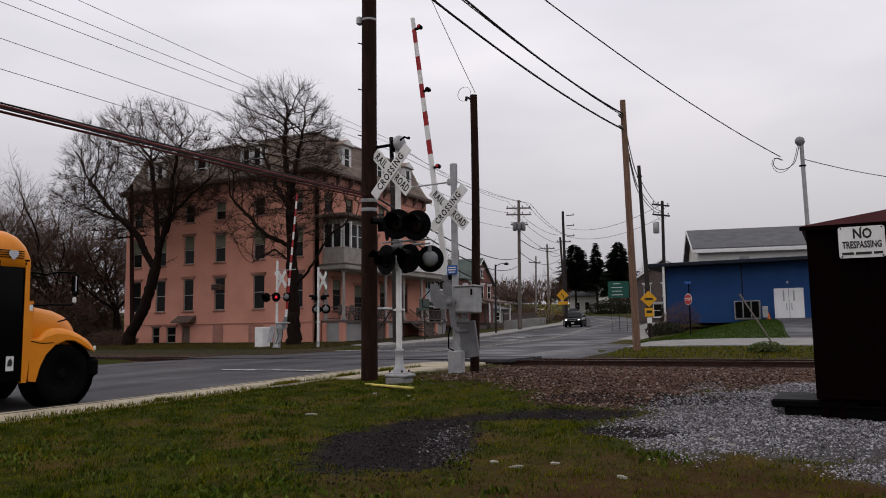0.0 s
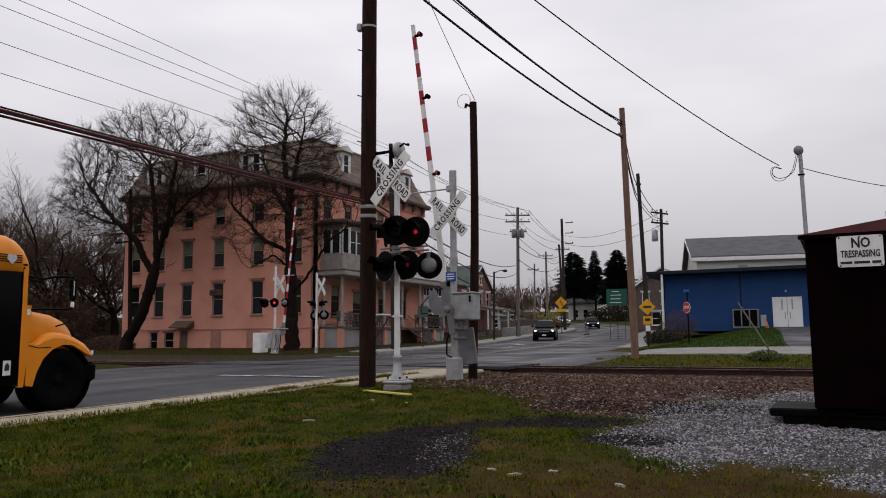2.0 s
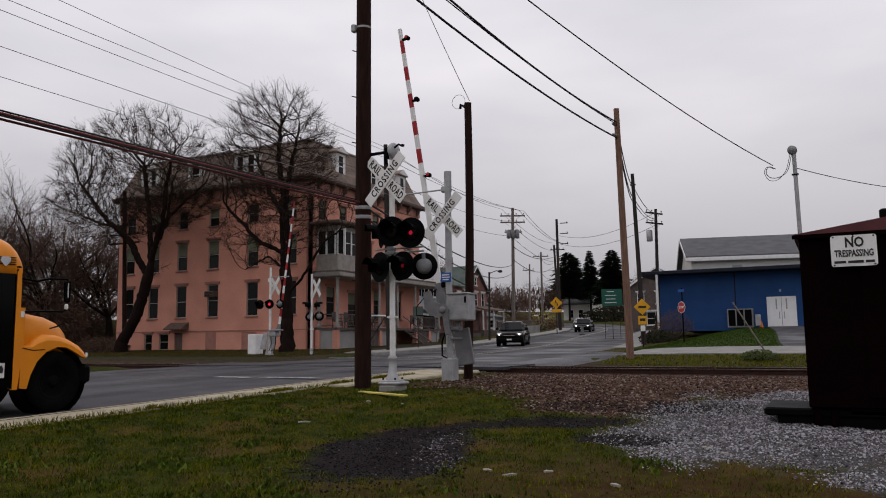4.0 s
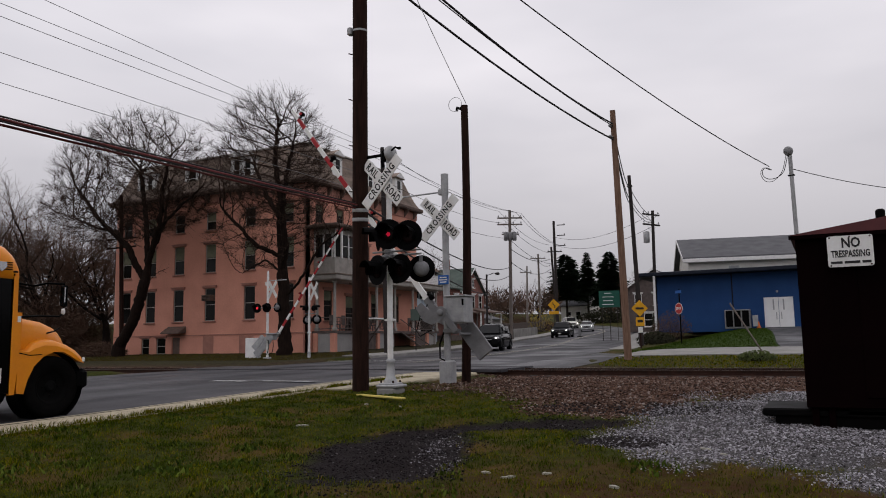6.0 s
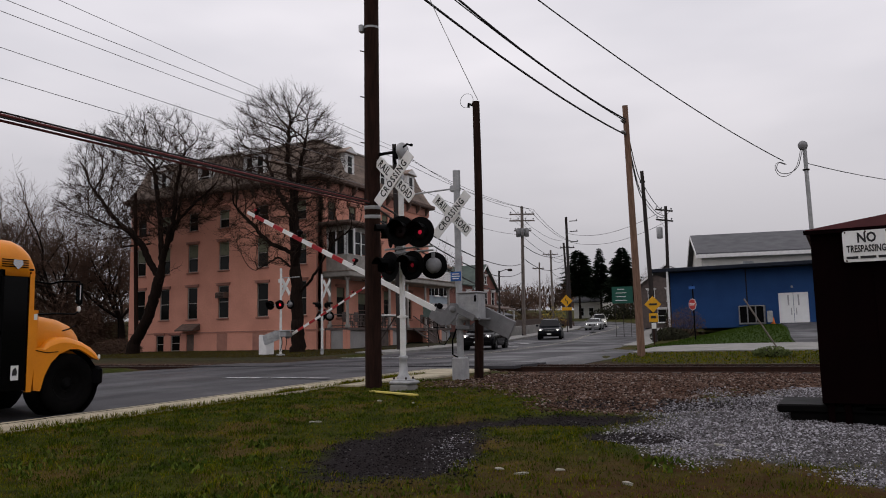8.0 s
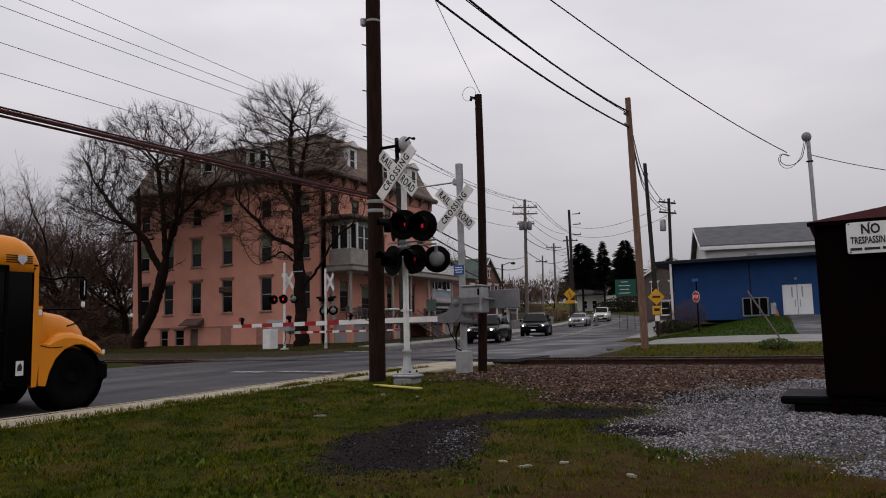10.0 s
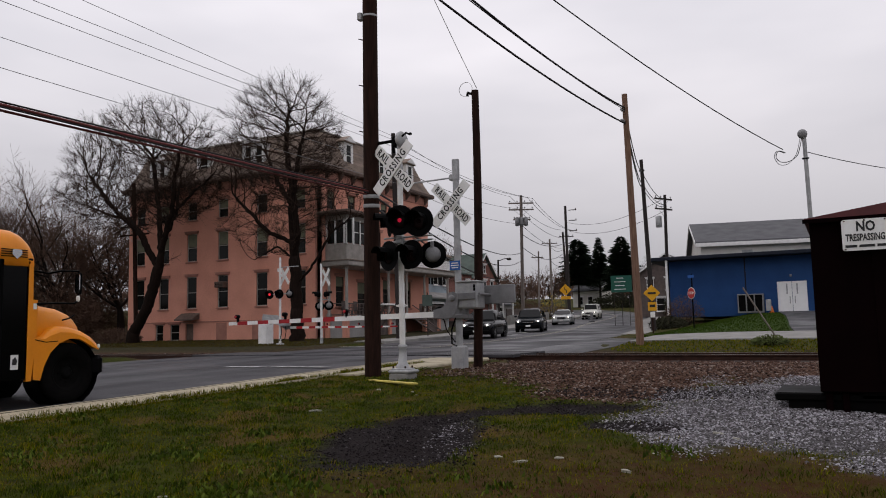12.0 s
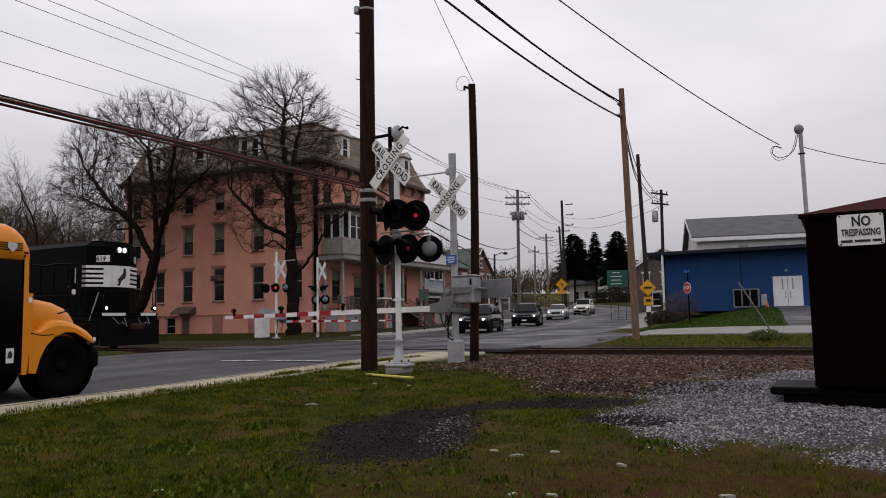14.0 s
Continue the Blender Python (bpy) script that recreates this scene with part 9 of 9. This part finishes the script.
def wedge(n, y0, y1, power=1.0):
    """Places in the strip of ground before the camera."""
    y = y0 + (y1 - y0) * rs.uniform(0, 1, n) ** power
    x = rs.uniform(-9.0, 1.6, n)
    keep = (x > -1.75 * y - 0.5) & (x < 0.16 * y + 0.6)
    return x[keep], y[keep]


def grass():
    x, y = wedge(230000, 3.6, 14.5, 1.25)
    b = bare(x, y)
    lush = wobble(x, y, 0.7)
    tuft = wobble(x, y, 3.2)
    keep = rs.uniform(0, 1, len(x)) > b * 1.02 + 0.25 * smooth(0.1, -0.4, tuft)
    x, y, lush, tuft = x[keep], y[keep], lush[keep], tuft[keep]
    dry = smooth(1.4, 0.6, in_patch(x, y, (-0.6, 4.6, 3.4, 3.2, 0)) + wobble(x, y, 1.5) * 0.5) + smooth(0.15, 0.45, lush) * 0.5
    is_dry = rs.uniform(0, 1, len(x)) < dry * 0.6
    z = heights(x, y)
    h = rs.uniform(0.014, 0.036, len(x)) * (1 + 0.9 * smooth(0.0, 0.5, tuft)) * (1 - 0.45 * is_dry)
    w = rs.uniform(0.005, 0.010, len(x))
    deep = (wobble(x, y, 1.7) + 0.6 * wobble(x, y, 4.5) + rs.normal(0, 0.12, len(x)) > 0.16) & ~is_dry
    h = np.where(deep, h * 1.25, h)
    g = ~is_dry & ~deep
    blades("green_grass", x[g], y[g], z[g], h[g], w[g], "blade", "short rough green spring grass")
    blades("green_grass", x[deep], y[deep], z[deep], h[deep], w[deep], "deep_blade", "darker lush tufts of spring grass")
    blades("dry_grass", x[is_dry], y[is_dry], z[is_dry], h[is_dry], w[is_dry], "dry_blade", "thin trodden brownish grass")
    # blades creeping over the back of the kerb
    y = rs.uniform(3.0, 16.2, 14000)
    creep = wobble(np.full(len(y), 3.0), y, 0.8) * 0.6 + wobble(np.full(len(y), 9.0), y, 3.4) * 0.4
    x = -8.97 + rs.normal(0, 0.03, len(y)) - np.abs(rs.normal(0, 0.12, len(y))) * smooth(0.0, 0.5, creep)
    blades("green_grass", x, y, np.array([road_z(v) for v in y]) + np.where(x < -9.0, 0.13, 0.07), rs.uniform(0.03, 0.09, len(y)), rs.uniform(0.006, 0.013, len(y)), "blade", "grass creeping over the kerb")
    # broad-leaved weeds in clumps
    cx, cy = wedge(300, 3.8, 12.5, 1.2)
    keep = (bare(cx, cy) < 0.3) & (cx < -1.4)
    cx, cy = cx[keep], cy[keep]
    xs, ys, hs, ws = [], [], [], []
    for a, c in zip(cx, cy):
        k = rs.randint(10, 46)
        r = rs.uniform(0.05, 0.17)
        xs.append(a + rs.normal(0, r, k))
        ys.append(c + rs.normal(0, r, k))
        hs.append(rs.uniform(0.025, 0.06, k))
        ws.append(rs.uniform(0.015, 0.035, k))
    for a, c, r, k in ((-5.9, 5.6, 0.16, 110), (-7.3, 4.9, 0.14, 80), (-8.85, 6.6, 0.10, 60), (-7.6, 9.3, 0.15, 120), (-4.45, 5.4, 0.13, 80), (-5.6, 6.3, 0.13, 90), (-4.6, 4.5, 0.30, 160), (-6.2, 7.1, 0.12, 80), (-3.9, 5.1, 0.14, 70), (-1.6, 7.4, 0.13, 70)):
        xs.append(a + rs.normal(0, r, k))
        ys.append(c + rs.normal(0, r, k))
        hs.append(rs.uniform(0.02, 0.075, k))
        ws.append(rs.uniform(0.025, 0.06, k))
    xs, ys, hs, ws = (np.concatenate(v) for v in (xs, ys, hs, ws))
    blades("broad_leaf_weed", xs, ys, heights(xs, ys), hs, ws, "broad_leaf", "low broad-leaved weeds in the grass")
    # grass on the far strips
    for name, label, mat, n, x0, x1, y0, y1 in (("far_grass", "thin dry grass strip beyond the railway", "blade", 7000, -7.4, 6, 26.6, 29.3), ("lawn", "bright green lawn before the blue wall", "lawn_blade", 22000, -8.4, 4, 34.1, 59), ("verge_grass", "dull trodden verge before the pink wall", "dry_blade", 16000, -46, -23.5, 30, 41)):
        x, y = rs.uniform(x0, x1, n), rs.uniform(y0, y1, n)
        keep = (from_road(x, y) > 0.4) & ~((name == "lawn") & (x > np.interp(y, [33.8, 38, 44, 52, 60], [-1.9, -2.3, -2.7, -3.3, -4.2])) & (x < 3.0))
        x, y = x[keep], y[keep]
        blades(name, x, y, heights(x, y), rs.uniform(0.03, 0.08, len(x)), rs.uniform(0.02, 0.05, len(x)), mat, label)


ICO = bmesh.new()
bmesh.ops.create_icosphere(ICO, subdivisions=1, radius=1.0)
ICO.verts.ensure_lookup_table()
ICO_V = np.array([v.co[:] for v in ICO.verts])
ICO_F = np.array([[v.index for v in f.verts] for f in ICO.faces])
ICO.free()


def stones(name, x, y, size, material, label, sink=0.25):
    n = len(x)
    z = heights(x, y)
    v = np.repeat(ICO_V[None], n, 0)
    v = v * rs.uniform(0.62, 1.15, (n, len(ICO_V), 1)) * rs.uniform(0.6, 1.2, (n, 1, 3)) * np.array([1, 1, 0.72])
    a = rs.uniform(0, 2 * np.pi, n)
    c, s = np.cos(a)[:, None], np.sin(a)[:, None]
    v = np.stack([v[..., 0] * c - v[..., 1] * s, v[..., 0] * s + v[..., 1] * c, v[..., 2]], -1) * size[:, None, None]
    v += np.stack([x, y, z + size * (0.72 - sink) - 0.005], 1)[:, None]
    f = (ICO_F[None] + (np.arange(n) * len(ICO_V))[:, None, None]).reshape(-1, 3)
    raw_mesh(name, v.reshape(-1, 3), f, material, label, "stones")


def all_stones():
    x, y = rs.uniform(-3.6, 3.0, 105000), rs.uniform(5.4, 15.2, 105000)
    d = np.min([in_patch(x, y, p) for p in GRAVEL], 0) + wobble(x, y, 1.1) * 0.35
    dark = smooth(1.2, 0.4, in_patch(x, y, DIRT[-1]) + wobble(x, y, 2.3) * 0.5)
    dark = np.maximum(dark, smooth(1.2, 0.5, in_patch(x, y, (0.35, 8.1, 1.0, 0.55, 0)) + wobble(x, y, 2.3) * 0.5))
    keep = (rs.uniform(0, 1, len(x)) < smooth(1.16, 0.88, d) * (1 - 0.6 * dark)) & (x < 0.16 * y + 0.6)
    x, y = x[keep], y[keep]
    stones("grey_gravel", x, y, rs.uniform(0.006, 0.016, len(x)) * (1 + 0.5 * (rs.uniform(0, 1, len(x)) > 0.93)), "gravel", "pale grey crushed stone spread on the ground")
    x, y = rs.uniform(-8.6, 4.5, 60000), 10.6 + 11.8 * rs.uniform(0, 1, 60000)
    w = wobble(x, y, 1.1) * 0.35
    t = smooth(12.4, 14.2, y + smooth(-5.6, -3.4, x) * smooth(-1.8, -2.8, x) * 2.6 + w * 4) * smooth(-8.2, -6.6, x)
    keep = (rs.uniform(0, 1, len(x)) < np.maximum(t, smooth(18.6, 20.0, y))) & (x < 0.16 * y + 0.6) & (np.abs(y - (TRACK_Y - 0.7175)) > 0.1)
    keep &= np.min([in_patch(x, y, p) for p in GRAVEL], 0) + w > rs.uniform(0.9, 1.05, len(x))
    x, y = x[keep], y[keep]
    stones("track_ballast", x, y, rs.uniform(0.012, 0.034, len(x)), "ballast", "brown weathered stones beside the track")
    x, y = rs.uniform(-44, -22.5, 9000), rs.uniform(20.0, 26.0, 9000)
    stones("track_ballast", x, y, rs.uniform(0.03, 0.06, len(x)), "ballast", "brown weathered stones beside the track")
    x, y = rs.uniform(-6.4, -1.0, 40000), rs.uniform(5.4, 12.8, 40000)
    d = np.min([in_patch(x, y, p) for p in DIRT], 0) + wobble(x, y, 1.1) * 0.35
    keep = rs.uniform(0, 1, len(x)) < smooth(1.4, 0.75, d)
    x, y = x[keep], y[keep]
    stones("dark_cinder", x, y, rs.uniform(0.004, 0.013, len(x)) * rs.choice([1, 1, 1.5], len(x)), "cinder", "dark cinder and coarse soil")
    # a paler streak of gravel across the bare earth
    t = rs.uniform(0, 1, 900)
    x, y = -4.35 + 0.75 * t + rs.normal(0, 0.10, 900) + 0.1 * np.sin(t * 9), 8.5 - 1.6 * t + rs.normal(0, 0.22, 900)
    stones("grey_gravel", x, y, rs.uniform(0.004, 0.012, 900), "gravel", "pale streak of gravel on the dark earth")


def litter():
    solid("yellow_plank", Geo().box((0, 0, 0.03), (1.42, 0.11, 0.03), bevel=0.006), "yellow_paint", "weathered yellow-painted plank lying in the grass", "plank", at=pose(-7.12, 11.62, near_ground(-7.12, 11.62) + 0.01, 0, 0, -25))
    rng = random.Random(4)
    spots = [(-6.57, 8.7, 0.10), (-3.03, 6.87, 0.075), (-2.74, 6.73, 0.085), (-2.44, 6.93, 0.06), (-1.93, 5.4, 0.06), (-1.69, 6.45, 0.06), (-1.25, 8.57, 0.075), (-1.03, 8.2, 0.055),
             (-0.79, 5.86, 0.065), (-2.2, 5.3, 0.045), (-4.9, 4.5, 0.06), (-6.05, 10.6, 0.05), (-7.0, 11.0, 0.05), (-6.3, 10.9, 0.045)]
    for x, y, s in spots:
        g = Geo()
        n = 9
        ring = [(s * rng.uniform(0.6, 1.1) * math.cos(6.283 * k / n), s * rng.uniform(0.2, 0.42) * math.sin(6.283 * k / n), rng.uniform(0.0, 0.008)) for k in range(n)]
        top = [(x_ * 0.5, y_ * 0.5, z_ + 0.005) for x_, y_, z_ in ring]
        low = [(x_ * 0.9, y_ * 0.9, -0.02) for x_, y_, z_ in ring]
        g.loft([low, ring, top], False)
        solid("litter_scrap", g, "litter", "pale crumpled scrap lying in the grass", "litter", group="scraps in the grass", at=pose(x, y, near_ground(x, y) + 0.012, 0, 0, rng.uniform(-40, 60)))


grass()
all_stones()
litter()


# ---- what moves ----
def motions():
    # near gate arm: degrees above level
    near = [(0, 82.6), (3.6, 82.6), (4.2, 79), (5.0, 67.5), (5.8, 55), (6.0, 52.4), (6.5, 45.9), (7.0, 39.0), (7.5, 32.4), (8.0, 26.3), (8.2, 24), (8.8, 16.4), (9.4, 7.6), (9.9, 1), (10.1, -0.8), (14, -0.8)]
    walk(NEAR_ARM, [(t, pose(0.0, 0, 1.41, 0, a, 0)) for t, a in near])
    far = [(0, 84), (3.6, 84), (4.2, 80), (5.0, 68), (6.0, 52.5), (6.5, 45.5), (7.5, 32), (8.0, 26), (8.8, 16), (9.4, 8), (9.9, 1), (10.1, -0.5), (14, -0.5)]
    walk(FAR_ARM, [(t, pose(0.0, 0, 1.52, 0, -a, 0)) for t, a in far])
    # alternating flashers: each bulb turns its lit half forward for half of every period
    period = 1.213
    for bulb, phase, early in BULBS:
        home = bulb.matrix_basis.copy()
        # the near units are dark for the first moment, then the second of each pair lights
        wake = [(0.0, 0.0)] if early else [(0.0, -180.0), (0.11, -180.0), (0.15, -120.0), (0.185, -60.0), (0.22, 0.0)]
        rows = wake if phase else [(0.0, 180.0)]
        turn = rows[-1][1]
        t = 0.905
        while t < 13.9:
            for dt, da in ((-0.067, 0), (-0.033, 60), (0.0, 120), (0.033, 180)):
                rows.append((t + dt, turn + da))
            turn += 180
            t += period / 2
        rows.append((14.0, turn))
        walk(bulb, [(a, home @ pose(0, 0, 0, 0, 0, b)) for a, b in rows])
    # the waiting queue of cars rolls up and stops
    for (c, wheels), keys in CARS:
        walk(c, [(t, lane_pose(y)) for t, y in keys])
        t_all, y_all = zip(*keys)
        homes = [w.matrix_basis.copy() for w in wheels]
        rows, t, last = [], 0.0, None
        y = keys[0][1]
        end = keys[-1][1]
        dist, span = 0.0, keys[0][1] - end
        while dist < span + 0.4:
            at_y = max(keys[0][1] - dist, end)
            when = float(np.interp(-at_y, [-v for v in y_all], t_all)) if at_y > end else None
            if when is not None and (not rows or when > rows[-1][0] + 0.034):
                rows.append((when, math.degrees(dist / 0.35)))
            dist += 0.45
        stop = next(t for t, v in keys if v <= end + 0.001)
        spin = rows + [(stop, rows[-1][1] + 20), (14.0, rows[-1][1] + 20)] if stop < 13.9 else rows + [(14.0, rows[-1][1] + 20)]
        for w, home in zip(wheels, homes):
            walk(w, [(a, home @ pose(0, 0, 0, -b, 0, 0)) for a, b in spin])
    # the train comes in from behind the bus
    speed, x14 = 5.55, -26.65
    rows = [(t, x14 - speed * (14 - t)) for t in (0, 7, 10, 12, 13, 14)]
    walk(LOCO, [(t, pose(x, TRACK_Y, RAIL_Z)) for t, x in rows])
    walk(FREIGHT, [(t, pose(x, TRACK_Y, RAIL_Z)) for t, x in rows])
    n = 150
    for w, x in LOCO_WHEELS:
        walk(w, [(14 * k / n, pose(x, 0, 0.51, 0, math.degrees(speed * 14 * k / n / 0.51), 0)) for k in range(n + 1)])


motions()
